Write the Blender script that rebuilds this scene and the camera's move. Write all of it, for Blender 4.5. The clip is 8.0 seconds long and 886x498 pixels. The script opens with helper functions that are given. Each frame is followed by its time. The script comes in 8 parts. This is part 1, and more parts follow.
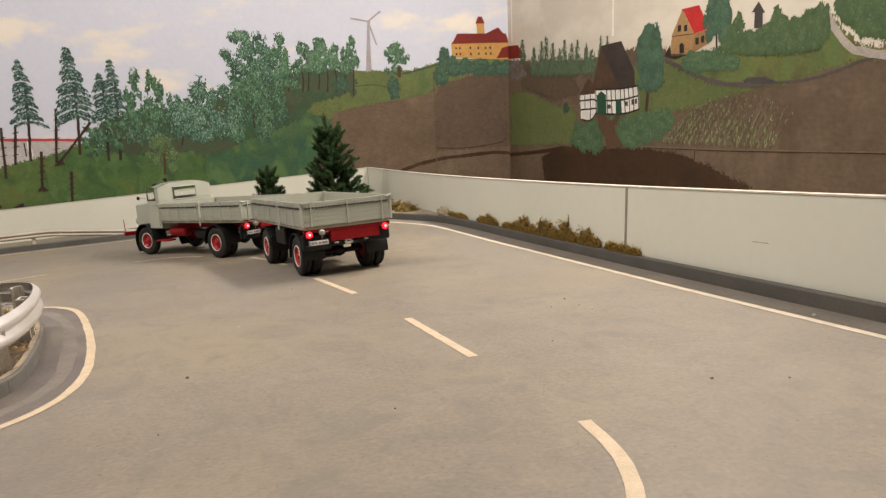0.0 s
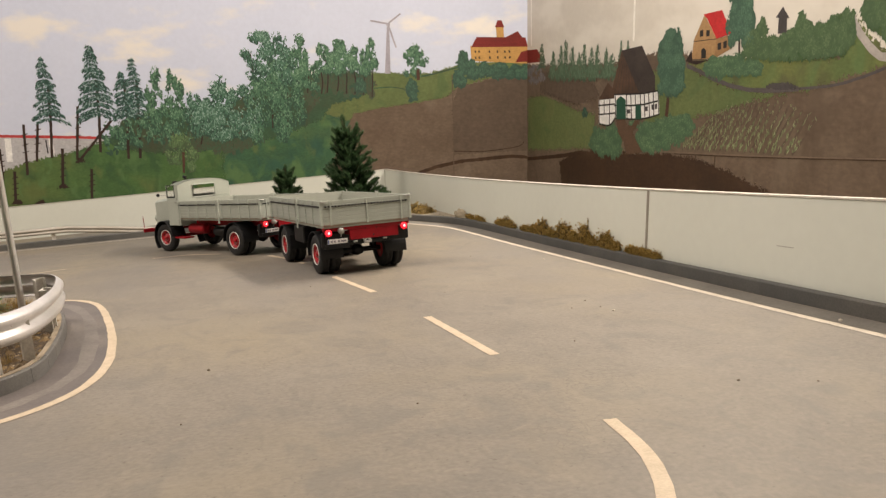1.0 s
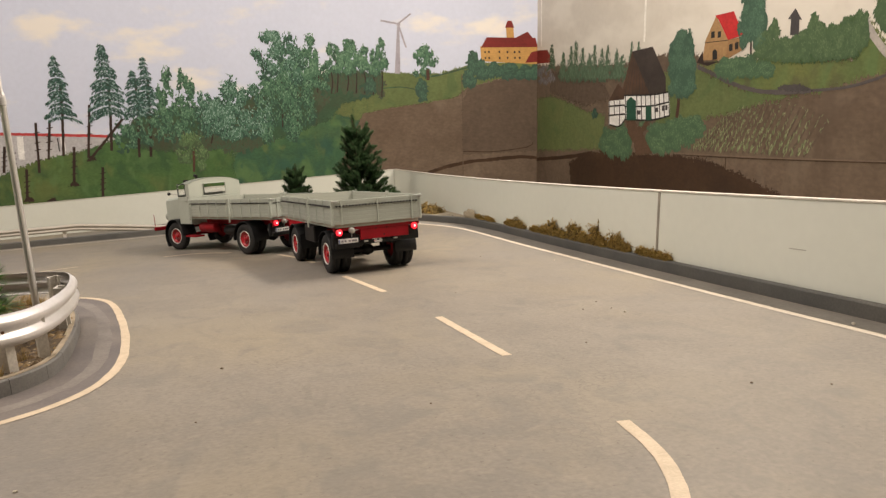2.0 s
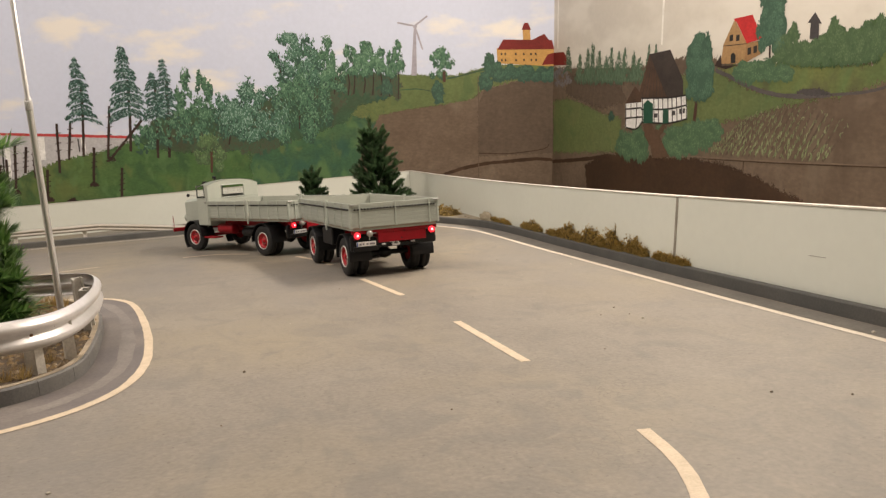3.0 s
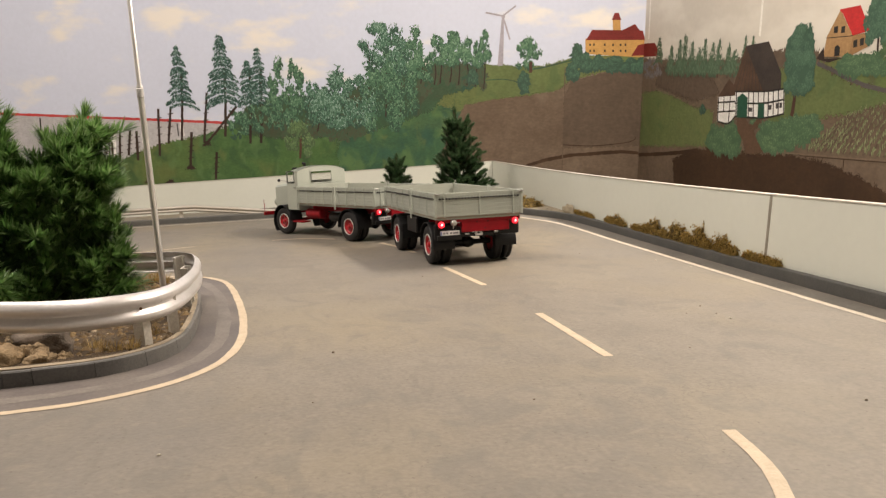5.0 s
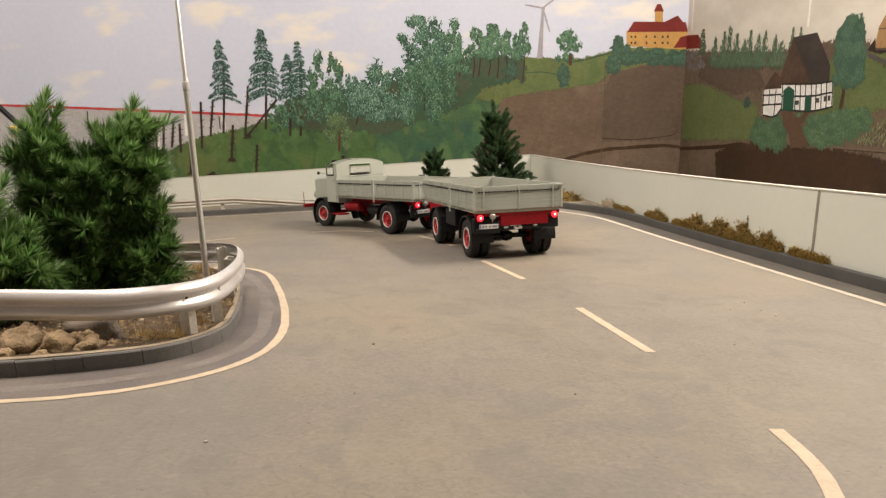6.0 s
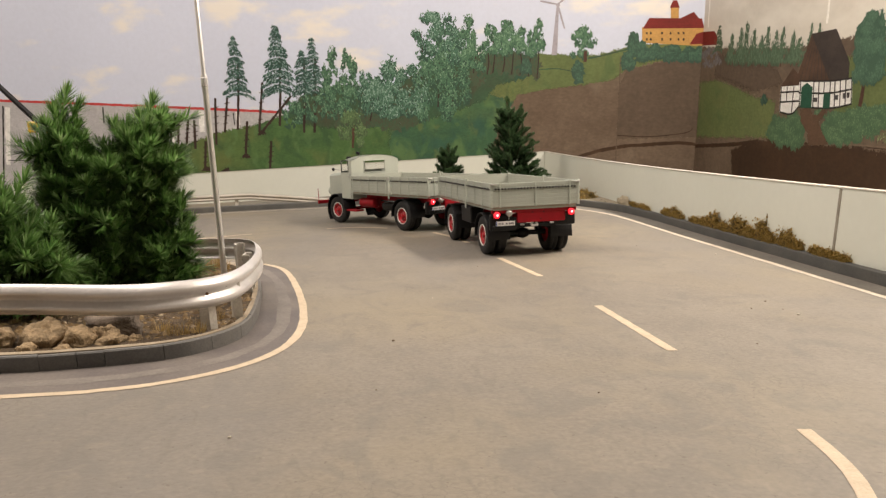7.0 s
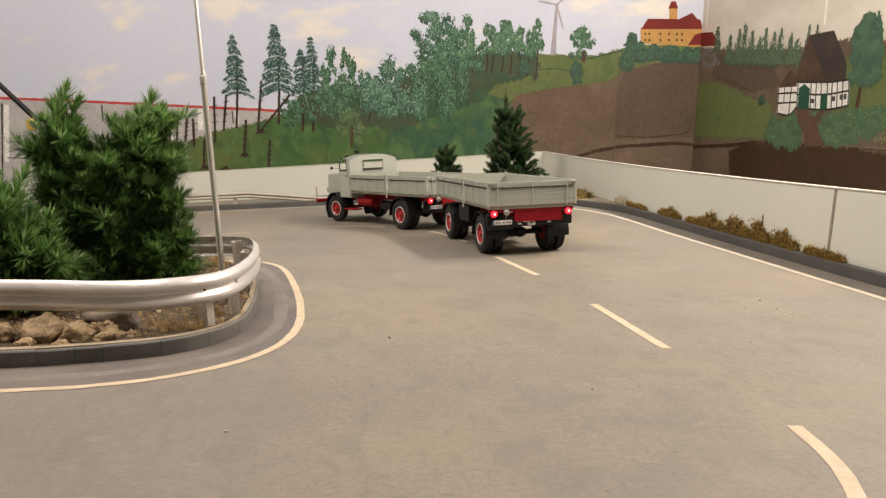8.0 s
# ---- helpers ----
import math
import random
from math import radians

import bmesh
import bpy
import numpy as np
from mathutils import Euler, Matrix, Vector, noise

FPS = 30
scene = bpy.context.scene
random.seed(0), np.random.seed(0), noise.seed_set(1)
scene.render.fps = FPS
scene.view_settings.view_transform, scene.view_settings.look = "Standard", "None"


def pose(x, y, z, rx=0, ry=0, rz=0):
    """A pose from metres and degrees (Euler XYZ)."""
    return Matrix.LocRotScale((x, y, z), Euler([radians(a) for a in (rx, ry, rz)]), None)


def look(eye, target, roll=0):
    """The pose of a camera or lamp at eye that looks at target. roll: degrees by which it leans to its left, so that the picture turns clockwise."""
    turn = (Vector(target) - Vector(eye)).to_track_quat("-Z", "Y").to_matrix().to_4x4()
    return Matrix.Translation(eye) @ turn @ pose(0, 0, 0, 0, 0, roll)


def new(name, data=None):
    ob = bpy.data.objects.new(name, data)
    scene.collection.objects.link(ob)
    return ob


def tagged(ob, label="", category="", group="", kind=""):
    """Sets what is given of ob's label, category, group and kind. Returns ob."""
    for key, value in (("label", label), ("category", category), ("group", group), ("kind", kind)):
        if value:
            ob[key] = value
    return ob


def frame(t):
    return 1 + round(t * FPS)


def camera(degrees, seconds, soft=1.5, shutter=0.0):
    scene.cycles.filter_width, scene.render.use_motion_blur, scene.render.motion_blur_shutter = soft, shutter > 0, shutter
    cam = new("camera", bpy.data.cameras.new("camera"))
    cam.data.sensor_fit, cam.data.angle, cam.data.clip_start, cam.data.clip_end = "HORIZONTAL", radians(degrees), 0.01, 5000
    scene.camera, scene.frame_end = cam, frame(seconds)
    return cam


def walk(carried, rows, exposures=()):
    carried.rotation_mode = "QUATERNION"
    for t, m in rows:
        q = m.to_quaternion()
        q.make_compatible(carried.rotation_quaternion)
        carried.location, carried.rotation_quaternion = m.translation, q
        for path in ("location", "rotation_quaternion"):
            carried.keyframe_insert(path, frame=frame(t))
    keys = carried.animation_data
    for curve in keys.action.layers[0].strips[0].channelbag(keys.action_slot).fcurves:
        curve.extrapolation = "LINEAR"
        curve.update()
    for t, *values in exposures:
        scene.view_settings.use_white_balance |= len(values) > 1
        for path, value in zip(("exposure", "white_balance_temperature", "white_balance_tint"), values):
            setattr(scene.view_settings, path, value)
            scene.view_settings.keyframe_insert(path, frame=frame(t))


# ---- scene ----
cam = camera(62.17, 8.0, 1.35)
PATH = [
    (0.0, (0.0242, 0.0024, 0.1888), (0.3266, 0.9181, -0.0756), -2.48),
    (0.5, (0.0199, 0.0053, 0.1834), (0.3118, 0.9260, -0.0753), -2.08),
    (1.0, (0.0148, 0.0065, 0.1805), (0.3008, 0.9295, -0.0768), -1.76),
    (2.5, (0.0063, 0.0060, 0.1848), (0.2758, 0.9340, -0.0721), -1.53),
    (3.0, (0.0016, 0.0036, 0.1896), (0.2603, 0.9348, -0.0669), -1.48),
    (3.5, (-0.0021, -0.0023, 0.1909), (0.2385, 0.9336, -0.0664), -1.38),
    (4.0, (-0.0000, -0.0000, 0.1912), (0.2176, 0.9408, -0.0689), -1.18),
    (4.5, (-0.0011, -0.0032, 0.1932), (0.1876, 0.9429, -0.0702), -1.09),
    (5.0, (-0.0093, -0.0063, 0.1941), (0.1448, 0.9448, -0.0736), -1.17),
    (6.5, (-0.0181, -0.0045, 0.1937), (0.0762, 0.9516, -0.0839), -1.48),
    (7.0, (-0.0241, -0.0016, 0.1929), (0.0664, 0.9545, -0.0859), -1.42),
    (7.5, (-0.0205, -0.0053, 0.1939), (0.0695, 0.9507, -0.0856), -1.25),
    (8.0, (-0.0223, -0.0077, 0.1925), (0.0701, 0.9481, -0.0867), -1.13),
]
walk(cam, [(t, look(eye, target, roll)) for t, eye, target, roll in PATH], [(0.0, -0.02), (4.0, 0.0), (5.5, 0.09), (8.0, 0.09)])

# light: dim room, east tube set from the shadows, added ceiling fill
world = bpy.data.worlds.new("room_light")
world.use_nodes = True
world.node_tree.nodes["Background"].inputs[0].default_value = (1.0, 0.93, 0.85, 1)
world.node_tree.nodes["Background"].inputs[1].default_value = 0.25
scene.world = world


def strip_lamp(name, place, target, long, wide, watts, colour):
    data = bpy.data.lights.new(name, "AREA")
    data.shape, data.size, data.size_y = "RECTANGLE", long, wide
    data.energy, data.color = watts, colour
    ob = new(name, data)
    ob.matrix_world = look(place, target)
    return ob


# out of view; its place follows from the shadows that fall west
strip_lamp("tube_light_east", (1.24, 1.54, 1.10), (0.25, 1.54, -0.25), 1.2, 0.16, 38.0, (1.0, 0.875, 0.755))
# unseen fill lamp, added to brighten the walls and the west side
strip_lamp("fill_light_ceiling", (-1.02, 1.15, 2.15), (-0.75, 1.6, 0.0), 2.8, 0.6, 77.0, (1.0, 0.88, 0.775))


# ---------------------------------------------------------------- helpers
SLOPE = (-0.0480, -0.1683, 0.0049, 0.0250, 0.0075)
EAST = 0.7013          # inner face of the east barrier
NORTH, SKEW = 3.1212, -0.1503   # inner face of the north barrier: y = NORTH + SKEW * x
WALL_EAST = 1.3220     # painted east wall


def gz(x, y):
    """Height of the road board, which falls away from the camera and levels out behind it."""
    if y < 0.25:
        y = 0.25 - 0.25 * math.tanh((0.25 - y) / 0.5)
    x = max(-2.2, min(1.4, x))
    a, b, c, d, e = SLOPE
    return a * x + b * y + c * x * x + d * x * y + e * y * y


def north_y(x):
    return NORTH + SKEW * x


def to_mesh(bm, name, materials, smooth=False):
    me = bpy.data.meshes.new(name)
    bmesh.ops.recalc_face_normals(bm, faces=bm.faces)
    if smooth:
        for f in bm.faces:
            f.smooth = True
    bm.to_mesh(me)
    bm.free()
    for m in materials if isinstance(materials, (list, tuple)) else (materials,):
        me.materials.append(m)
    return me


def thing(name, bm, material, label, category, kind="", group="", m=None, smooth=False):
    ob = new(name, to_mesh(bm, name, material, smooth) if bm is not None else None)
    if m is not None:
        ob.matrix_world = m
    return tagged(ob, label, category, group, kind)


def part(name, bm, material, parent, label="", m=None, smooth=False):
    ob = new(name, to_mesh(bm, name, material, smooth))
    ob.parent = parent
    if m is not None:
        ob.matrix_local = m
    return tagged(ob, label)


def shared(name, me, parent, m=None):
    ob = new(name, me)
    ob.parent = parent
    if m is not None:
        ob.matrix_local = m
    return ob


def box(bm, x0, x1, y0, y1, z0, z1, bevel=0.0, seg=1):
    made = bmesh.ops.create_cube(bm, size=1.0)["verts"]
    for v in made:
        v.co = Vector((x0 + (v.co.x + 0.5) * (x1 - x0), y0 + (v.co.y + 0.5) * (y1 - y0), z0 + (v.co.z + 0.5) * (z1 - z0)))
    if bevel:
        edges = list({e for v in made for e in v.link_edges})
        bmesh.ops.bevel(bm, geom=edges, offset=bevel, segments=seg, affect="EDGES", profile=0.5)
    return bm


def boxed(*a, **k):
    return box(bmesh.new(), *a, **k)


def smooth_line(points, step=0.02, closed=False):
    """Catmull-Rom through 2D or 3D points, sampled at about the given step."""
    pts = [Vector(p) for p in points]
    n, out = len(pts), []
    last = n if closed else n - 1
    for i in range(last):
        p1, p2 = pts[i], pts[(i + 1) % n]
        p0 = pts[i - 1] if (i or closed) else p1 * 2 - p2
        p3 = pts[(i + 2) % n] if (i + 2 < n or closed) else p2 * 2 - p1
        k = max(2, int((p2 - p1).length / step))
        for j in range(k):
            t = j / k
            out.append(0.5 * (2 * p1 + (p2 - p0) * t + (2 * p0 - 5 * p1 + 4 * p2 - p3) * t * t + (3 * p1 - p0 - 3 * p2 + p3) * t ** 3))
    if not closed:
        out.append(pts[-1])
    return out


def sides(line):
    """Unit normals, to the left of a 2D line."""
    out = []
    for i in range(len(line)):
        a, b = line[max(i - 1, 0)], line[min(i + 1, len(line) - 1)]
        d = Vector((b.x - a.x, b.y - a.y)).normalized()
        out.append(Vector((-d.y, d.x)))
    return out


def sweep(line, profile, base=gz, cap=True):
    """Sweeps a closed profile of (left offset, height) along a 2D line that lies on the ground."""
    bm = bmesh.new()
    rings = []
    for p, n in zip(line, sides(line)):
        ring = []
        for o, h in profile:
            q = Vector((p.x, p.y)) + n * o
            ring.append(bm.verts.new((q.x, q.y, base(p.x, p.y) + h)))
        rings.append(ring)
    k = len(profile)
    for a, b in zip(rings, rings[1:]):
        for i in range(k):
            bm.faces.new((a[i], a[(i + 1) % k], b[(i + 1) % k], b[i]))
    if cap:
        bm.faces.new(rings[0])
        bm.faces.new(rings[-1])
    return bm


def flat_strip(line, width, lift=0.0008, rough=0.0, seed=0):
    """A painted line: a thin sheet on the road, with slightly uneven edges."""
    rnd = random.Random(seed)
    bm = bmesh.new()
    rows = []
    for p, n in zip(line, sides(line)):
        row = []
        for o in (-0.5, 0.0, 0.5):
            q = Vector((p.x, p.y)) + n * (o * width + (rnd.uniform(-rough, rough) if o else 0))
            row.append(bm.verts.new((q.x, q.y, gz(q.x, q.y) + lift)))
        rows.append(row)
    for a, b in zip(rows, rows[1:]):
        for i in range(2):
            bm.faces.new((a[i], a[i + 1], b[i + 1], b[i]))
    return bm


# ---------------------------------------------------------------- materials
def material(name, base, rough=0.6, metal=0.0, dark=None, spots=None, scale=40.0, fine=400.0, bump=0.15, depth=0.0005, spot_amount=0.5, per_object=0.0, per_island=0.0, stretch=(1, 1, 1), spec=0.5, grain=0.3):
    """A procedural surface: a base colour with broad and fine variation, stains and fine relief."""
    m = bpy.data.materials.new(name)
    m.use_nodes = True
    nt = m.node_tree
    n, l = nt.nodes, nt.links
    b = n["Principled BSDF"]
    b.inputs["Roughness"].default_value, b.inputs["Metallic"].default_value = rough, metal
    b.inputs["Specular IOR Level"].default_value = spec
    dark = dark or tuple(c * 0.75 for c in base)
    spots = spots or tuple(c * 0.9 for c in base)
    tc = n.new("ShaderNodeTexCoord")
    mp = n.new("ShaderNodeMapping")
    mp.inputs["Scale"].default_value = stretch
    l.new(tc.outputs["Object"], mp.inputs["Vector"])

    def cloud(size, detail, lo, hi):
        t = n.new("ShaderNodeTexNoise")
        t.inputs["Scale"].default_value, t.inputs["Detail"].default_value = size, detail
        l.new(mp.outputs[0], t.inputs["Vector"])
        r = n.new("ShaderNodeMapRange")
        r.inputs["From Min"].default_value, r.inputs["From Max"].default_value = lo, hi
        l.new(t.outputs["Fac"], r.inputs["Value"])
        return t, r.outputs["Result"]

    def mix(fac, a, c):
        x = n.new("ShaderNodeMix")
        x.data_type = "RGBA"
        for s, v in ((x.inputs[0], fac), (x.inputs[6], a), (x.inputs[7], c)):
            if hasattr(v, "is_output"):
                l.new(v, s)
            else:
                s.default_value = (*v, 1) if isinstance(v, tuple) else v
        return x.outputs[2]

    _, broad = cloud(scale, 4, 0.35, 0.68)
    ft, speck = cloud(fine, 3, 0.3, 0.75)
    _, stain = cloud(scale * 0.3, 6, 0.5, 0.5 + 0.25)
    colour = mix(broad, base, dark)
    k = n.new("ShaderNodeMath")
    k.operation = "MULTIPLY"
    l.new(stain, k.inputs[0])
    k.inputs[1].default_value = spot_amount
    colour = mix(k.outputs[0], colour, spots)
    g = n.new("ShaderNodeMath")
    g.operation = "MULTIPLY_ADD"
    l.new(speck, g.inputs[0])
    g.inputs[1].default_value, g.inputs[2].default_value = grain, 1 - grain / 2
    sc = n.new("ShaderNodeVectorMath")
    sc.operation = "SCALE"
    l.new(colour, sc.inputs[0])
    value = g.outputs[0]
    for amount, source in ((per_object, "ShaderNodeObjectInfo"), (per_island, "ShaderNodeNewGeometry")):
        if amount:
            s = n.new(source)
            q = n.new("ShaderNodeMath")
            q.operation = "MULTIPLY_ADD"
            l.new(s.outputs["Random" if source.endswith("Info") else "Random Per Island"], q.inputs[0])
            q.inputs[1].default_value, q.inputs[2].default_value = amount, 1 - amount / 2
            p = n.new("ShaderNodeMath")
            p.operation = "MULTIPLY"
            l.new(value, p.inputs[0])
            l.new(q.outputs[0], p.inputs[1])
            value = p.outputs[0]
    l.new(value, sc.inputs["Scale"])
    l.new(sc.outputs[0], b.inputs["Base Color"])
    if bump:
        bp = n.new("ShaderNodeBump")
        bp.inputs["Strength"].default_value, bp.inputs["Distance"].default_value = bump, depth
        l.new(ft.outputs["Fac"], bp.inputs["Height"])
        l.new(bp.outputs[0], b.inputs["Normal"])
    return m


def glowing(name, colour, strength, base=None):
    m = bpy.data.materials.new(name)
    m.use_nodes = True
    b = m.node_tree.nodes["Principled BSDF"]
    b.inputs["Base Color"].default_value = (*(base or colour), 1)
    b.inputs["Emission Color"].default_value = (*colour, 1)
    b.inputs["Emission Strength"].default_value = strength
    b.inputs["Roughness"].default_value = 0.25
    return m


def road_paint():
    """Old grey road paint: tan stains, grey patches, scuffs and hairline cracks."""
    m = material("road_paint", (0.220, 0.196, 0.163), 0.58, dark=(0.184, 0.164, 0.138), spots=(0.256, 0.210, 0.138), scale=7, fine=240, bump=0.45, depth=0.0009, spot_amount=0.75, grain=0.24, spec=0.3)
    nt = m.node_tree
    n, l = nt.nodes, nt.links
    b = n["Principled BSDF"]
    source = b.inputs["Base Color"].links[0].from_socket
    tc = n.new("ShaderNodeTexCoord")

    def layer(source, stretch, turn, size, detail, lo, hi, amount, colour, warp=0.0):
        mp = n.new("ShaderNodeMapping")
        mp.inputs["Scale"].default_value, mp.inputs["Rotation"].default_value = stretch, (0, 0, turn)
        l.new(tc.outputs["Object"], mp.inputs["Vector"])
        t = n.new("ShaderNodeTexNoise")
        t.inputs["Scale"].default_value, t.inputs["Detail"].default_value, t.inputs["Distortion"].default_value = size, detail, warp
        l.new(mp.outputs[0], t.inputs["Vector"])
        r = n.new("ShaderNodeMapRange")
        r.inputs["From Min"].default_value, r.inputs["From Max"].default_value, r.inputs["To Max"].default_value = lo, hi, amount
        l.new(t.outputs["Fac"], r.inputs["Value"])
        x = n.new("ShaderNodeMix")
        x.data_type = "RGBA"
        l.new(r.outputs[0], x.inputs[0])
        l.new(source, x.inputs[6])
        x.inputs[7].default_value = (*colour, 1)
        return x.outputs[2]

    c = layer(source, (1, 1, 1), 0.0, 1.9, 3, 0.46, 0.66, 0.45, (0.252, 0.221, 0.164))
    c = layer(c, (1, 1, 1), 0.0, 5.2, 6, 0.50, 0.68, 0.36, (0.258, 0.220, 0.156), 0.8)
    c = layer(c, (1, 0.7, 1), 0.8, 17, 6, 0.50, 0.68, 0.5, (0.150, 0.140, 0.124), 1.4)
    c = layer(c, (1, 0.45, 1), 0.3, 3.2, 4, 0.48, 0.66, 0.6, (0.170, 0.160, 0.150))
    c = layer(c, (1, 0.4, 1), -0.5, 60, 6, 0.56, 0.74, 0.34, (0.135, 0.122, 0.104), 1.6)
    c = layer(c, (0.6, 1, 1), 0.4, 85, 6, 0.56, 0.76, 0.32, (0.285, 0.252, 0.198), 1.2)
    c = layer(c, (0.5, 1, 1), 1.1, 150, 4, 0.60, 0.76, 0.36, (0.130, 0.114, 0.094), 1.8)
    c = layer(c, (1, 1, 1), 0.0, 230, 2, 0.68, 0.75, 0.6, (0.11, 0.09, 0.07))
    # hairline cracks where the paint has crazed
    v = n.new("ShaderNodeTexVoronoi")
    v.feature = "DISTANCE_TO_EDGE"
    v.inputs["Scale"].default_value = 85
    w = n.new("ShaderNodeTexNoise")
    w.inputs["Scale"].default_value, w.inputs["Detail"].default_value = 28, 4
    add = n.new("ShaderNodeMixRGB")
    add.blend_type = "ADD"
    add.inputs[0].default_value = 0.035
    l.new(tc.outputs["Object"], w.inputs["Vector"])
    l.new(tc.outputs["Object"], add.inputs[1])
    l.new(w.outputs["Color"], add.inputs[2])
    l.new(add.outputs[0], v.inputs["Vector"])
    r = n.new("ShaderNodeMapRange")
    r.inputs["From Min"].default_value, r.inputs["From Max"].default_value = 0.05, 0.0
    l.new(v.outputs["Distance"], r.inputs["Value"])
    p = n.new("ShaderNodeTexNoise")
    p.inputs["Scale"].default_value, p.inputs["Detail"].default_value = 5, 3
    l.new(tc.outputs["Object"], p.inputs["Vector"])
    q = n.new("ShaderNodeMapRange")
    q.inputs["From Min"].default_value, q.inputs["From Max"].default_value, q.inputs["To Max"].default_value = 0.52, 0.62, 0.38
    l.new(p.outputs["Fac"], q.inputs["Value"])
    k = n.new("ShaderNodeMath")
    k.operation = "MULTIPLY"
    l.new(r.outputs[0], k.inputs[0])
    l.new(q.outputs[0], k.inputs[1])
    x = n.new("ShaderNodeMix")
    x.data_type = "RGBA"
    l.new(k.outputs[0], x.inputs[0])
    l.new(c, x.inputs[6])
    x.inputs[7].default_value = (0.115, 0.102, 0.086, 1)
    l.new(x.outputs[2], b.inputs["Base Color"])
    return m


ROAD = road_paint()
LINE = material("line_paint", (0.55, 0.455, 0.335), 0.6, dark=(0.475, 0.39, 0.282), spots=(0.42, 0.35, 0.255), scale=70, fine=500, bump=0.1, grain=0.22, spec=0.3)
LINE_WHITE = material("white_line_paint", (0.66, 0.585, 0.48), 0.6, dark=(0.58, 0.51, 0.41), spots=(0.48, 0.42, 0.34), scale=70, fine=500, bump=0.1, grain=0.22, spec=0.3)
GUTTER = material("gutter_grey", (0.148, 0.130, 0.118), 0.6, dark=(0.108, 0.094, 0.092), spots=(0.21, 0.182, 0.15), scale=12, fine=300, grain=0.3, spot_amount=0.7)
KERB = material("kerb_grey", (0.146, 0.143, 0.138), 0.75, dark=(0.112, 0.110, 0.106), spots=(0.21, 0.195, 0.17), scale=25, fine=500, per_object=0.10)
BARRIER = material("barrier_board", (0.69, 0.71, 0.64), 0.42, dark=(0.65, 0.67, 0.60), spots=(0.715, 0.73, 0.665), scale=3, fine=60, bump=0.02, grain=0.03)
PLAIN = material("plain_wall", (0.6, 0.57, 0.52), 0.8, scale=3, fine=60)

# ---------------------------------------------------------------- setting
def ground_sheet(x0, x1, y0, y1, step, z):
    bm = bmesh.new()
    nx, ny = int((x1 - x0) / step) + 1, int((y1 - y0) / step) + 1
    grid = [[bm.verts.new((x0 + (x1 - x0) * i / nx, y0 + (y1 - y0) * j / ny, z(x0 + (x1 - x0) * i / nx, y0 + (y1 - y0) * j / ny))) for j in range(ny + 1)] for i in range(nx + 1)]
    for i in range(nx):
        for j in range(ny):
            bm.faces.new((grid[i][j], grid[i + 1][j], grid[i + 1][j + 1], grid[i][j + 1]))
    return bm


def road_sheet():
    """The road board, trimmed under the foot of the north wall."""
    bm = ground_sheet(-2.88, 1.31, -1.7, 3.6, 0.05, lambda x, y: 0.0)
    for v in bm.verts:
        v.co.y = -1.7 + (v.co.y + 1.7) * (north_y(v.co.x) + 0.012 + 1.7) / 5.3
        v.co.z = gz(v.co.x, v.co.y)
    return bm


thing("road", road_sheet(), ROAD, "worn beige-grey painted model road surface", "road", "structure", smooth=True)
PALE_STONE = material("pale_verge", (0.55, 0.50, 0.42), 0.85, dark=(0.42, 0.38, 0.31), spots=(0.33, 0.29, 0.2), scale=22, fine=300, bump=0.5, depth=0.002)
SOIL = material("island_soil", (0.092, 0.062, 0.034), 0.95, dark=(0.042, 0.028, 0.016), spots=(0.17, 0.12, 0.065), scale=60, fine=420, bump=0.9, depth=0.004)
CEILING = material("ceiling_paint", (0.72, 0.70, 0.66), 0.85, scale=2, fine=40)


def sky_paint(name, base, cloud, lo, hi):
    """Brushed sky: a base tint with soft clouds."""
    m = material(name, base, 0.7, dark=tuple(c * 0.94 for c in base), scale=1.2, fine=60, bump=0.05, depth=0.001, grain=0.05)
    nt = m.node_tree
    n, l = nt.nodes, nt.links
    b = n["Principled BSDF"]
    link = b.inputs["Base Color"].links[0]
    source = link.from_socket
    tc = n.new("ShaderNodeTexCoord")
    mp = n.new("ShaderNodeMapping")
    mp.inputs["Scale"].default_value = (1.0, 1.0, 2.2)
    t = n.new("ShaderNodeTexNoise")
    t.inputs["Scale"].default_value, t.inputs["Detail"].default_value = 3.6, 7
    r = n.new("ShaderNodeMapRange")
    r.interpolation_type = "SMOOTHSTEP"
    r.inputs["From Min"].default_value, r.inputs["From Max"].default_value = lo, hi
    x = n.new("ShaderNodeMix")
    x.data_type = "RGBA"
    l.new(tc.outputs["Object"], mp.inputs["Vector"])
    l.new(mp.outputs[0], t.inputs["Vector"])
    l.new(t.outputs["Fac"], r.inputs["Value"])
    l.new(r.outputs[0], x.inputs[0])
    l.new(source, x.inputs[6])
    x.inputs[7].default_value = (*cloud, 1)
    l.new(x.outputs[2], b.inputs["Base Color"])
    return m


SKY_NORTH = sky_paint("painted_sky_north", (0.590, 0.632, 0.765), (0.76, 0.725, 0.675), 0.53, 0.70)
SKY_EAST = sky_paint("painted_sky_east", (0.67, 0.625, 0.545), (0.73, 0.69, 0.61), 0.45, 0.65)

# room: walls with thickness, ceiling
def slab(corners, z0, z1):
    bm = bmesh.new()
    low = [bm.verts.new((*p, z0)) for p in corners]
    top = [bm.verts.new((*p, z1)) for p in corners]
    k = len(corners)
    bm.faces.new(low)
    bm.faces.new(top)
    for i in range(k):
        bm.faces.new((low[i], low[(i + 1) % k], top[(i + 1) % k], top[i]))
    return bm


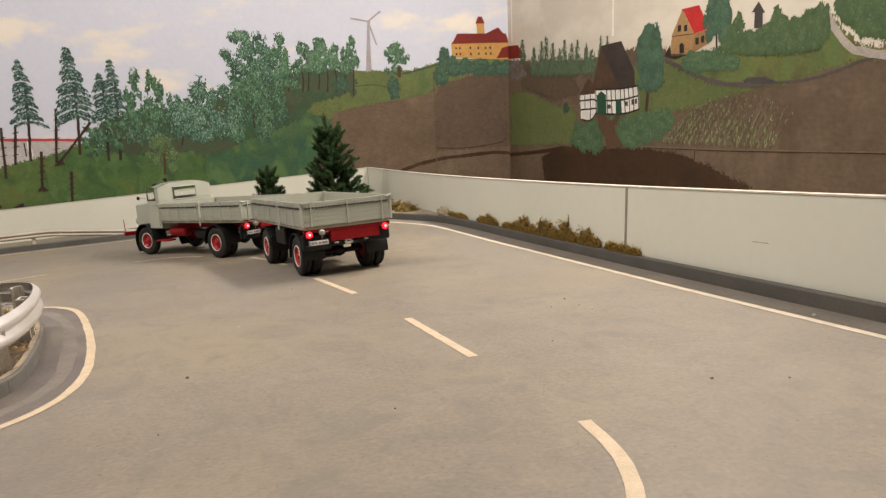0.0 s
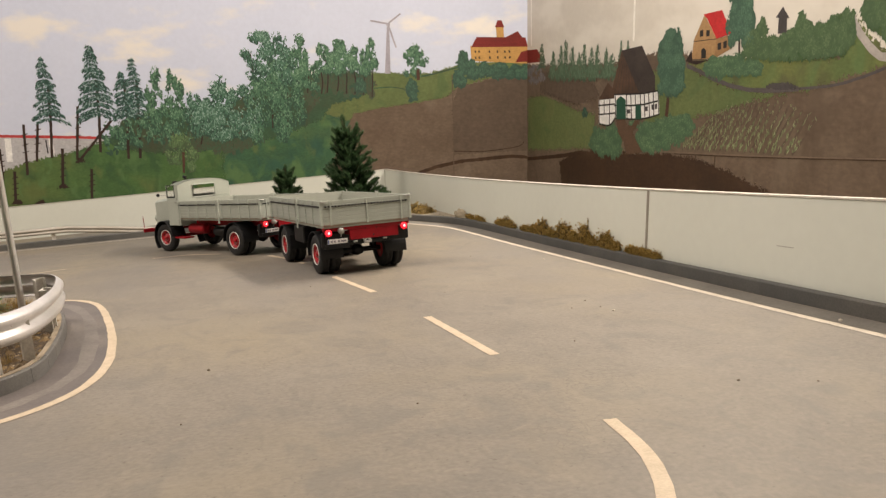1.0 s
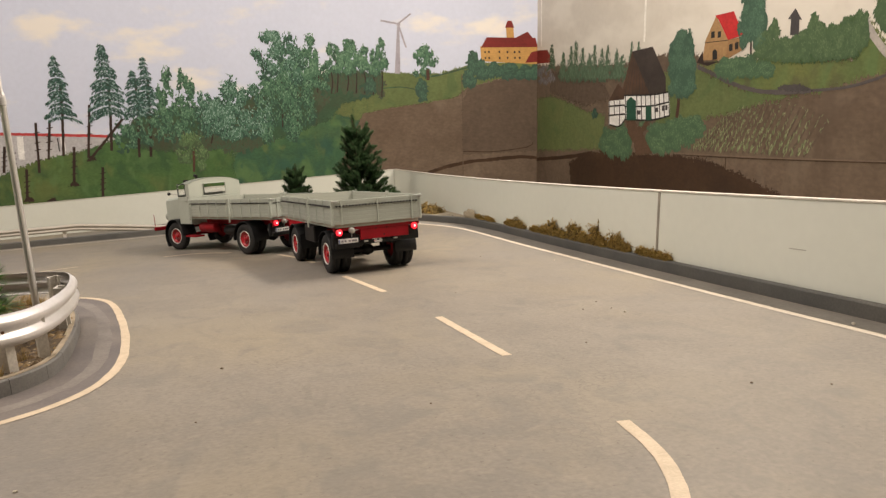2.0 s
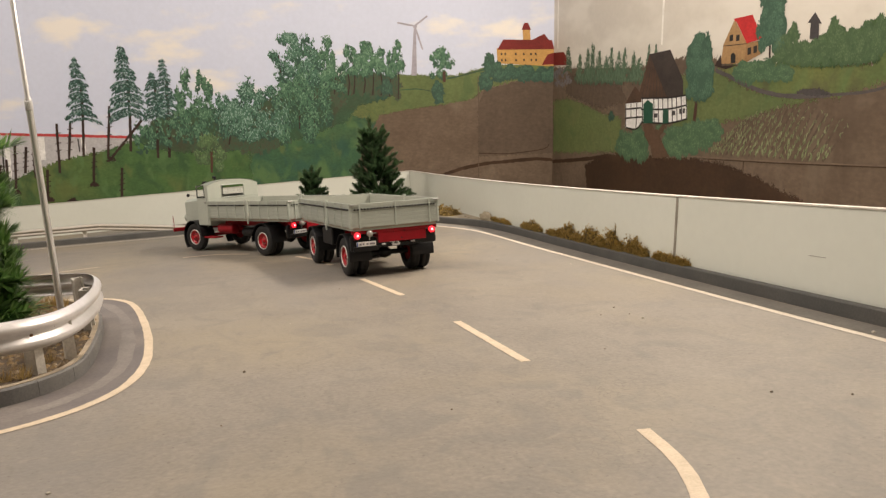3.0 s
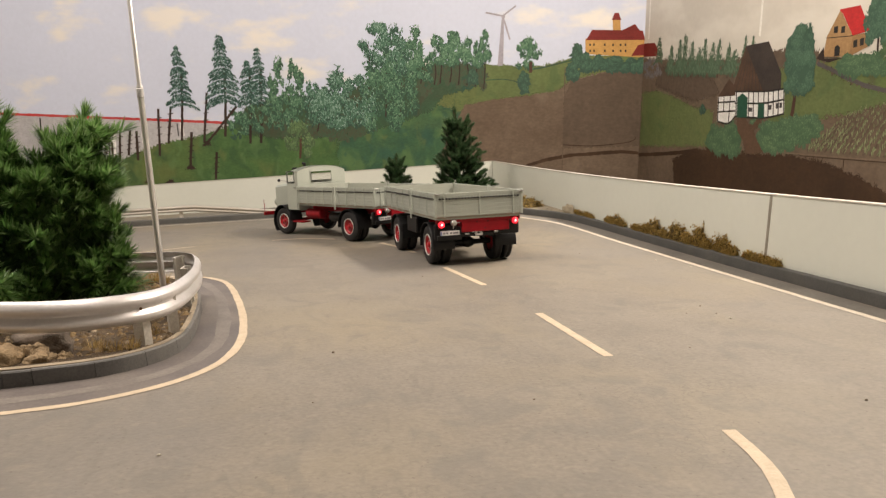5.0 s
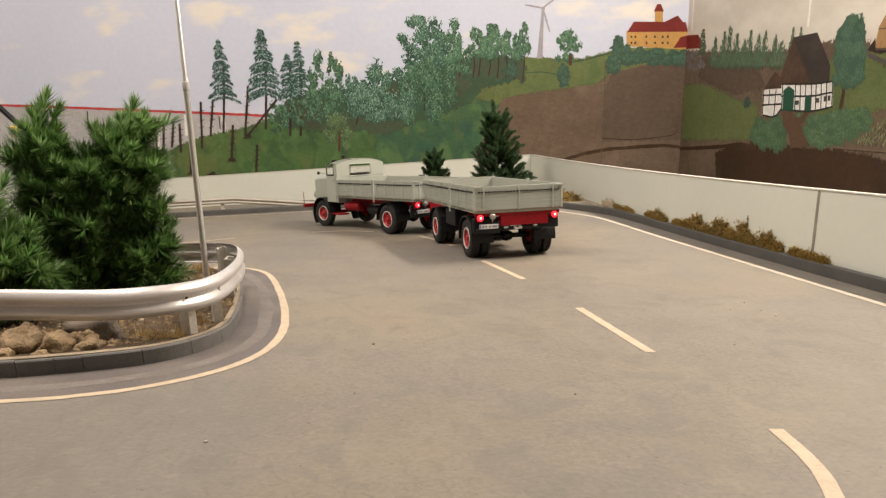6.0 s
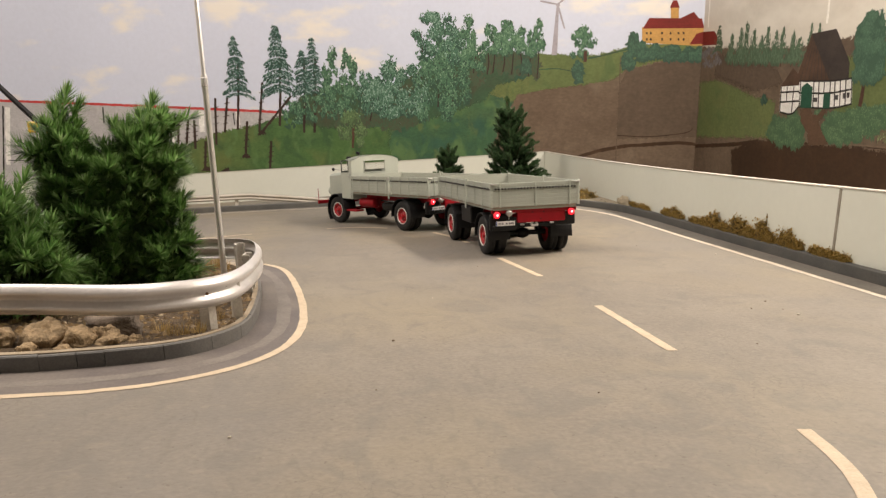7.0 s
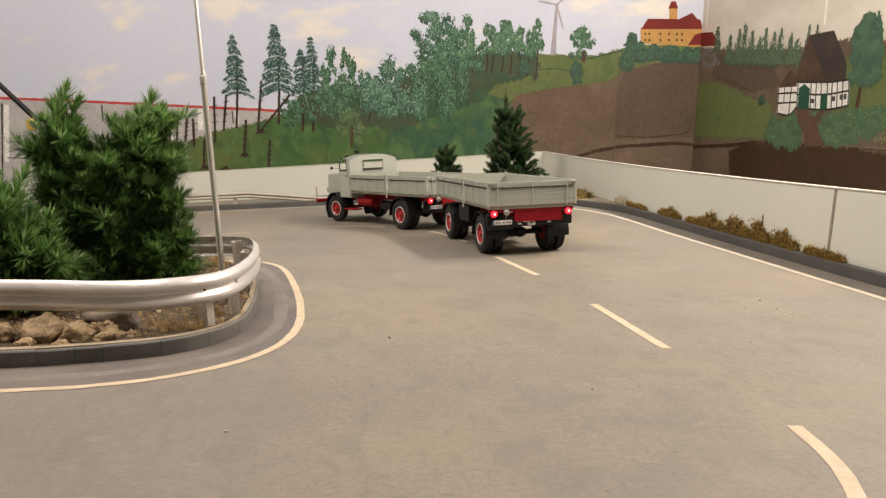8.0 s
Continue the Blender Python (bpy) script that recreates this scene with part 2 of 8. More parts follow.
BACK = 0.02
wall_north = thing("wall_north", slab([(-2.9, north_y(-2.9) + BACK), (WALL_EAST, north_y(WALL_EAST) + BACK), (WALL_EAST, north_y(WALL_EAST) + 0.14), (-2.9, north_y(-2.9) + 0.14)], -1.0, 2.3), SKY_NORTH, "wall painted with a wooded hill landscape under cloudy sky", "wall", "structure")
wall_east = thing("wall_east", slab([(WALL_EAST, -2.5), (WALL_EAST + 0.12, -2.5), (WALL_EAST + 0.12, 3.1), (WALL_EAST, 3.1)], -1.0, 2.3), SKY_EAST, "wall painted with farmhouses, fields and brown earth", "wall", "structure")
thing("wall_south", slab([(-2.9, -2.62), (WALL_EAST, -2.62), (WALL_EAST, -2.5), (-2.9, -2.5)], -1.0, 2.3), PLAIN, "plain pale room wall", "wall", "structure")
thing("wall_west", slab([(-3.02, -2.62), (-2.9, -2.62), (-2.9, 3.7), (-3.02, 3.7)], -1.0, 2.3), PLAIN, "plain pale room wall", "wall", "structure")
thing("floor", slab([(-3.0, -2.6), (1.44, -2.6), (1.44, 3.7), (-3.0, 3.7)], -1.1, -1.0), material("room_floor", (0.20, 0.18, 0.16), 0.7, scale=3, fine=60), "plain grey room floor under the layout", "floor", "structure")
thing("ceiling", slab([(-3.0, -2.6), (1.44, -2.6), (1.44, 3.7), (-3.0, 3.7)], 2.3, 2.4), CEILING, "plain white painted room ceiling", "ceiling", "structure")

# white barrier boards along both walls
def board(name, line, out, high, joint_gap=0.0015):
    prof = [(0, -0.08), (0, high - 0.001), (out * 0.001, high), (out * 0.009, high), (out * 0.010, high - 0.001), (out * 0.010, -0.08)]
    return sweep(line, prof)


def spaced(a, b, step):
    k = max(1, int(abs(b - a) / step))
    return [a + (b - a) * i / k for i in range(k + 1)]


barrier_east = thing("barrier_east", None, None, "cream-white board barrier with vertical joints", "barrier", "structure")
for y0, y1 in ((-1.6, -0.2), (-0.196, 1.0535), (1.0575, 3.02)):
    part("barrier_board", board("barrier_board", [Vector((EAST, y)) for y in spaced(y0, y1, 0.1)], -1, 0.1322), BARRIER, barrier_east)
barrier_north = thing("barrier_north", None, None, "cream-white board barrier along the painted wall", "barrier", "structure")
for x0, x1 in ((-2.8, -1.3), (-1.297, 0.70)):
    part("barrier_board", board("barrier_board", [Vector((x, north_y(x))) for x in spaced(x0, x1, 0.1)], 1, 0.1322), BARRIER, barrier_north)
CAP = material("barrier_edge", (0.66, 0.62, 0.55), 0.45, scale=30, fine=300, bump=0.05)
part("top_edge", sweep([Vector((EAST, y)) for y in spaced(-1.6, 3.02, 0.1)], [(0.0012, 0.1322), (0.0012, 0.1342), (-0.0112, 0.1342), (-0.0112, 0.1322)]), CAP, barrier_east)
part("top_edge", sweep([Vector((x, north_y(x))) for x in spaced(-2.8, 0.7, 0.1)], [(-0.0012, 0.1322), (-0.0012, 0.1332), (0.0112, 0.1332), (0.0112, 0.1322)]), CAP, barrier_north)
part("joint_strip", boxed(EAST - 0.0008, EAST + 0.0015, 1.0525, 1.0585, gz(EAST, 1.055) + 0.002, gz(EAST, 1.055) + 0.131), material("joint_shadow_gap", (0.3, 0.27, 0.22), 0.8), barrier_east, "grey-brown joint between two boards")

part("scratch", sweep([Vector((EAST - 0.0004, y)) for y in (0.757, 0.742, 0.728)], [(0.0, 0.0668), (0.0, 0.0678), (0.0006, 0.0678), (0.0006, 0.0668)]), material("scratch_grey", (0.42, 0.41, 0.36), 0.6), barrier_east, "short grey scuff mark")

# outer kerb, verge and edge line
OUTER = [(0.641, -0.9), (0.640, 0.0), (0.640, 0.6), (0.641, 1.2), (0.637, 1.5), (0.634, 1.83), (0.614, 1.985), (0.562, 2.14), (0.495, 2.29), (0.403, 2.415), (0.257, 2.512), (0.06, 2.575), (-0.14, 2.597), (-0.5, 2.625), (-1.2, 2.68), (-2.5, 2.80)]
OUTER_KERB = [(0.690, -0.9), (0.690, 0.6), (0.690, 1.5), (0.686, 1.84), (0.664, 2.01), (0.608, 2.175), (0.536, 2.325), (0.435, 2.46), (0.275, 2.565), (0.065, 2.630), (-0.14, 2.657), (-0.5, 2.690), (-1.2, 2.745), (-2.5, 2.865)]
outer_kerb_line = smooth_line(OUTER_KERB, 0.04)
thing("kerb_outer", sweep(outer_kerb_line, [(0.002, -0.002), (0.002, 0.0175), (0.0005, 0.0195), (-0.007, 0.0195), (-0.0085, 0.0175), (-0.0085, -0.002)]), material("outer_kerb_grey", (0.100, 0.099, 0.093), 0.7, dark=(0.078, 0.078, 0.074), spots=(0.16, 0.145, 0.12), scale=20, fine=400), "dark grey raised kerb round the outside of the bend", "kerb", "structure")
VERGE = material("sandy_verge", (0.36, 0.31, 0.23), 0.9, dark=(0.25, 0.21, 0.15), spots=(0.19, 0.17, 0.10), scale=26, fine=300, bump=0.5, depth=0.002)


def verge_z(x, y):
    """Height of the verge, which dips behind the kerb along the north barrier."""
    d = min((Vector((x, y)) - p).length for p in outer_kerb_line)
    dip = min(1.0, max(0.0, (0.16 - x) / 0.3))
    return gz(x, y) + 0.0165 - 0.075 * dip * min(1.0, max(0.0, (d - 0.03) / 0.30))


def verge_sheet():
    bm = bmesh.new()
    rows = []
    for p, n in zip(outer_kerb_line, sides(outer_kerb_line)):
        row = [bm.verts.new((p.x - n.x * 0.0085, p.y - n.y * 0.0085, gz(p.x, p.y) - 0.005))]
        for d in (0.0085, 0.02, 0.05, 0.1, 0.16, 0.22, 0.3, 0.4, 0.52):
            q = Vector((p.x, p.y)) - n * d
            q = Vector((min(q.x, EAST + 0.004), min(q.y, north_y(q.x) + 0.004)))
            row.append(bm.verts.new((q.x, q.y, verge_z(q.x, q.y))))
        rows.append(row)
    for r, t in zip(rows, rows[1:]):
        for j in range(len(r) - 1):
            bm.faces.new((r[j], r[j + 1], t[j + 1], t[j]))
    return bm


thing("verge", verge_sheet(), VERGE, "pale sandy verge between kerb and barrier", "ground", "structure")
thing("gutter_outer", flat_strip(smooth_line([(x + (0.026 if y < 1.9 else 0.018), y + (0.0 if y < 1.9 else 0.02)) for x, y in OUTER], 0.04), 0.034, 0.00018), material("gutter_outer_paint", (0.215, 0.198, 0.172), 0.65, dark=(0.165, 0.152, 0.134), scale=12, fine=200), "greyer strip of road beside the kerb", "road", "structure")
thing("edge_line_outer", flat_strip(smooth_line(OUTER, 0.02), 0.0112, 0.00045, 0.0005, 1), LINE_WHITE, "cream painted edge line round the bend", "road marking", "structure")

# centre dashes
DASHES = ([(0.2710, 0.436), (0.2650, 0.393), (0.2540, 0.353), (0.2340, 0.312), (0.1960, 0.255), (0.16, 0.21)], [(0.2565, 0.864), (0.2645, 0.647)], [(0.2035, 1.296), (0.2345, 1.090)], [(0.1180, 1.732), (0.1520, 1.632), (0.1755, 1.522)], [(-0.1540, 1.925), (-0.0720, 1.924), (0.0100, 1.868)], [(-0.48, 1.80), (-0.402, 1.85), (-0.343, 1.878)])
for i, p in enumerate(DASHES):
    tagged(thing("centre_dash", flat_strip(smooth_line(p, 0.012), 0.0108, 0.00045, 0.0004, i), LINE, "cream painted centre dash on the road", "road marking", "structure"), group="centre dashes")

# island: gutter, edge line, kerb stones, soil
INNER = [(-1.68, 1.02), (-1.665, 0.75), (-1.62, 0.64), (-1.5, 0.59), (-0.9, 0.578), (-0.6, 0.573), (-0.336, 0.577), (-0.25, 0.588), (-0.207, 0.606), (-0.167, 0.636), (-0.137, 0.677), (-0.1195, 0.733), (-0.1145, 0.814), (-0.1260, 0.94), (-0.147, 1.07), (-0.171, 1.19), (-0.199, 1.277), (-0.244, 1.333), (-0.33, 1.365), (-0.6, 1.40), (-1.5, 1.48), (-1.63, 1.43), (-1.675, 1.28), (-1.68, 1.03)]
ISLAND = [(-1.60, 1.01), (-1.59, 0.80), (-1.56, 0.70), (-1.5, 0.662), (-0.9, 0.650), (-0.6, 0.646), (-0.369, 0.649), (-0.306, 0.657), (-0.274, 0.664), (-0.233, 0.678), (-0.202, 0.704), (-0.180, 0.742), (-0.1705, 0.795), (-0.175, 0.884), (-0.190, 1.012), (-0.210, 1.11), (-0.245, 1.20), (-0.31, 1.265), (-0.6, 1.31), (-1.5, 1.39), (-1.57, 1.34), (-1.60, 1.22), (-1.60, 1.02)]
inner_line, island_line = smooth_line(INNER, 0.015), smooth_line(ISLAND, 0.009)
thing("edge_line_island", flat_strip(inner_line, 0.0098, 0.00050, 0.0006, 7), LINE, "cream painted edge line round the island", "road marking", "structure")


def between(a, b, lift):
    """A sheet on the road between two lines of points."""
    bm = bmesh.new()
    k = 160
    rows = []
    for i in range(k + 1):
        p, q = a[int(i * (len(a) - 1) / k)], b[int(i * (len(b) - 1) / k)]
        rows.append([bm.verts.new((*(p.lerp(q, s)), gz(*(p.lerp(q, s))) + lift)) for s in (0, 0.33, 0.66, 1)])
    for r, s in zip(rows, rows[1:]):
        for j in range(3):
            bm.faces.new((r[j], r[j + 1], s[j + 1], s[j]))
    return bm


thing("gutter_island", between(inner_line, island_line, 0.00018), GUTTER, "dark grey worn strip between edge line and island kerb", "road", "structure")
GUTTER_LIGHT = material("gutter_wear", (0.195, 0.175, 0.155), 0.6, dark=(0.15, 0.132, 0.12), scale=30, fine=300)
wear = [(p * 0.55 + q * 0.45) for p, q in zip([inner_line[int(i * (len(inner_line) - 1) / 90)] for i in range(20, 78)], [island_line[int(i * (len(island_line) - 1) / 90)] for i in range(20, 78)])]
thing("gutter_wear", flat_strip(wear, 0.016, 0.00032, 0.002, 5), GUTTER_LIGHT, "lighter worn wheel track in the grey strip", "road", "structure")

kerb_island = thing("kerb_island", None, None, "row of dark grey kerb stones round the planted island", "kerb", "structure")
run = [0.0]
for i in range(1, len(island_line)):
    run.append(run[-1] + (island_line[i] - island_line[i - 1]).length)


def kerb_at(d):
    """The point of the island's kerb line at a distance along it."""
    i = min(max(1, next((k for k in range(len(run)) if run[k] >= d), len(run) - 1)), len(run) - 1)
    return island_line[i - 1].lerp(island_line[i], (d - run[i - 1]) / (run[i] - run[i - 1]))


joints = [1.574 - 0.052 * k for k in range(30, 0, -1)] + [1.574, 1.606, 1.630, 1.682, 1.734] + [1.734 + 0.052 * k for k in range(1, 60)]
joints = [0.0] + [d for d in joints if 0.01 < d < run[-1] - 0.01] + [run[-1]]
for i, (d0, d1) in enumerate(zip(joints, joints[1:])):
    seg = [kerb_at(d0 + 0.0003 + (d1 - d0 - 0.0006) * k / 6) for k in range(7)]
    h = 0.0158 + random.Random(i).uniform(-0.0004, 0.0004)
    part("kerb_stone", sweep(seg, [(0.0, -0.002), (0.0, h - 0.0012), (0.0010, h), (0.0070, h), (0.0082, h - 0.0014), (0.0082, -0.002)]), KERB, kerb_island)
MORTAR = material("mortar_beige", (0.34, 0.28, 0.20), 0.9, dark=(0.24, 0.195, 0.135), spots=(0.18, 0.15, 0.11), scale=50, fine=400, bump=0.5, depth=0.001)
part("mortar_band", sweep(island_line, [(0.0042, 0.012), (0.0042, 0.0166), (0.0100, 0.0166), (0.0100, 0.012)]), MORTAR, kerb_island, "beige mortar along the top of the stones")


def soil_height(x, y):
    return gz(x, y) + 0.0125 + 0.006 * noise.noise((x * 14, y * 14, 0.0)) + 0.003 * noise.noise((x * 60, y * 60, 3.0))


def inside(x, y, line):
    hit = False
    for i in range(len(line)):
        a, b = line[i - 1], line[i]
        if (a[1] > y) != (b[1] > y) and x < (b[0] - a[0]) * (y - a[1]) / (b[1] - a[1]) + a[0]:
            hit = not hit
    return hit


bm = bmesh.new()
step, cells = 0.012, {}
for i in range(int(1.55 / step)):
    for j in range(int(0.85 / step)):
        x, y = -1.6 + i * step, 0.60 + j * step
        if inside(x, y, ISLAND) and inside(x + step, y + step, ISLAND) and inside(x + step, y, ISLAND) and inside(x, y + step, ISLAND):
            ring = []
            for p in ((i, j), (i + 1, j), (i + 1, j + 1), (i, j + 1)):
                if p not in cells:
                    px, py = -1.6 + p[0] * step, 0.60 + p[1] * step
                    cells[p] = bm.verts.new((px, py, soil_height(px, py)))
                ring.append(cells[p])
            bm.faces.new(ring)
thing("island_soil", bm, SOIL, "dark brown soil filling the traffic island", "ground", "structure", smooth=True)
bm = sweep(island_line, [(0.006, 0.0), (0.006, 0.0128), (0.03, 0.0125), (0.03, 0.0)])
thing("island_soil_edge", bm, SOIL, "dark brown soil along the kerb stones", "ground", "structure")

# ---------------------------------------------------------------- painted landscape on the two walls
def paint(name, base, dark, scale=9, fine=120, spots=None, amount=0.5, patches=()):
    """Wall paint: blotches, brush streaks and fine relief; where the paint runs thin at an edge the wall shows through."""
    m = material(name, base, 0.68, dark=dark, spots=spots, scale=scale, fine=fine * 1.5, bump=0.25, depth=0.0012, spot_amount=amount, grain=0.26, stretch=(0.7, 0.7, 1.2), spec=0.3)
    nt = m.node_tree
    n, l = nt.nodes, nt.links
    b = n["Principled BSDF"]
    tc = n.new("ShaderNodeTexCoord")

    def cloud(stretch, turn, size, detail, warp):
        mp, t = n.new("ShaderNodeMapping"), n.new("ShaderNodeTexNoise")
        mp.inputs["Scale"].default_value, mp.inputs["Rotation"].default_value = stretch, turn
        t.inputs["Scale"].default_value, t.inputs["Detail"].default_value, t.inputs["Distortion"].default_value = size, detail, warp
        l.new(tc.outputs["Object"], mp.inputs["Vector"])
        l.new(mp.outputs[0], t.inputs["Vector"])
        return t.outputs["Fac"]

    def sum_of(kind, a, c):
        x = n.new("ShaderNodeMath")
        x.operation = kind
        for s, v in zip(x.inputs, (a, c)):
            if hasattr(v, "is_output"):
                l.new(v, s)
            else:
                s.default_value = v
        return x.outputs[0]

    colour = b.inputs["Base Color"].links[0].from_socket
    for k, (tone, size, lo, hi, most) in enumerate(patches):
        r, x = n.new("ShaderNodeMapRange"), n.new("ShaderNodeMix")
        r.interpolation_type = "SMOOTHSTEP"
        r.inputs["From Min"].default_value, r.inputs["From Max"].default_value, r.inputs["To Max"].default_value = lo, hi, most
        x.data_type = "RGBA"
        l.new(cloud((1, 1, 0.75), (0.3 * k, 0.5 + k, 0.2), size, 5, 0.7), r.inputs["Value"])
        l.new(r.outputs[0], x.inputs[0])
        l.new(colour, x.inputs[6])
        x.inputs[7].default_value = (*tone, 1)
        colour = x.outputs[2]
    streak = sum_of("ADD", sum_of("MULTIPLY", cloud((1, 1, 0.55), (0.5, 0.5, 0), 30, 5, 1.4), 0.36), sum_of("MULTIPLY", cloud((0.5, 0.5, 1), (0, 0, 0), 70, 4, 0.6), 0.24))
    value = sum_of("ADD", streak, 0.70)
    sc = n.new("ShaderNodeVectorMath")
    sc.operation = "SCALE"
    l.new(colour, sc.inputs[0])
    l.new(value, sc.inputs["Scale"])
    l.new(sc.outputs[0], b.inputs["Base Color"])
    thin = n.new("ShaderNodeAttribute")
    thin.attribute_name = "thin"
    bristle = sum_of("ADD", cloud((1, 1, 1), (0, 0, 0), 60, 4, 0.8), sum_of("MULTIPLY", cloud((1, 1, 0.5), (0, 0, 0), 260, 2, 0.3), 1.3))
    edge = sum_of("ADD", thin.outputs["Fac"], sum_of("MULTIPLY", sum_of("SUBTRACT", bristle, 1.15), sum_of("MULTIPLY", sum_of("GREATER_THAN", thin.outputs["Fac"], 0.001), 0.9)))
    r = n.new("ShaderNodeMapRange")
    r.interpolation_type = "SMOOTHSTEP"
    r.inputs["From Min"].default_value, r.inputs["From Max"].default_value = 0.44, 0.56
    l.new(edge, r.inputs["Value"])
    clear, x = n.new("ShaderNodeBsdfTransparent"), n.new("ShaderNodeMixShader")
    l.new(r.outputs[0], x.inputs[0])
    l.new(b.outputs[0], x.inputs[1])
    l.new(clear.outputs[0], x.inputs[2])
    l.new(x.outputs[0], n["Material Output"].inputs["Surface"])
    return m


def dab_paint(name, colours):
    """Brush dabs, each of one of the given colours."""
    m = bpy.data.materials.new(name)
    m.use_nodes = True
    nt = m.node_tree
    b = nt.nodes["Principled BSDF"]
    b.inputs["Roughness"].default_value = 0.65
    g = nt.nodes.new("ShaderNodeNewGeometry")
    r = nt.nodes.new("ShaderNodeValToRGB")
    while len(r.color_ramp.elements) < len(colours):
        r.color_ramp.elements.new(0.5)
    for i, (e, c) in enumerate(zip(r.color_ramp.elements, colours)):
        e.position, e.color = i / (len(colours) - 1), (*c, 1)
    nt.links.new(g.outputs["Random Per Island"], r.inputs[0])
    nt.links.new(r.outputs[0], b.inputs["Base Color"])
    return m


P_CONCRETE = paint("paint_concrete", (0.48, 0.47, 0.48), (0.41, 0.40, 0.41), 5)
P_RED = paint("paint_red", (0.50, 0.06, 0.06), (0.42, 0.05, 0.05))
P_WHITE = paint("paint_white", (0.82, 0.81, 0.78), (0.74, 0.73, 0.70))
P_DARK = paint("paint_black", (0.030, 0.026, 0.022), (0.02, 0.018, 0.016))
P_GRASS = paint("paint_grass", (0.070, 0.138, 0.042), (0.044, 0.098, 0.036), 8, 90, (0.125, 0.160, 0.046), 0.9, patches=(((0.12, 0.15, 0.048), 6, 0.50, 0.64, 0.7), ((0.036, 0.085, 0.034), 9, 0.52, 0.66, 0.75), ((0.095, 0.17, 0.062), 17, 0.54, 0.68, 0.6)))
P_HILL = paint("paint_hill", (0.058, 0.128, 0.056), (0.032, 0.085, 0.050), 9, 80, (0.105, 0.140, 0.052), 0.9, patches=(((0.03, 0.086, 0.06), 6, 0.53, 0.65, 0.7), ((0.095, 0.17, 0.062), 8, 0.50, 0.64, 0.8), ((0.12, 0.15, 0.048), 13, 0.55, 0.68, 0.6), ((0.03, 0.086, 0.06), 21, 0.56, 0.68, 0.6)))
P_MEADOW = paint("paint_meadow", (0.128, 0.162, 0.058), (0.104, 0.138, 0.050), 6, 80, (0.14, 0.165, 0.065), 0.8, patches=(((0.135, 0.155, 0.058), 7, 0.50, 0.66, 0.7), ((0.070, 0.118, 0.045), 11, 0.56, 0.70, 0.5)))
P_OLIVE = paint("paint_olive", (0.155, 0.175, 0.055), (0.10, 0.145, 0.05), 7, 80, (0.2, 0.15, 0.06), patches=(((0.08, 0.07, 0.042), 8, 0.54, 0.68, 0.55), ((0.095, 0.17, 0.062), 10, 0.52, 0.66, 0.5)))
P_UNDER = paint("paint_undergrowth", (0.044, 0.100, 0.050), (0.050, 0.074, 0.040), 9, 90, (0.030, 0.076, 0.048), patches=(((0.07, 0.056, 0.036), 9, 0.54, 0.66, 0.6), ((0.03, 0.086, 0.06), 14, 0.54, 0.66, 0.7)))
P_BRUSH = dab_paint("dabs_brushwood", [(0.056, 0.052, 0.030), (0.042, 0.080, 0.040), (0.058, 0.064, 0.034), (0.040, 0.090, 0.046)])
P_EARTH = paint("paint_earth", (0.150, 0.108, 0.075), (0.118, 0.083, 0.056), 6, 60, (0.178, 0.132, 0.092), patches=(((0.180, 0.137, 0.098), 4, 0.50, 0.66, 0.6), ((0.100, 0.070, 0.048), 7, 0.54, 0.68, 0.5)))
P_FURROW = paint("paint_furrow", (0.115, 0.082, 0.058), (0.09, 0.062, 0.045))
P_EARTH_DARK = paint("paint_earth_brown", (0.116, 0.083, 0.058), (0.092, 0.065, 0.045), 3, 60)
P_DARK_EARTH = paint("paint_dark_earth", (0.056, 0.028, 0.013), (0.040, 0.021, 0.010), 4, 60, patches=(((0.082, 0.047, 0.026), 6, 0.54, 0.70, 0.5), ((0.034, 0.017, 0.008), 9, 0.54, 0.68, 0.6)))
P_TRUNK = paint("paint_bark", (0.045, 0.026, 0.020), (0.03, 0.018, 0.014))
P_TRUNK_RED = paint("paint_red_bark", (0.085, 0.04, 0.026), (0.06, 0.03, 0.02))
P_OCHRE = paint("paint_ochre", (0.52, 0.30, 0.09), (0.46, 0.26, 0.08))
P_OCHRE_DULL = paint("paint_dull_ochre", (0.19, 0.14, 0.095), (0.15, 0.11, 0.08))
P_ROOF = paint("paint_roof_red", (0.20, 0.022, 0.018), (0.15, 0.018, 0.014))
P_TILE_RED = paint("paint_tile_red", (0.55, 0.030, 0.030), (0.45, 0.025, 0.025))
P_JOINT_GLOSS = paint("paint_joint_gloss", (0.90, 0.87, 0.80), (0.85, 0.81, 0.73))
P_SAND = paint("paint_sand", (0.42, 0.255, 0.115), (0.36, 0.215, 0.095))
P_SAND_DARK = paint("paint_tan", (0.34, 0.195, 0.085), (0.29, 0.165, 0.072))
P_MAST = paint("paint_mast", (0.36, 0.34, 0.38), (0.32, 0.30, 0.34))
P_GREY = paint("paint_grey", (0.098, 0.086, 0.084), (0.080, 0.070, 0.069))
P_GREY_DARK = paint("paint_slate", (0.070, 0.062, 0.062), (0.05, 0.045, 0.047))
P_PALE = paint("paint_pale_road", (0.46, 0.42, 0.39), (0.38, 0.35, 0.32))
P_WOODWALL = paint("paint_boards", (0.100, 0.057, 0.035), (0.060, 0.034, 0.022), 20, 150)
P_ROOF_DARK = paint("paint_dark_roof", (0.055, 0.042, 0.035), (0.04, 0.031, 0.027), 20, 150)
P_DOOR = paint("paint_green_door", (0.02, 0.085, 0.05), (0.016, 0.07, 0.042))
P_PATH = paint("paint_path", (0.12, 0.07, 0.042), (0.09, 0.052, 0.032))


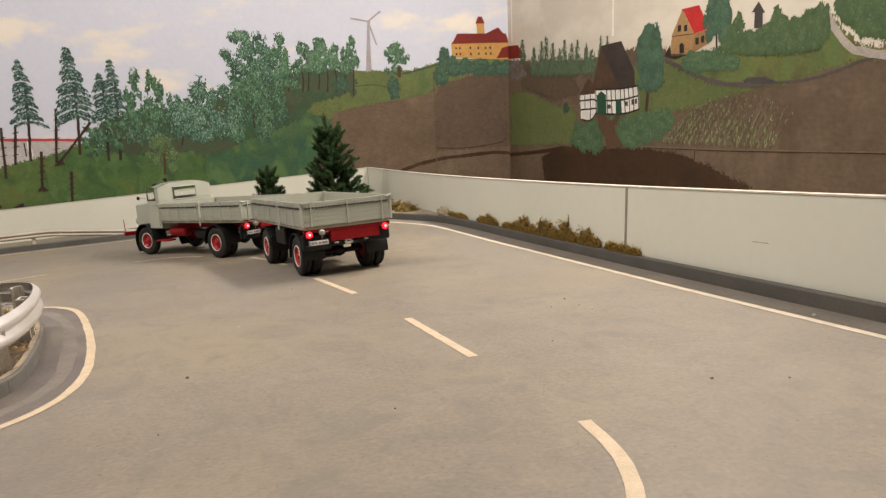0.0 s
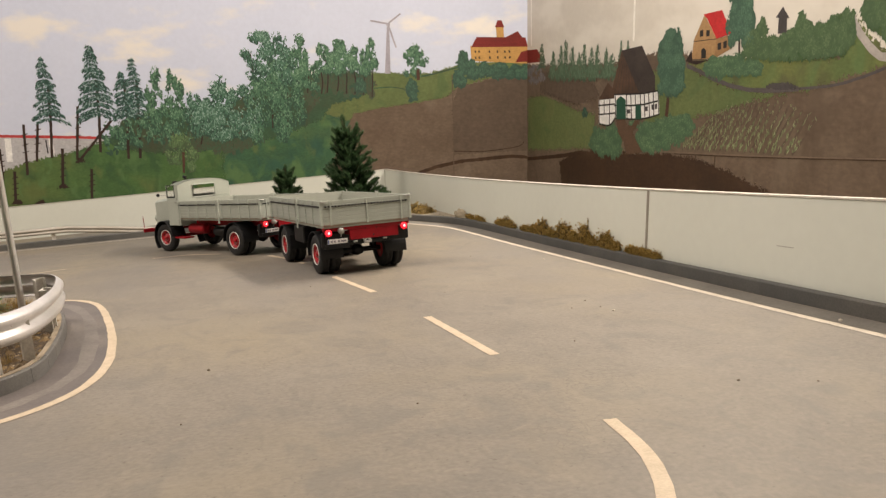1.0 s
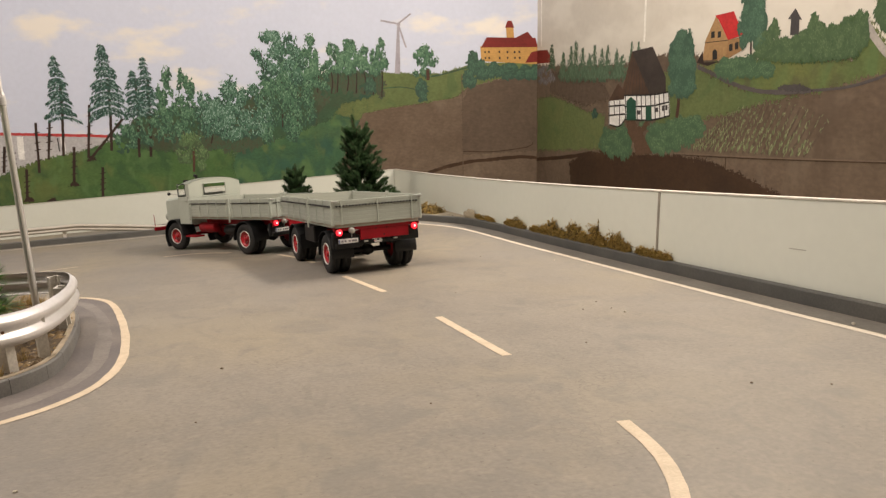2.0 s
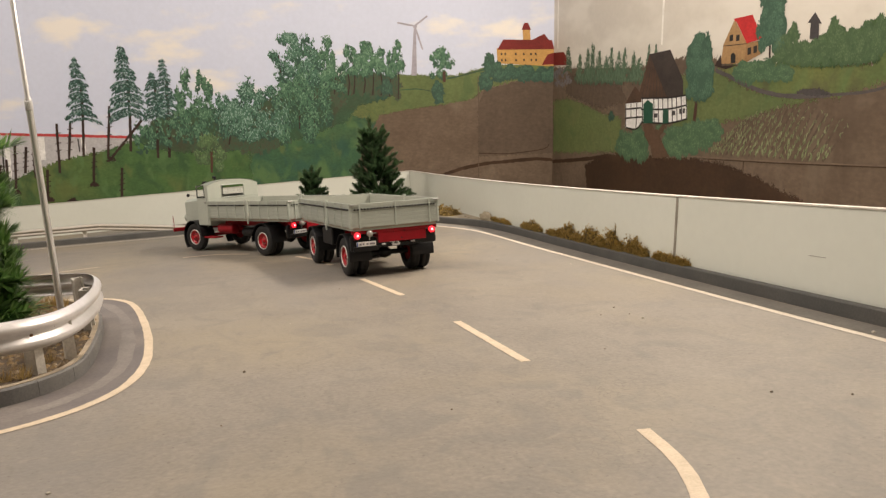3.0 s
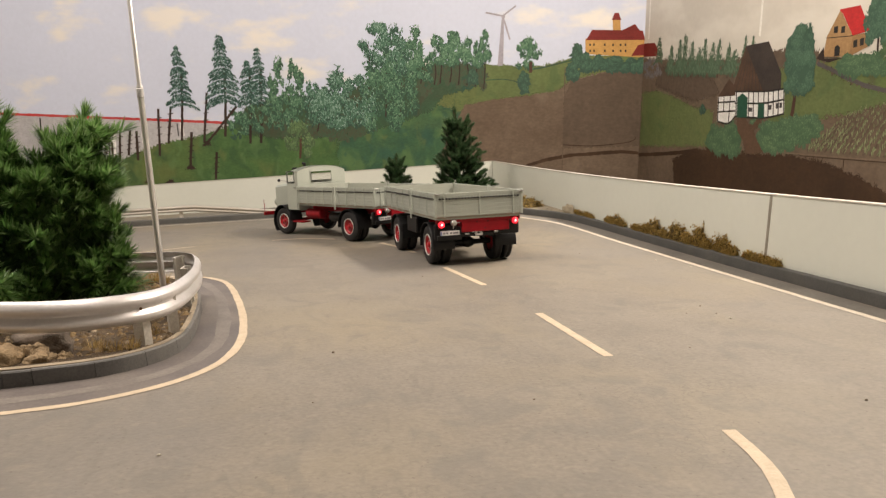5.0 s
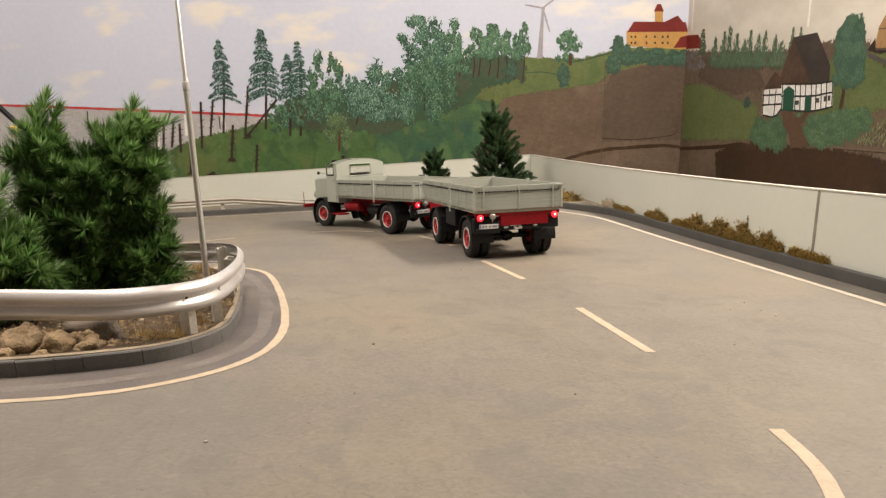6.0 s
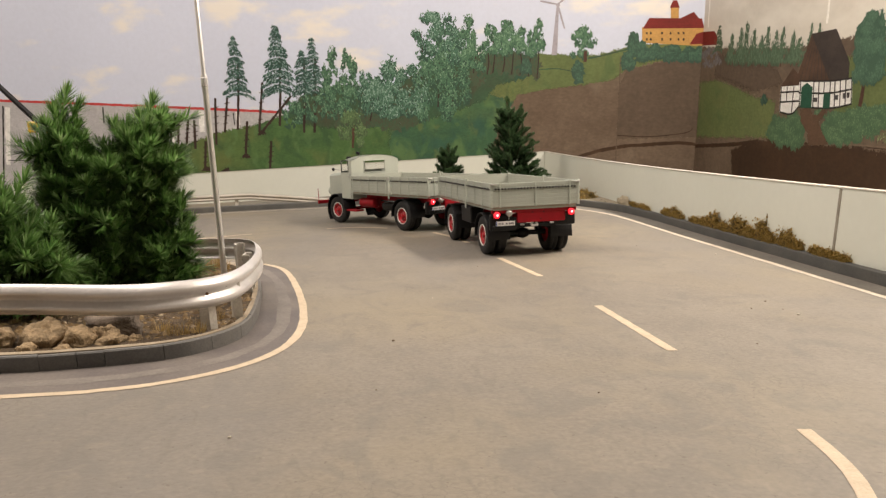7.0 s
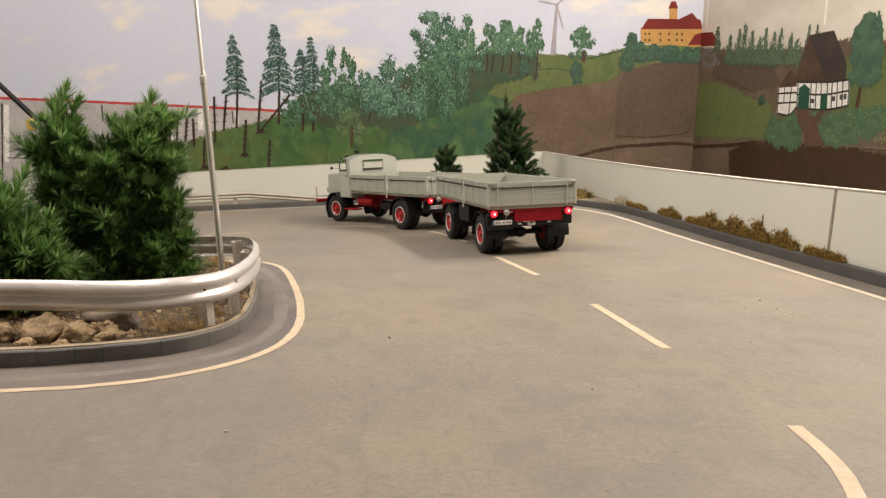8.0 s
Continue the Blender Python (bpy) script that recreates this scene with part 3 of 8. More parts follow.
def leaf_paint(name, dark, middle, light):
    """Three paints for a crown: its shaded mass, its leaves and the lit leaves on top."""
    return tuple(dab_paint(f"dabs_{kind}_{name}", c) for kind, c in (("dark", dark), ("middle", middle), ("light", light)))


P_SPRUCE = leaf_paint("spruce", [(0.012, 0.034, 0.028), (0.018, 0.052, 0.040)], [(0.020, 0.066, 0.050), (0.034, 0.098, 0.074)], [(0.10, 0.20, 0.17), (0.30, 0.40, 0.38)])
P_LEAF = leaf_paint("leaf", [(0.018, 0.054, 0.033), (0.030, 0.078, 0.046)], [(0.044, 0.112, 0.064), (0.070, 0.160, 0.086)], [(0.100, 0.205, 0.110), (0.180, 0.300, 0.190)])
P_LEAF_PALE = leaf_paint("pale_leaf", [(0.016, 0.050, 0.034), (0.026, 0.072, 0.046)], [(0.044, 0.118, 0.076), (0.072, 0.160, 0.100)], [(0.130, 0.240, 0.170), (0.270, 0.390, 0.330)])
P_LEAF_YELLOW = leaf_paint("yellow_leaf", [(0.046, 0.088, 0.036), (0.062, 0.090, 0.040)], [(0.070, 0.135, 0.050), (0.090, 0.150, 0.060)], [(0.12, 0.20, 0.075), (0.16, 0.23, 0.10)])
P_HEDGE = leaf_paint("hedge", [(0.024, 0.060, 0.040), (0.030, 0.072, 0.046)], [(0.030, 0.082, 0.052), (0.044, 0.100, 0.060)], [(0.050, 0.118, 0.070), (0.066, 0.135, 0.080)])
P_WOOD = leaf_paint("wood", [(0.050, 0.096, 0.040), (0.060, 0.108, 0.044)], [(0.062, 0.115, 0.046), (0.074, 0.130, 0.052)], [(0.094, 0.150, 0.064), (0.130, 0.185, 0.090)])
P_CROP = dab_paint("dabs_crop", [(0.12, 0.155, 0.062), (0.17, 0.21, 0.095), (0.29, 0.33, 0.17)])
P_LEAF_EAST = leaf_paint("east_leaf", [(0.048, 0.100, 0.050), (0.056, 0.115, 0.056)], [(0.058, 0.122, 0.058), (0.076, 0.148, 0.070)], [(0.105, 0.185, 0.085), (0.150, 0.235, 0.118)])
P_LEAF_TEAL = leaf_paint("teal_leaf", [(0.036, 0.084, 0.052), (0.044, 0.098, 0.060)], [(0.050, 0.112, 0.068), (0.062, 0.132, 0.080)], [(0.072, 0.150, 0.090), (0.100, 0.190, 0.120)])
P_CONIFER = leaf_paint("conifer", [(0.046, 0.078, 0.044), (0.056, 0.092, 0.050)], [(0.058, 0.105, 0.056), (0.074, 0.128, 0.070)], [(0.090, 0.150, 0.086), (0.120, 0.185, 0.112)])
P_WOODS = paint("paint_woods", (0.070, 0.122, 0.048), (0.050, 0.092, 0.038), 14, 140, (0.09, 0.14, 0.055), patches=(((0.036, 0.085, 0.034), 16, 0.50, 0.64, 0.6), ((0.12, 0.15, 0.048), 12, 0.54, 0.68, 0.5)))
P_ROCK = dab_paint("dabs_rock", [(0.105, 0.095, 0.10), (0.15, 0.138, 0.142), (0.21, 0.195, 0.20)])

N, E = wall_north, wall_east
layer_count = [0]


def on_wall(wall, u, z, depth):
    """A place on a wall: u runs along it, depth comes out of it, as thin as paint."""
    depth *= 0.3
    return (u, north_y(u) + BACK - depth, z) if wall is N else (WALL_EAST - depth, u, z)


def next_depth(layer):
    layer_count[0] += 1
    return 0.00026 * layer + 0.0000006 * layer_count[0]


def paint_mesh(wall, name, mat, polygons):
    """Flat brush marks, given as (depth, points, which paint, thinness at each point), as one painted part of a wall."""
    verts, faces, slots, thin = [], [], [], []
    for depth, pts, *more in polygons:
        faces.append(list(range(len(verts), len(verts) + len(pts))))
        verts += [on_wall(wall, u, z, depth) for u, z in pts]
        slots.append(more[0] if more else 0)
        thin += more[1] if len(more) > 1 else [0.0] * len(pts)
    me = bpy.data.meshes.new(name)
    me.from_pydata(verts, [], faces)
    for one in mat if isinstance(mat, tuple) else (mat,):
        me.materials.append(one)
    me.polygons.foreach_set("material_index", slots)
    if max(thin) > 0:
        me.attributes.new("thin", "FLOAT", "POINT").data.foreach_set("value", thin)
    me.update()
    return shared(name, me, wall)


def dab(rnd, cu, cz, a, b, turn):
    """Outline of one brush dab."""
    pts = []
    for k in range(6):
        w = k * math.tau / 6 + rnd.uniform(-0.3, 0.3)
        x, y = a * math.cos(w), b * math.sin(w)
        pts.append((cu + x * math.cos(turn) - y * math.sin(turn), cz + x * math.sin(turn) + y * math.cos(turn)))
    return pts


def daub(wall, name, mat, layer, pts, ragged=0.0):
    """A painted area; with ragged, its edge thins out as a dry brush leaves it."""
    depth = next_depth(layer)
    if not ragged:
        return paint_mesh(wall, name, mat, [(depth, pts)])
    soft = ragged * 2.0 + 0.003
    step = max(0.006, soft * 0.6)
    p = np.array(pts)
    lo, hi = p.min(0) - soft * 1.2, p.max(0) + soft * 1.2
    nu, nz = int((hi[0] - lo[0]) / step) + 2, int((hi[1] - lo[1]) / step) + 2
    gu, gv = np.meshgrid(lo[0] + step * np.arange(nu), lo[1] + step * np.arange(nz), indexing="ij")
    near, hit = np.full(gu.shape, 9.0), np.zeros(gu.shape, bool)
    for (ax, ay), (bx, by) in zip(p, np.roll(p, -1, 0)):
        dx, dy = bx - ax, by - ay
        t = np.clip(((gu - ax) * dx + (gv - ay) * dy) / max(dx * dx + dy * dy, 1e-12), 0, 1)
        near = np.minimum(near, np.hypot(gu - ax - t * dx, gv - ay - t * dy))
        if ay != by:
            hit ^= ((ay > gv) != (by > gv)) & (gu < ax + (gv - ay) * dx / dy)
    thin = np.clip(0.5 + np.where(hit, -near, near) / (2 * soft), 0, 1)
    index = -np.ones(gu.shape, int)
    cover = thin < 1
    cells = cover[:-1, :-1] | cover[1:, :-1] | cover[1:, 1:] | cover[:-1, 1:]
    verts, values, faces = [], [], []
    for i, k in zip(*np.nonzero(cells)):
        ring = []
        for a, b in ((i, k), (i + 1, k), (i + 1, k + 1), (i, k + 1)):
            if index[a, b] < 0:
                index[a, b] = len(verts)
                verts.append(on_wall(wall, gu[a, b], gv[a, b], depth))
                values.append(thin[a, b])
            ring.append(int(index[a, b]))
        faces.append(ring)
    me = bpy.data.meshes.new(name)
    me.from_pydata(verts, [], faces)
    me.materials.append(mat)
    me.attributes.new("thin", "FLOAT", "POINT").data.foreach_set("value", values)
    me.update()
    return shared(name, me, wall)


def stroke(wall, name, mat, layer, width, pts):
    """A brush stroke along a line, uneven in width."""
    line = smooth_line(pts, 0.012) if len(pts) > 2 else [Vector(pts[0]).lerp(Vector(pts[1]), k / 4) for k in range(5)]
    ns = sides(line)
    rnd = random.Random(round(pts[0][0] * 1000))
    wide = [width * rnd.uniform(0.40, 0.58) for _ in line]
    a = [(p + n * w)[:] for p, n, w in zip(line, ns, wide)]
    b = [(p - n * w)[:] for p, n, w in zip(line, ns, reversed(wide))]
    d = next_depth(layer)
    return paint_mesh(wall, name, mat, [(d, [a[i], a[i + 1], b[i + 1], b[i]]) for i in range(len(line) - 1)])


def fir_marks(rnd, base, u, z0, z1, half, size):
    """A painted spruce: tiers of drooping dark boughs with lit twigs on them and sky between them."""
    marks, high = [], z1 - z0
    tiers = max(8, int(high / size / 0.92))
    for i in range(tiers):
        t = (i + 0.6) / tiers
        z = z1 - high * t + rnd.uniform(-0.35, 0.35) * size
        for s in (-1, 1):
            reach = half * (0.12 + 0.98 * t ** 0.8) * rnd.uniform(0.60, 1.15)
            k = max(2, int(reach / size * 1.9))
            for j in range(k):
                f = (j + 0.5) / k
                cu, cz = u + s * reach * f, z - 0.34 * reach * f * f + rnd.uniform(-1, 1) * size * 0.12
                marks.append((base + 0.0001 * rnd.random(), dab(rnd, cu, cz, size * rnd.uniform(0.42, 0.66), size * rnd.uniform(0.15, 0.23), -s * (0.30 + 0.6 * f)), 0))
                for slot in (0, 0, 1, 1, 2):
                    if slot == 2 and rnd.random() < 0.5:
                        continue
                    marks.append((base + 0.00012 + 0.00003 * slot + 0.00002 * rnd.random(), dab(rnd, cu + rnd.uniform(-0.45, 0.45) * size, cz + size * (rnd.uniform(-0.6, 0.0) if slot < 2 else rnd.uniform(-0.1, 0.3)), size * rnd.uniform(0.32, 0.64), size * rnd.uniform(0.10, 0.18), -s * rnd.uniform(0.6, 1.35)), slot))
        marks.append((base, dab(rnd, u, z, size * 0.4, size * 0.3, 1.57), 0))
    return marks


def spire_marks(rnd, base, u, z0, z1, half, size, count):
    """A slim far conifer: upright strokes gathered to a point."""
    marks = []
    for i in range(count * 3):
        t = rnd.random() ** 0.8
        slot = rnd.choice((0, 1, 1, 2))
        marks.append((base + 0.00006 * slot + 0.00005 * rnd.random(), dab(rnd, u + rnd.gauss(0, 0.55) * half * (0.16 + 0.84 * t), z1 - (z1 - z0) * t, size * rnd.uniform(0.5, 1.0), size * rnd.uniform(0.16, 0.32), rnd.gauss(math.pi / 2, 0.3)), slot))
    return marks


def foliage(wall, name, mat, layer, u, z0, z1, half, count, size, shape):
    """A painted crown of many brush dabs with an uneven outline: dark mass, leaves, lit leaves."""
    rnd = random.Random(round(u * 1000) + round(z1 * 1000))
    base = next_depth(layer)
    if shape == "spruce":
        return paint_mesh(wall, name, mat, fir_marks(rnd, base, u, z0, z1, half, size))
    if shape == "spire":
        return paint_mesh(wall, name, mat, spire_marks(rnd, base, u, z0, z1, half, size, count))
    three, full = isinstance(mat, tuple), mat in (P_LEAF_TEAL, P_LEAF_EAST, P_HEDGE, P_WOOD)
    marks, lobes = [], []
    for i in range(26):
        y = rnd.uniform(-0.84, 0.86)
        wide = (1.0 - 0.45 * max(0.0, y)) * math.sqrt(max(0.1, 1 - 0.7 * y * y))
        lobes.append((rnd.uniform(-0.80, 0.80) * wide, y, rnd.uniform(0.14, 0.28)))
    if full:
        ring = []
        for i in range(28):
            w, k = i * math.tau / 28, rnd.uniform(0.74, 0.88)
            y = math.sin(w) * k
            ring.append((u + math.cos(w) * k * half * (1.0 - 0.3 * max(0.0, y)), (z0 + z1) / 2 + y * (z1 - z0) / 2))
        marks.append((base - 0.00003, ring, 0))
    count = int(count * (3.4 if full else 2.2))
    size *= 1.0 if full else 1.25
    for i in range(count):
        kind = 0 if i < count * (0.45 if full else 0.40) else 1 if i < count * 0.85 else 2
        lu, lz, lr = rnd.choice(lobes)
        r, w = lr * math.sqrt(rnd.random()) * (0.95 if full else 0.75, 1.1, 1.05)[kind], rnd.uniform(0, math.tau)
        k = (2.1 if full else 1.5, 0.85, 0.62)[kind]
        lift = (-0.25, 0.0, 0.35)[kind] * lr
        d = base + 0.00006 * kind + 0.00005 * rnd.random()
        marks.append((d, dab(rnd, u + (lu - 0.3 * max(0.0, lift) + r * math.cos(w)) * half, (z0 + z1) / 2 + (lz + lift + r * math.sin(w)) * (z1 - z0) / 2, k * size * rnd.uniform(0.35, 0.75), k * size * rnd.uniform(0.13, 0.30), rnd.gauss(math.pi / 2, 0.55)), kind if three else 0))
    return paint_mesh(wall, name, mat, marks)


daub(N, "painted_concrete", P_CONCRETE, 1, [(-1.992, -0.011), (-1.109, -0.057), (-0.376, -0.100), (-0.380, -0.140), (-0.542, -0.197), (-0.817, -0.253), (-0.952, -0.337), (-0.967, -0.450), (-2.095, -0.453)], 0.0)
stroke(N, "painted_railing", P_RED, 3, 0.0108, [(-1.992, -0.011), (-1.352, -0.043), (-0.868, -0.072), (-0.377, -0.103)])
stroke(N, "painted_pillar", P_WHITE, 2, 0.0215, [(-1.570, -0.058), (-1.592, -0.181), (-1.614, -0.307)])
stroke(N, "painted_pillar", P_DARK, 2, 0.0072, [(-1.589, -0.053), (-1.620, -0.225), (-1.652, -0.402)])
stroke(N, "painted_pillar", P_DARK, 2, 0.0059, [(-1.155, -0.066), (-1.158, -0.099), (-1.160, -0.133)])
stroke(N, "painted_pillar", P_DARK, 2, 0.0060, [(-0.882, -0.124), (-0.888, -0.189), (-0.894, -0.254)])
stroke(N, "painted_pillar", P_WHITE, 2, 0.0191, [(-0.865, -0.124), (-0.870, -0.184), (-0.875, -0.245)])
stroke(N, "painted_pillar", P_WHITE, 2, 0.0214, [(-0.734, -0.089), (-0.737, -0.134), (-0.740, -0.179)])
stroke(N, "painted_pillar", P_WHITE, 2, 0.0142, [(-0.580, -0.096), (-0.581, -0.125), (-0.581, -0.153)])
stroke(N, "painted_pillar", P_DARK, 2, 0.0047, [(-0.598, -0.101), (-0.598, -0.127), (-0.598, -0.153)])
stroke(N, "painted_pillar", P_DARK, 2, 0.0060, [(-1.334, -0.053), (-1.362, -0.227), (-1.390, -0.406)])
stroke(N, "painted_joint", P_DARK, 2, 0.0037, [(-1.610, -0.287), (-1.372, -0.298)])
daub(N, "painted_meadow", P_GRASS, 3, [(-0.992, -0.412), (-0.967, -0.300), (-0.892, -0.264), (-0.789, -0.222), (-0.649, -0.176), (-0.514, -0.155), (-0.377, -0.112), (-0.290, -0.071), (-0.150, -0.098), (0.085, -0.149), (0.225, -0.187), (0.555, -0.205), (0.578, -0.361), (0.076, -0.366), (-0.536, -0.389)], 0.006)
daub(N, "painted_hillside", P_HILL, 4, [(0.051, -0.378), (0.060, -0.184), (0.181, -0.104), (0.439, 0.018), (0.623, -0.009), (0.612, -0.066), (0.555, -0.193), (0.507, -0.385)], 0.008)
daub(N, "painted_ground", P_OLIVE, 2, [(0.075, -0.378), (0.225, -0.199), (0.440, 0.040), (0.554, 0.092), (0.656, 0.107), (0.781, 0.102), (0.916, 0.099), (1.005, 0.122), (1.067, 0.140), (1.364, 0.135), (1.380, -0.446), (0.073, -0.427)], 0.0)
daub(N, "painted_meadow", P_MEADOW, 4, [(0.462, -0.040), (0.554, 0.094), (0.656, 0.114), (0.781, 0.107), (0.916, 0.104), (1.005, 0.126), (1.116, 0.141), (1.119, 0.070), (1.020, 0.039), (0.976, 0.002), (0.829, -0.018), (0.692, -0.033), (0.566, -0.077)], 0.004)
daub(N, "painted_undergrowth", P_UNDER, 5, [(-0.378, -0.117), (-0.312, -0.040), (-0.239, -0.014), (-0.143, 0.007), (-0.026, 0.000), (0.091, 0.002), (0.210, 0.068), (0.280, 0.112), (0.395, 0.120), (0.554, 0.123), (0.656, 0.110), (0.668, 0.047), (0.623, 0.014), (0.508, -0.007), (0.462, -0.063), (0.321, -0.118), (0.179, -0.151), (0.037, -0.165), (-0.059, -0.173), (-0.226, -0.169), (-0.344, -0.141)], 0.006)
daub(N, "painted_field", P_EARTH, 5, [(0.589, -0.050), (0.692, -0.033), (0.829, -0.018), (0.976, 0.002), (1.031, 0.045), (1.186, 0.078), (1.369, 0.069), (1.356, -0.434), (0.435, -0.396), (0.519, -0.181)], 0.003)
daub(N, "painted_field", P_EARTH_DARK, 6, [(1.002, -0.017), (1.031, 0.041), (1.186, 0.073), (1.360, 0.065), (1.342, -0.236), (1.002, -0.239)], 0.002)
stroke(N, "painted_crack", P_DARK_EARTH, 7, 0.0145, [(0.814, -0.324), (0.906, -0.294), (1.022, -0.272), (1.137, -0.265), (1.252, -0.260), (1.344, -0.271)])
stroke(N, "painted_crack", P_DARK_EARTH, 7, 0.0038, [(1.001, -0.225), (1.135, -0.232), (1.284, -0.218), (1.305, -0.198)])
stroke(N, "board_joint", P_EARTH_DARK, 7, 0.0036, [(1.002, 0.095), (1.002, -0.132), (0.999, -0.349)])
stroke(N, "painted_track", P_UNDER, 5, 0.0067, [(0.849, 0.087), (0.916, 0.097), (1.005, 0.117), (1.094, 0.133)])
stroke(N, "painted_track", P_UNDER, 5, 0.0045, [(0.668, 0.049), (0.748, 0.052), (0.805, 0.041)])
stroke(N, "painted_trunk", P_TRUNK, 8, 0.0100, [(-0.834, -0.115), (-0.860, -0.302)])
stroke(N, "painted_twig", P_TRUNK, 8, 0.0036, [(-0.849, -0.154), (-0.827, -0.150)])
stroke(N, "painted_twig", P_TRUNK, 8, 0.0036, [(-0.855, -0.191), (-0.832, -0.187)])
stroke(N, "painted_twig", P_TRUNK, 8, 0.0037, [(-0.859, -0.219), (-0.836, -0.215)])
stroke(N, "painted_twig", P_TRUNK, 8, 0.0037, [(-0.864, -0.257), (-0.841, -0.252)])
stroke(N, "painted_trunk", P_TRUNK, 8, 0.0100, [(-0.794, -0.125), (-0.814, -0.229)])
stroke(N, "painted_twig", P_TRUNK, 8, 0.0036, [(-0.808, -0.148), (-0.786, -0.144)])
stroke(N, "painted_twig", P_TRUNK, 8, 0.0036, [(-0.812, -0.169), (-0.790, -0.164)])
stroke(N, "painted_twig", P_TRUNK, 8, 0.0036, [(-0.815, -0.184), (-0.793, -0.180)])
stroke(N, "painted_twig", P_TRUNK, 8, 0.0036, [(-0.819, -0.205), (-0.797, -0.201)])
stroke(N, "painted_trunk", P_TRUNK, 8, 0.0100, [(-0.768, -0.128), (-0.778, -0.251)])
stroke(N, "painted_twig", P_TRUNK, 8, 0.0036, [(-0.780, -0.155), (-0.757, -0.151)])
stroke(N, "painted_twig", P_TRUNK, 8, 0.0036, [(-0.782, -0.180), (-0.759, -0.175)])
stroke(N, "painted_twig", P_TRUNK, 8, 0.0036, [(-0.783, -0.198), (-0.761, -0.194)])
stroke(N, "painted_twig", P_TRUNK, 8, 0.0036, [(-0.785, -0.223), (-0.763, -0.218)])
stroke(N, "painted_trunk", P_TRUNK, 8, 0.0099, [(-0.668, -0.038), (-0.685, -0.234)])
stroke(N, "painted_twig", P_TRUNK, 8, 0.0035, [(-0.681, -0.079), (-0.659, -0.074)])
stroke(N, "painted_twig", P_TRUNK, 8, 0.0036, [(-0.684, -0.118), (-0.662, -0.113)])
stroke(N, "painted_twig", P_TRUNK, 8, 0.0036, [(-0.687, -0.147), (-0.665, -0.142)])
stroke(N, "painted_twig", P_TRUNK, 8, 0.0036, [(-0.690, -0.186), (-0.668, -0.182)])
stroke(N, "painted_trunk", P_TRUNK, 8, 0.0098, [(-0.616, -0.030), (-0.643, -0.183)])
stroke(N, "painted_twig", P_TRUNK, 8, 0.0035, [(-0.632, -0.062), (-0.609, -0.058)])
stroke(N, "painted_twig", P_TRUNK, 8, 0.0036, [(-0.637, -0.093), (-0.615, -0.088)])
stroke(N, "painted_twig", P_TRUNK, 8, 0.0036, [(-0.641, -0.116), (-0.618, -0.112)])
stroke(N, "painted_twig", P_TRUNK, 8, 0.0036, [(-0.646, -0.147), (-0.624, -0.142)])
stroke(N, "painted_trunk", P_TRUNK, 8, 0.0097, [(-0.463, 0.023), (-0.495, -0.184)])
stroke(N, "painted_twig", P_TRUNK, 8, 0.0035, [(-0.479, -0.020), (-0.457, -0.016)])
stroke(N, "painted_twig", P_TRUNK, 8, 0.0035, [(-0.485, -0.061), (-0.463, -0.057)])
stroke(N, "painted_twig", P_TRUNK, 8, 0.0035, [(-0.490, -0.092), (-0.468, -0.088)])
stroke(N, "painted_twig", P_TRUNK, 8, 0.0036, [(-0.496, -0.133), (-0.474, -0.129)])
stroke(N, "painted_trunk", P_TRUNK, 8, 0.0100, [(-0.543, -0.137), (-0.562, -0.282)])
stroke(N, "painted_twig", P_TRUNK, 8, 0.0036, [(-0.557, -0.168), (-0.535, -0.164)])
stroke(N, "painted_twig", P_TRUNK, 8, 0.0036, [(-0.561, -0.197), (-0.539, -0.193)])
stroke(N, "painted_twig", P_TRUNK, 8, 0.0036, [(-0.564, -0.219), (-0.541, -0.214)])
stroke(N, "painted_twig", P_TRUNK, 8, 0.0037, [(-0.568, -0.248), (-0.545, -0.243)])
stroke(N, "painted_trunk", P_TRUNK, 8, 0.0102, [(-0.729, -0.218), (-0.746, -0.341)])
stroke(N, "painted_twig", P_TRUNK, 8, 0.0037, [(-0.743, -0.245), (-0.720, -0.240)])
stroke(N, "painted_twig", P_TRUNK, 8, 0.0037, [(-0.746, -0.269), (-0.723, -0.265)])
stroke(N, "painted_twig", P_TRUNK, 8, 0.0037, [(-0.749, -0.288), (-0.726, -0.283)])
stroke(N, "painted_twig", P_TRUNK, 8, 0.0037, [(-0.752, -0.312), (-0.729, -0.308)])
stroke(N, "painted_trunk", P_TRUNK, 8, 0.0102, [(-0.447, -0.223), (-0.463, -0.343)])
stroke(N, "painted_twig", P_TRUNK, 8, 0.0036, [(-0.460, -0.249), (-0.438, -0.245)])
stroke(N, "painted_twig", P_TRUNK, 8, 0.0037, [(-0.463, -0.273), (-0.441, -0.268)])
stroke(N, "painted_twig", P_TRUNK, 8, 0.0037, [(-0.466, -0.291), (-0.443, -0.286)])
stroke(N, "painted_twig", P_TRUNK, 8, 0.0037, [(-0.469, -0.315), (-0.446, -0.310)])
stroke(N, "painted_trunk", P_TRUNK, 8, 0.0098, [(-0.347, -0.035), (-0.421, -0.116), (-0.488, -0.189)])
stroke(N, "painted_twig", P_TRUNK, 8, 0.0035, [(-0.385, -0.068), (-0.363, -0.063)])
stroke(N, "painted_twig", P_TRUNK, 8, 0.0035, [(-0.413, -0.098), (-0.391, -0.094)])
stroke(N, "painted_twig", P_TRUNK, 8, 0.0036, [(-0.434, -0.121), (-0.412, -0.117)])
stroke(N, "painted_twig", P_TRUNK, 8, 0.0036, [(-0.462, -0.152), (-0.440, -0.148)])
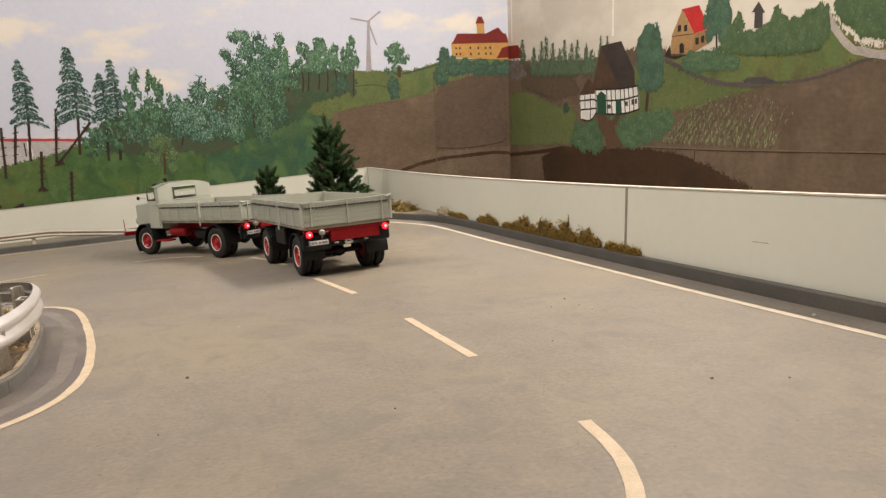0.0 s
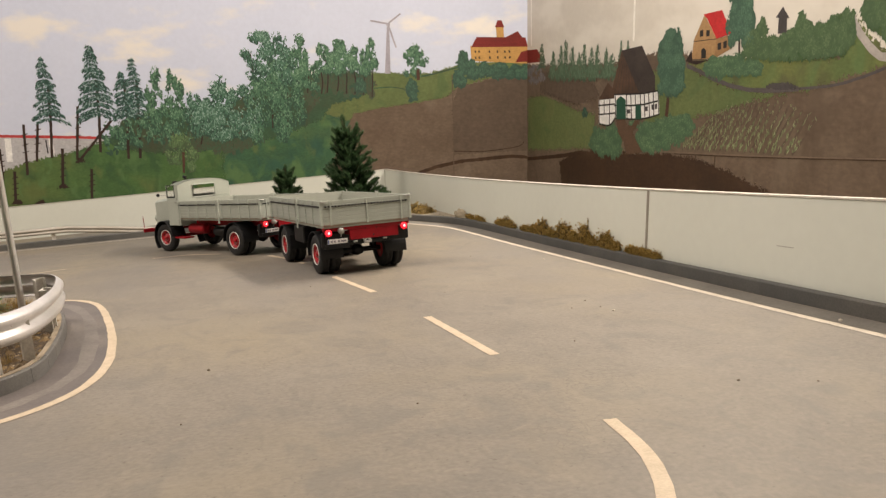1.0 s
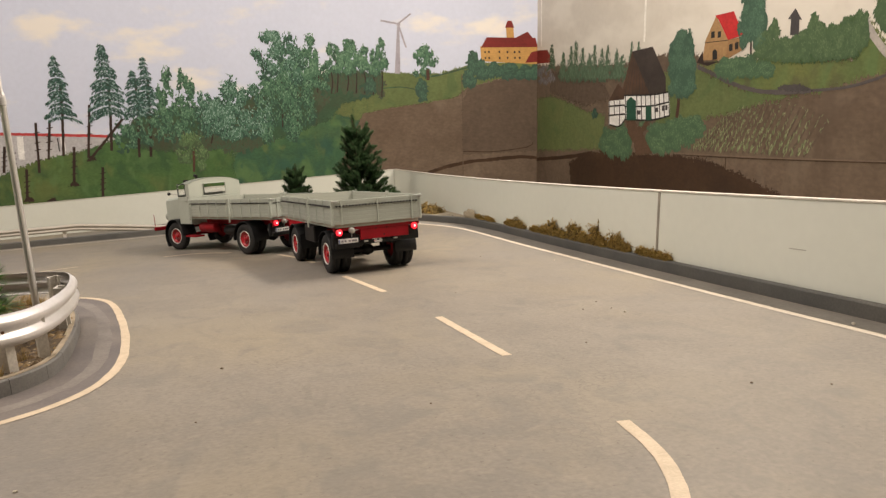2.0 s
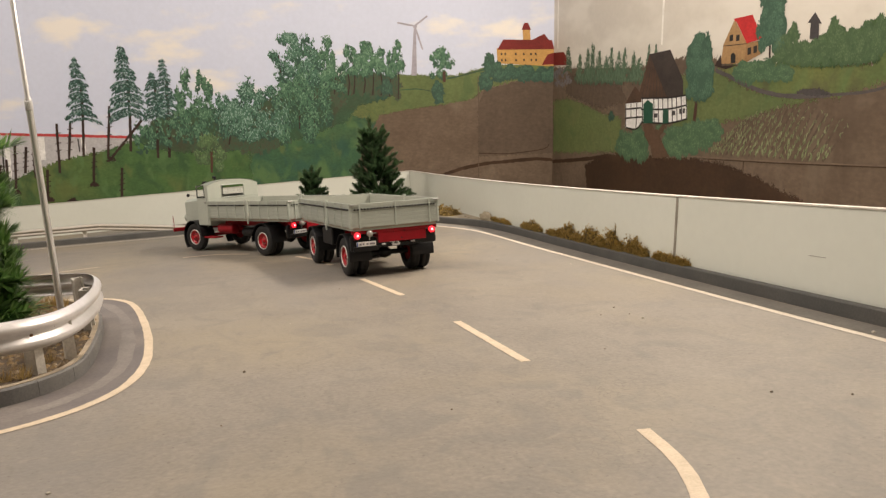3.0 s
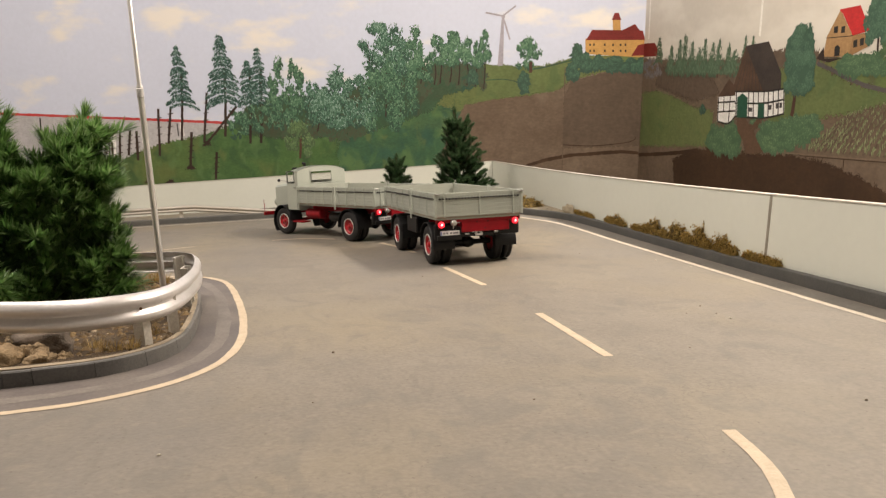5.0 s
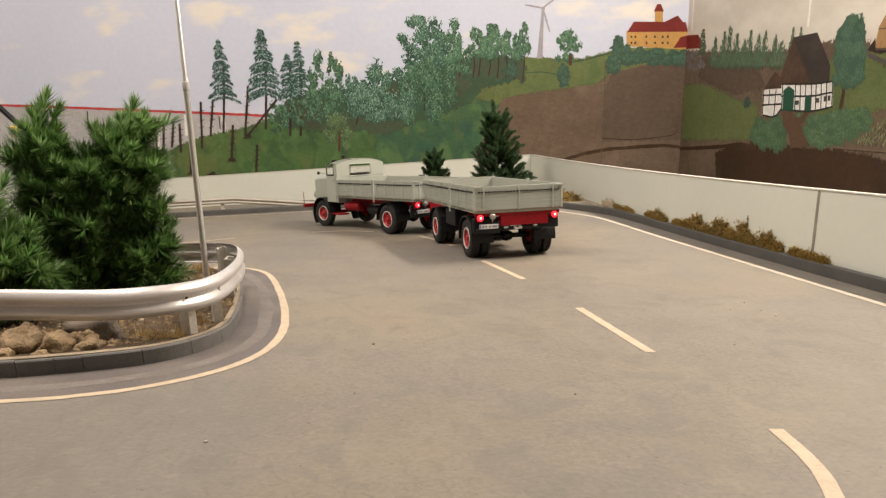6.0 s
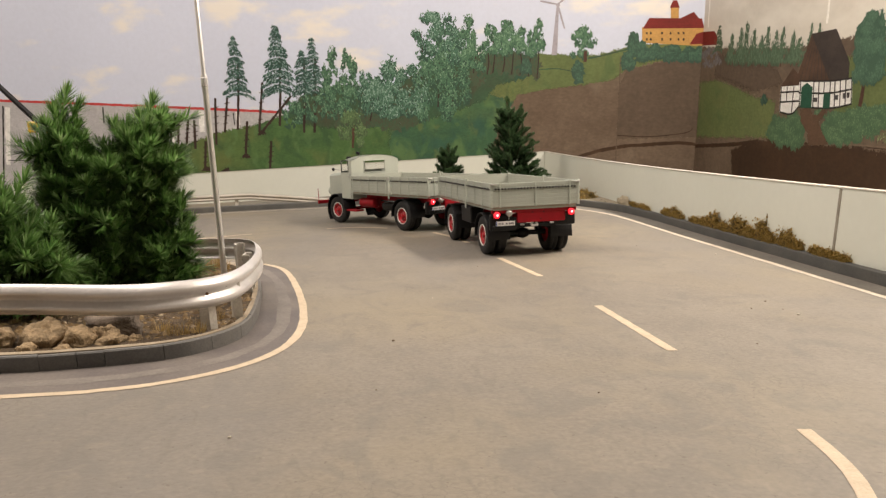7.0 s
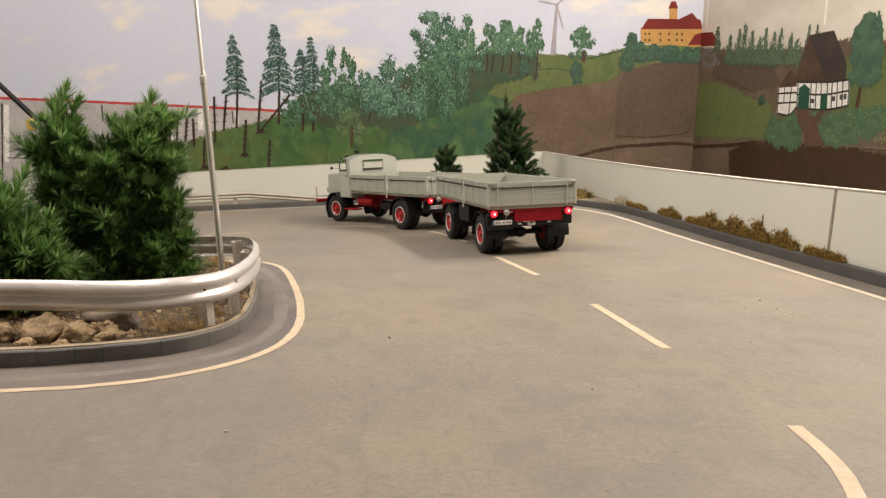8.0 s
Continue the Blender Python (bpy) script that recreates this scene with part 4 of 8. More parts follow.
stroke(N, "painted_trunk", P_TRUNK, 8, 0.0101, [(-0.876, -0.172), (-0.886, -0.309)])
stroke(N, "painted_twig", P_TRUNK, 8, 0.0036, [(-0.888, -0.201), (-0.865, -0.197)])
stroke(N, "painted_twig", P_TRUNK, 8, 0.0037, [(-0.890, -0.229), (-0.867, -0.224)])
stroke(N, "painted_twig", P_TRUNK, 8, 0.0037, [(-0.891, -0.249), (-0.869, -0.245)])
stroke(N, "painted_twig", P_TRUNK, 8, 0.0037, [(-0.893, -0.277), (-0.871, -0.272)])
stroke(N, "painted_trunk", P_TRUNK, 8, 0.0102, [(-0.900, -0.191), (-0.915, -0.244)])
stroke(N, "painted_twig", P_TRUNK, 8, 0.0036, [(-0.913, -0.204), (-0.891, -0.199)])
stroke(N, "painted_twig", P_TRUNK, 8, 0.0037, [(-0.916, -0.214), (-0.893, -0.210)])
stroke(N, "painted_twig", P_TRUNK, 8, 0.0037, [(-0.918, -0.222), (-0.896, -0.218)])
stroke(N, "painted_twig", P_TRUNK, 8, 0.0037, [(-0.921, -0.233), (-0.898, -0.229)])
daub(N, "painted_stump", P_TRUNK, 8, [(-0.884, -0.311), (-0.864, -0.292), (-0.852, -0.292), (-0.837, -0.312)], 0.002)
daub(N, "painted_stump", P_TRUNK, 8, [(-0.586, -0.294), (-0.567, -0.275), (-0.554, -0.275), (-0.539, -0.295)], 0.002)
daub(N, "painted_stump", P_TRUNK, 8, [(-0.508, -0.196), (-0.489, -0.177), (-0.477, -0.177), (-0.462, -0.196)], 0.002)
daub(N, "painted_stump", P_TRUNK, 8, [(-0.764, -0.348), (-0.745, -0.328), (-0.732, -0.328), (-0.717, -0.349)], 0.002)
daub(N, "painted_stump", P_TRUNK, 8, [(-0.678, -0.354), (-0.659, -0.335), (-0.646, -0.335), (-0.631, -0.355)], 0.002)
stroke(N, "painted_trunk", P_TRUNK, 9, 0.0103, [(-0.556, 0.117), (-0.568, -0.021), (-0.586, -0.172)])
foliage(N, "painted_spruce", P_SPRUCE, 10, -0.570, -0.021, 0.212, 0.057, 230, 0.0129, "spruce")
stroke(N, "painted_trunk", P_TRUNK, 9, 0.0102, [(-0.381, 0.122), (-0.391, -0.016), (-0.405, -0.159)])
foliage(N, "painted_spruce", P_SPRUCE, 10, -0.393, -0.015, 0.256, 0.069, 230, 0.0128, "spruce")
stroke(N, "painted_trunk", P_TRUNK, 9, 0.0102, [(-0.281, 0.111), (-0.289, -0.027), (-0.304, -0.190)])
foliage(N, "painted_spruce", P_SPRUCE, 10, -0.292, -0.027, 0.154, 0.047, 230, 0.0128, "spruce")
stroke(N, "painted_trunk", P_TRUNK, 9, 0.0102, [(-0.237, 0.114), (-0.244, -0.023), (-0.259, -0.190)])
foliage(N, "painted_spruce", P_SPRUCE, 10, -0.247, -0.023, 0.195, 0.047, 230, 0.0128, "spruce")
foliage(N, "painted_brushwood", P_BRUSH, 6, 0.084, -0.180, -0.079, 0.085, 150, 0.0155, "round")
foliage(N, "painted_brushwood", P_BRUSH, 6, -0.023, -0.178, -0.088, 0.071, 130, 0.0155, "round")
foliage(N, "painted_brushwood", P_BRUSH, 6, 0.167, -0.167, -0.064, 0.061, 120, 0.0154, "round")
foliage(N, "painted_brushwood", P_BRUSH, 6, -0.155, -0.176, -0.074, 0.057, 90, 0.0155, "round")
foliage(N, "painted_brushwood", P_BRUSH, 6, 0.485, 0.035, 0.125, 0.060, 130, 0.0148, "round")
foliage(N, "painted_brushwood", P_BRUSH, 6, 0.582, 0.028, 0.123, 0.064, 140, 0.0148, "round")
foliage(N, "painted_brushwood", P_BRUSH, 6, 0.650, 0.018, 0.112, 0.037, 90, 0.0148, "round")
foliage(N, "painted_brushwood", P_BRUSH, 6, 0.439, -0.005, 0.097, 0.051, 100, 0.0149, "round")
foliage(N, "painted_tree", P_LEAF, 11, -0.170, -0.050, 0.149, 0.047, 230, 0.0103, "round")
foliage(N, "painted_tree", P_LEAF, 11, -0.097, -0.052, 0.156, 0.038, 200, 0.0103, "round")
foliage(N, "painted_tree", P_LEAF, 11, -0.195, -0.137, 0.008, 0.062, 180, 0.0104, "round")
foliage(N, "painted_tree", P_LEAF, 11, -0.105, -0.138, -0.005, 0.057, 170, 0.0104, "round")
foliage(N, "painted_tree", P_LEAF, 11, -0.284, -0.142, -0.025, 0.053, 120, 0.0105, "round")
foliage(N, "painted_tree", P_LEAF_PALE, 11, -0.031, -0.100, 0.055, 0.047, 190, 0.0103, "round")
foliage(N, "painted_tree", P_LEAF_PALE, 11, 0.051, -0.113, 0.110, 0.085, 420, 0.0103, "round")
foliage(N, "painted_tree", P_LEAF_PALE, 11, 0.003, -0.124, 0.027, 0.076, 260, 0.0104, "round")
foliage(N, "painted_tree", P_LEAF_PALE, 11, 0.152, -0.134, 0.087, 0.080, 380, 0.0104, "round")
foliage(N, "painted_tree", P_LEAF_PALE, 11, 0.085, -0.142, 0.002, 0.085, 280, 0.0104, "round")
foliage(N, "painted_tree", P_LEAF, 11, 0.250, -0.152, 0.123, 0.108, 480, 0.0104, "round")
foliage(N, "painted_tree", P_LEAF, 11, 0.333, -0.130, 0.133, 0.094, 420, 0.0103, "round")
foliage(N, "painted_tree", P_LEAF, 11, 0.417, 0.041, 0.175, 0.060, 200, 0.0100, "round")
foliage(N, "painted_tree", P_LEAF, 11, 0.394, 0.100, 0.272, 0.034, 170, 0.0099, "round")
foliage(N, "painted_tree", P_LEAF, 11, 0.481, 0.107, 0.235, 0.039, 190, 0.0099, "round")
foliage(N, "painted_tree", P_LEAF, 11, 0.527, 0.106, 0.195, 0.046, 160, 0.0099, "round")
foliage(N, "painted_tree", P_LEAF, 11, 0.547, 0.101, 0.255, 0.039, 190, 0.0099, "round")
foliage(N, "painted_tree", P_LEAF, 11, 0.588, 0.105, 0.204, 0.039, 150, 0.0098, "round")
foliage(N, "painted_tree", P_LEAF, 11, 0.622, 0.104, 0.223, 0.041, 190, 0.0098, "round")
foliage(N, "painted_tree", P_LEAF, 11, 0.672, 0.107, 0.248, 0.032, 170, 0.0098, "round")
foliage(N, "painted_tree", P_LEAF_PALE, 12, 0.275, 0.085, 0.284, 0.124, 620, 0.0099, "round")
foliage(N, "painted_tree", P_LEAF, 11, 0.336, 0.065, 0.232, 0.101, 420, 0.0100, "round")
stroke(N, "painted_trunk", P_TRUNK, 11, 0.0049, [(0.202, 0.202), (0.206, 0.102), (0.196, -0.000)])
stroke(N, "painted_trunk", P_TRUNK, 11, 0.0049, [(0.271, 0.201), (0.274, 0.055), (0.263, -0.094)])
stroke(N, "painted_trunk", P_TRUNK, 11, 0.0049, [(0.328, 0.199), (0.332, 0.054), (0.322, -0.095)])
stroke(N, "painted_trunk", P_TRUNK, 11, 0.0049, [(0.414, 0.197), (0.420, 0.120), (0.412, 0.041)])
stroke(N, "painted_trunk", P_TRUNK, 11, 0.0049, [(0.491, 0.173), (0.497, 0.107), (0.490, 0.039)])
stroke(N, "painted_trunk", P_TRUNK, 11, 0.0049, [(0.565, 0.172), (0.572, 0.103), (0.566, 0.033)])
stroke(N, "painted_trunk", P_TRUNK, 11, 0.0049, [(0.633, 0.170), (0.641, 0.098), (0.634, 0.025)])
stroke(N, "painted_trunk", P_TRUNK, 11, 0.0048, [(0.667, 0.191), (0.675, 0.103), (0.669, 0.013)])
stroke(N, "painted_trunk", P_TRUNK, 11, 0.0049, [(0.468, 0.141), (0.474, 0.088), (0.467, 0.035)])
stroke(N, "painted_trunk", P_TRUNK, 11, 0.0049, [(0.531, 0.133), (0.538, 0.088), (0.531, 0.043)])
stroke(N, "painted_trunk", P_TRUNK, 11, 0.0049, [(0.600, 0.127), (0.607, 0.079), (0.600, 0.032)])
stroke(N, "painted_trunk", P_TRUNK, 11, 0.0051, [(0.095, -0.021), (0.100, -0.073), (0.091, -0.126)])
stroke(N, "painted_trunk", P_TRUNK, 11, 0.0051, [(0.195, -0.035), (0.200, -0.084), (0.192, -0.135)])
stroke(N, "painted_trunk", P_TRUNK, 11, 0.0051, [(-0.017, -0.053), (-0.012, -0.100), (-0.022, -0.147)])
stroke(N, "painted_trunk", P_TRUNK, 11, 0.0051, [(-0.169, -0.027), (-0.165, -0.074), (-0.175, -0.121)])
foliage(N, "painted_tree", P_LEAF_YELLOW, 12, -0.097, -0.249, -0.106, 0.072, 220, 0.0111, "round")
stroke(N, "painted_trunk", P_TRUNK_RED, 12, 0.0095, [(-0.091, -0.146), (-0.096, -0.205), (-0.102, -0.258)])
foliage(N, "painted_tree", P_LEAF, 11, 0.849, 0.090, 0.217, 0.063, 260, 0.0098, "round")
stroke(N, "painted_trunk", P_TRUNK_RED, 12, 0.0133, [(0.862, 0.120), (0.861, 0.076)])
foliage(N, "painted_bush", P_HEDGE, 11, 0.833, -0.004, 0.081, 0.030, 60, 0.0114, "round")
foliage(N, "painted_bush", P_HEDGE, 11, 0.623, 0.036, 0.093, 0.021, 40, 0.0113, "round")
foliage(N, "painted_bush", P_LEAF, 6, -0.346, -0.165, -0.047, 0.058, 120, 0.0119, "round")
daub(N, "painted_castle_wall", P_OCHRE, 9, [(1.081, 0.207), (1.324, 0.197), (1.329, 0.127), (1.084, 0.146)], 0.0)
daub(N, "painted_castle_roof", P_ROOF, 10, [(1.108, 0.241), (1.313, 0.234), (1.324, 0.197), (1.084, 0.201)], 0.0)
daub(N, "painted_castle_wing", P_ROOF, 11, [(1.271, 0.135), (1.295, 0.176), (1.327, 0.184), (1.331, 0.136)], 0.0)
daub(N, "painted_castle_tower", P_OCHRE, 9, [(1.189, 0.282), (1.220, 0.281), (1.223, 0.234), (1.192, 0.235)], 0.0)
daub(N, "painted_tower_roof", P_ROOF, 10, [(1.185, 0.278), (1.196, 0.305), (1.212, 0.305), (1.224, 0.277)], 0.0)
daub(N, "painted_gable", P_ROOF, 10, [(1.227, 0.236), (1.280, 0.260), (1.302, 0.234)], 0.0)
daub(N, "painted_window", P_DARK, 11, [(1.098, 0.187), (1.104, 0.187), (1.105, 0.178), (1.098, 0.179)], 0.0)
daub(N, "painted_window", P_DARK, 11, [(1.099, 0.163), (1.105, 0.163), (1.106, 0.154), (1.099, 0.155)], 0.0)
daub(N, "painted_window", P_DARK, 11, [(1.113, 0.187), (1.120, 0.187), (1.120, 0.178), (1.114, 0.178)], 0.0)
daub(N, "painted_window", P_DARK, 11, [(1.114, 0.163), (1.121, 0.163), (1.121, 0.154), (1.115, 0.154)], 0.0)
daub(N, "painted_window", P_DARK, 11, [(1.157, 0.186), (1.164, 0.186), (1.164, 0.177), (1.158, 0.177)], 0.0)
daub(N, "painted_window", P_DARK, 11, [(1.159, 0.162), (1.165, 0.162), (1.166, 0.153), (1.159, 0.153)], 0.0)
daub(N, "painted_window", P_DARK, 11, [(1.191, 0.185), (1.197, 0.185), (1.198, 0.176), (1.191, 0.176)], 0.0)
daub(N, "painted_window", P_DARK, 11, [(1.192, 0.161), (1.199, 0.161), (1.199, 0.152), (1.193, 0.152)], 0.0)
daub(N, "painted_window", P_DARK, 11, [(1.221, 0.184), (1.228, 0.184), (1.229, 0.175), (1.222, 0.176)], 0.0)
daub(N, "painted_window", P_DARK, 11, [(1.223, 0.160), (1.230, 0.160), (1.230, 0.151), (1.224, 0.152)], 0.0)
daub(N, "painted_window", P_DARK, 11, [(1.241, 0.184), (1.248, 0.184), (1.249, 0.175), (1.242, 0.175)], 0.0)
daub(N, "painted_window", P_DARK, 11, [(1.243, 0.160), (1.250, 0.160), (1.250, 0.151), (1.243, 0.151)], 0.0)
foliage(N, "painted_hedge", P_HEDGE, 12, 1.051, 0.085, 0.189, 0.031, 110, 0.0098, "round")
foliage(N, "painted_hedge", P_HEDGE, 12, 1.085, 0.075, 0.148, 0.031, 110, 0.0098, "round")
foliage(N, "painted_hedge", P_HEDGE, 12, 1.141, 0.079, 0.140, 0.045, 110, 0.0098, "round")
foliage(N, "painted_hedge", P_HEDGE, 12, 1.208, 0.073, 0.134, 0.045, 110, 0.0098, "round")
foliage(N, "painted_hedge", P_HEDGE, 12, 1.275, 0.071, 0.129, 0.045, 110, 0.0098, "round")
foliage(N, "painted_hedge", P_HEDGE, 12, 1.320, 0.070, 0.123, 0.031, 110, 0.0098, "round")
foliage(N, "painted_hedge", P_HEDGE, 12, 1.031, 0.045, 0.106, 0.032, 110, 0.0099, "round")
daub(E, "painted_castle_wing", P_ROOF, 7, [(2.985, 0.182), (2.844, 0.185), (2.817, 0.165), (2.816, 0.134), (2.984, 0.128)], 0.0)
daub(N, "painted_mast", P_MAST, 9, [(0.743, 0.293), (0.752, 0.293), (0.749, 0.106), (0.726, 0.107)], 0.0)
stroke(N, "painted_blade", P_MAST, 10, 0.0066, [(0.747, 0.302), (0.678, 0.316)])
stroke(N, "painted_blade", P_MAST, 10, 0.0066, [(0.747, 0.302), (0.799, 0.340)])
stroke(N, "painted_blade", P_MAST, 10, 0.0066, [(0.747, 0.302), (0.776, 0.209)])
stroke(N, "painted_hub", P_MAST, 11, 0.0110, [(0.741, 0.300), (0.756, 0.300)])
daub(E, "painted_hill", P_EARTH, 1, [(3.076, 0.125), (2.547, 0.125), (2.264, 0.131), (2.003, 0.161), (1.851, 0.162), (1.714, 0.143), (1.508, 0.151), (1.240, 0.156), (0.886, 0.163), (0.823, -0.187), (3.133, -0.664)], 0.007)
daub(E, "painted_patch", P_MEADOW, 2, [(2.940, -0.019), (2.812, 0.001), (2.733, -0.002), (2.585, -0.026), (2.471, -0.040), (2.359, -0.042), (2.351, -0.163), (2.935, -0.235)], 0.007)
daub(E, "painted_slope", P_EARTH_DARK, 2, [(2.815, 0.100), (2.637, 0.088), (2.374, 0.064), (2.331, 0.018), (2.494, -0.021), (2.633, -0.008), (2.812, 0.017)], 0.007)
daub(E, "painted_dark_earth", P_DARK_EARTH, 3, [(2.632, -0.249), (2.507, -0.198), (2.378, -0.174), (2.169, -0.159), (1.916, -0.132), (1.781, -0.128), (1.612, -0.151), (1.464, -0.181), (1.402, -0.229), (2.663, -0.449), (2.608, -0.335)], 0.006)
stroke(E, "painted_crack", P_DARK_EARTH, 4, 0.0149, [(2.958, -0.277), (2.803, -0.253), (2.623, -0.223), (2.441, -0.188)])
stroke(E, "board_joint", P_OCHRE_DULL, 4, 0.0037, [(2.924, 0.048), (2.932, -0.106), (2.947, -0.253)])
daub(E, "painted_meadow", P_MEADOW, 2, [(2.045, -0.061), (2.005, 0.105), (1.840, 0.126), (1.705, 0.082), (1.591, 0.067), (1.450, 0.061), (1.547, 0.045), (1.653, 0.013), (1.773, -0.011), (1.907, -0.050)], 0.007)
daub(E, "painted_meadow", P_OLIVE, 2, [(1.834, 0.129), (1.746, 0.141), (1.557, 0.154), (1.306, 0.146), (1.298, 0.207), (1.278, 0.234), (1.221, 0.181), (1.177, 0.156), (1.042, 0.156), (1.039, 0.136), (1.174, 0.132), (1.300, 0.098), (1.397, 0.071), (1.569, 0.065), (1.706, 0.090)], 0.007)
stroke(E, "painted_path", P_GREY, 5, 0.0109, [(1.840, 0.126), (1.768, 0.108), (1.694, 0.086), (1.602, 0.071), (1.509, 0.069), (1.412, 0.077)])
daub(E, "painted_pond", P_GREY_DARK, 6, [(1.523, 0.076), (1.506, 0.086), (1.463, 0.091), (1.431, 0.087), (1.408, 0.078), (1.470, 0.072)], 0.001)
stroke(E, "painted_track", P_GREY, 4, 0.0064, [(1.412, 0.077), (1.315, 0.087), (1.241, 0.106), (1.174, 0.129), (1.123, 0.138)])
stroke(E, "painted_road", P_PALE, 5, 0.0172, [(1.285, 0.231), (1.251, 0.188), (1.211, 0.154), (1.162, 0.142), (1.098, 0.139), (0.976, 0.141)])
stroke(E, "board_joint", P_OCHRE_DULL, 6, 0.0030, [(2.274, -0.161), (1.874, -0.123), (1.534, -0.093), (1.100, -0.049), (0.950, -0.033)])
stroke(E, "board_joint", P_DARK_EARTH, 6, 0.0025, [(1.874, -0.128), (1.534, -0.097), (1.100, -0.052), (0.949, -0.036)])
daub(E, "painted_house_front", P_SAND, 8, [(1.820, 0.144), (1.813, 0.196), (1.772, 0.260), (1.716, 0.196), (1.720, 0.145)], 0.0)
daub(E, "painted_house_side", P_SAND_DARK, 8, [(1.720, 0.145), (1.716, 0.196), (1.659, 0.204), (1.659, 0.169)], 0.0)
daub(E, "painted_house_roof", P_TILE_RED, 9, [(1.777, 0.261), (1.701, 0.268), (1.657, 0.207), (1.716, 0.196), (1.761, 0.250)], 0.0)
daub(E, "painted_shed", P_TRUNK, 8, [(1.846, 0.138), (1.821, 0.169), (1.814, 0.138), (1.746, 0.141), (1.795, 0.129)], 0.0)
daub(E, "painted_window", P_DARK, 10, [(1.789, 0.219), (1.774, 0.221), (1.773, 0.204), (1.788, 0.203)], 0.0)
daub(E, "painted_window", P_DARK, 10, [(1.761, 0.219), (1.747, 0.220), (1.746, 0.204), (1.760, 0.203)], 0.0)
daub(E, "painted_window", P_DARK, 10, [(1.776, 0.145), (1.778, 0.168), (1.768, 0.174), (1.758, 0.168), (1.756, 0.147)], 0.0)
daub(E, "painted_window", P_DARK, 10, [(1.711, 0.184), (1.697, 0.187), (1.695, 0.169), (1.709, 0.167)], 0.0)
daub(E, "painted_window", P_DARK, 10, [(1.688, 0.188), (1.674, 0.191), (1.673, 0.173), (1.686, 0.171)], 0.0)
stroke(E, "painted_beam", P_DARK, 10, 0.0018, [(1.815, 0.191), (1.716, 0.196)])
foliage(E, "painted_tree", P_LEAF_TEAL, 9, 1.622, 0.178, 0.300, 0.062, 420, 0.0078, "round")
foliage(E, "painted_tree", P_LEAF_TEAL, 9, 1.628, 0.240, 0.385, 0.050, 380, 0.0078, "round")
# upright board joints, the light streak on their gloss put into the pale colour
for u in (2.903, 2.123):
    stroke(E, "board_joint", P_JOINT_GLOSS, 1, 0.0105, [(u, 0.20), (u + 0.001, 0.36), (u + 0.003, 0.9)])
stroke(E, "board_joint", P_DARK_EARTH, 4, 0.0034, [(1.692, -0.112), (1.690, -0.15), (1.683, -0.206)])
stroke(E, "painted_trunk", P_TRUNK, 8, 0.0069, [(1.630, 0.221), (1.622, 0.151)])
daub(E, "painted_tower", P_GREY_DARK, 7, [(1.493, 0.202), (1.494, 0.241), (1.468, 0.239), (1.464, 0.201)], 0.0)
daub(E, "painted_tower_roof", P_GREY_DARK, 8, [(1.504, 0.239), (1.483, 0.262), (1.459, 0.235)], 0.0)
daub(E, "painted_woods", P_WOODS, 7, [(1.602, 0.144), (1.589, 0.189), (1.550, 0.194), (1.516, 0.182), (1.473, 0.199), (1.437, 0.213), (1.414, 0.229), (1.378, 0.215), (1.346, 0.223), (1.317, 0.238), (1.293, 0.246), (1.276, 0.206), (1.288, 0.151), (1.370, 0.142), (1.477, 0.137)], 0.003)
daub(E, "painted_woods", P_WOODS, 7, [(1.258, 0.228), (1.259, 0.316), (1.062, 0.295), (1.043, 0.160), (1.139, 0.166), (1.194, 0.180), (1.230, 0.198)], 0.003)
foliage(E, "painted_wood", P_WOOD, 9, 1.550, 0.191, 0.238, 0.024, 70, 0.0074, "round")
foliage(E, "painted_wood", P_WOOD, 9, 1.577, 0.148, 0.212, 0.045, 150, 0.0076, "round")
foliage(E, "painted_wood", P_WOOD, 9, 1.516, 0.144, 0.197, 0.043, 150, 0.0073, "round")
foliage(E, "painted_wood", P_WOOD, 9, 1.459, 0.143, 0.208, 0.044, 170, 0.0071, "round")
foliage(E, "painted_wood", P_WOOD, 9, 1.405, 0.143, 0.236, 0.038, 200, 0.0069, "round")
foliage(E, "painted_wood", P_WOOD, 9, 1.362, 0.146, 0.222, 0.036, 180, 0.0068, "round")
foliage(E, "painted_wood", P_WOOD, 9, 1.322, 0.146, 0.232, 0.035, 190, 0.0066, "round")
foliage(E, "painted_wood", P_WOOD, 9, 1.289, 0.160, 0.247, 0.027, 170, 0.0065, "round")
foliage(E, "painted_wood", P_WOOD, 9, 1.423, 0.187, 0.256, 0.018, 80, 0.0069, "round")
foliage(E, "painted_wood", P_WOOD, 9, 1.223, 0.198, 0.292, 0.039, 230, 0.0067, "round")
foliage(E, "painted_wood", P_WOOD, 9, 1.173, 0.174, 0.287, 0.040, 260, 0.0065, "round")
foliage(E, "painted_wood", P_WOOD, 9, 1.114, 0.168, 0.282, 0.042, 260, 0.0063, "round")
foliage(E, "painted_bush", P_LEAF_EAST, 8, 1.718, 0.096, 0.149, 0.062, 190, 0.0066, "round")
foliage(E, "painted_bush", P_LEAF_EAST, 8, 1.649, 0.100, 0.157, 0.067, 220, 0.0063, "round")
foliage(E, "painted_bush", P_LEAF_EAST, 8, 1.583, 0.104, 0.143, 0.054, 160, 0.0061, "round")
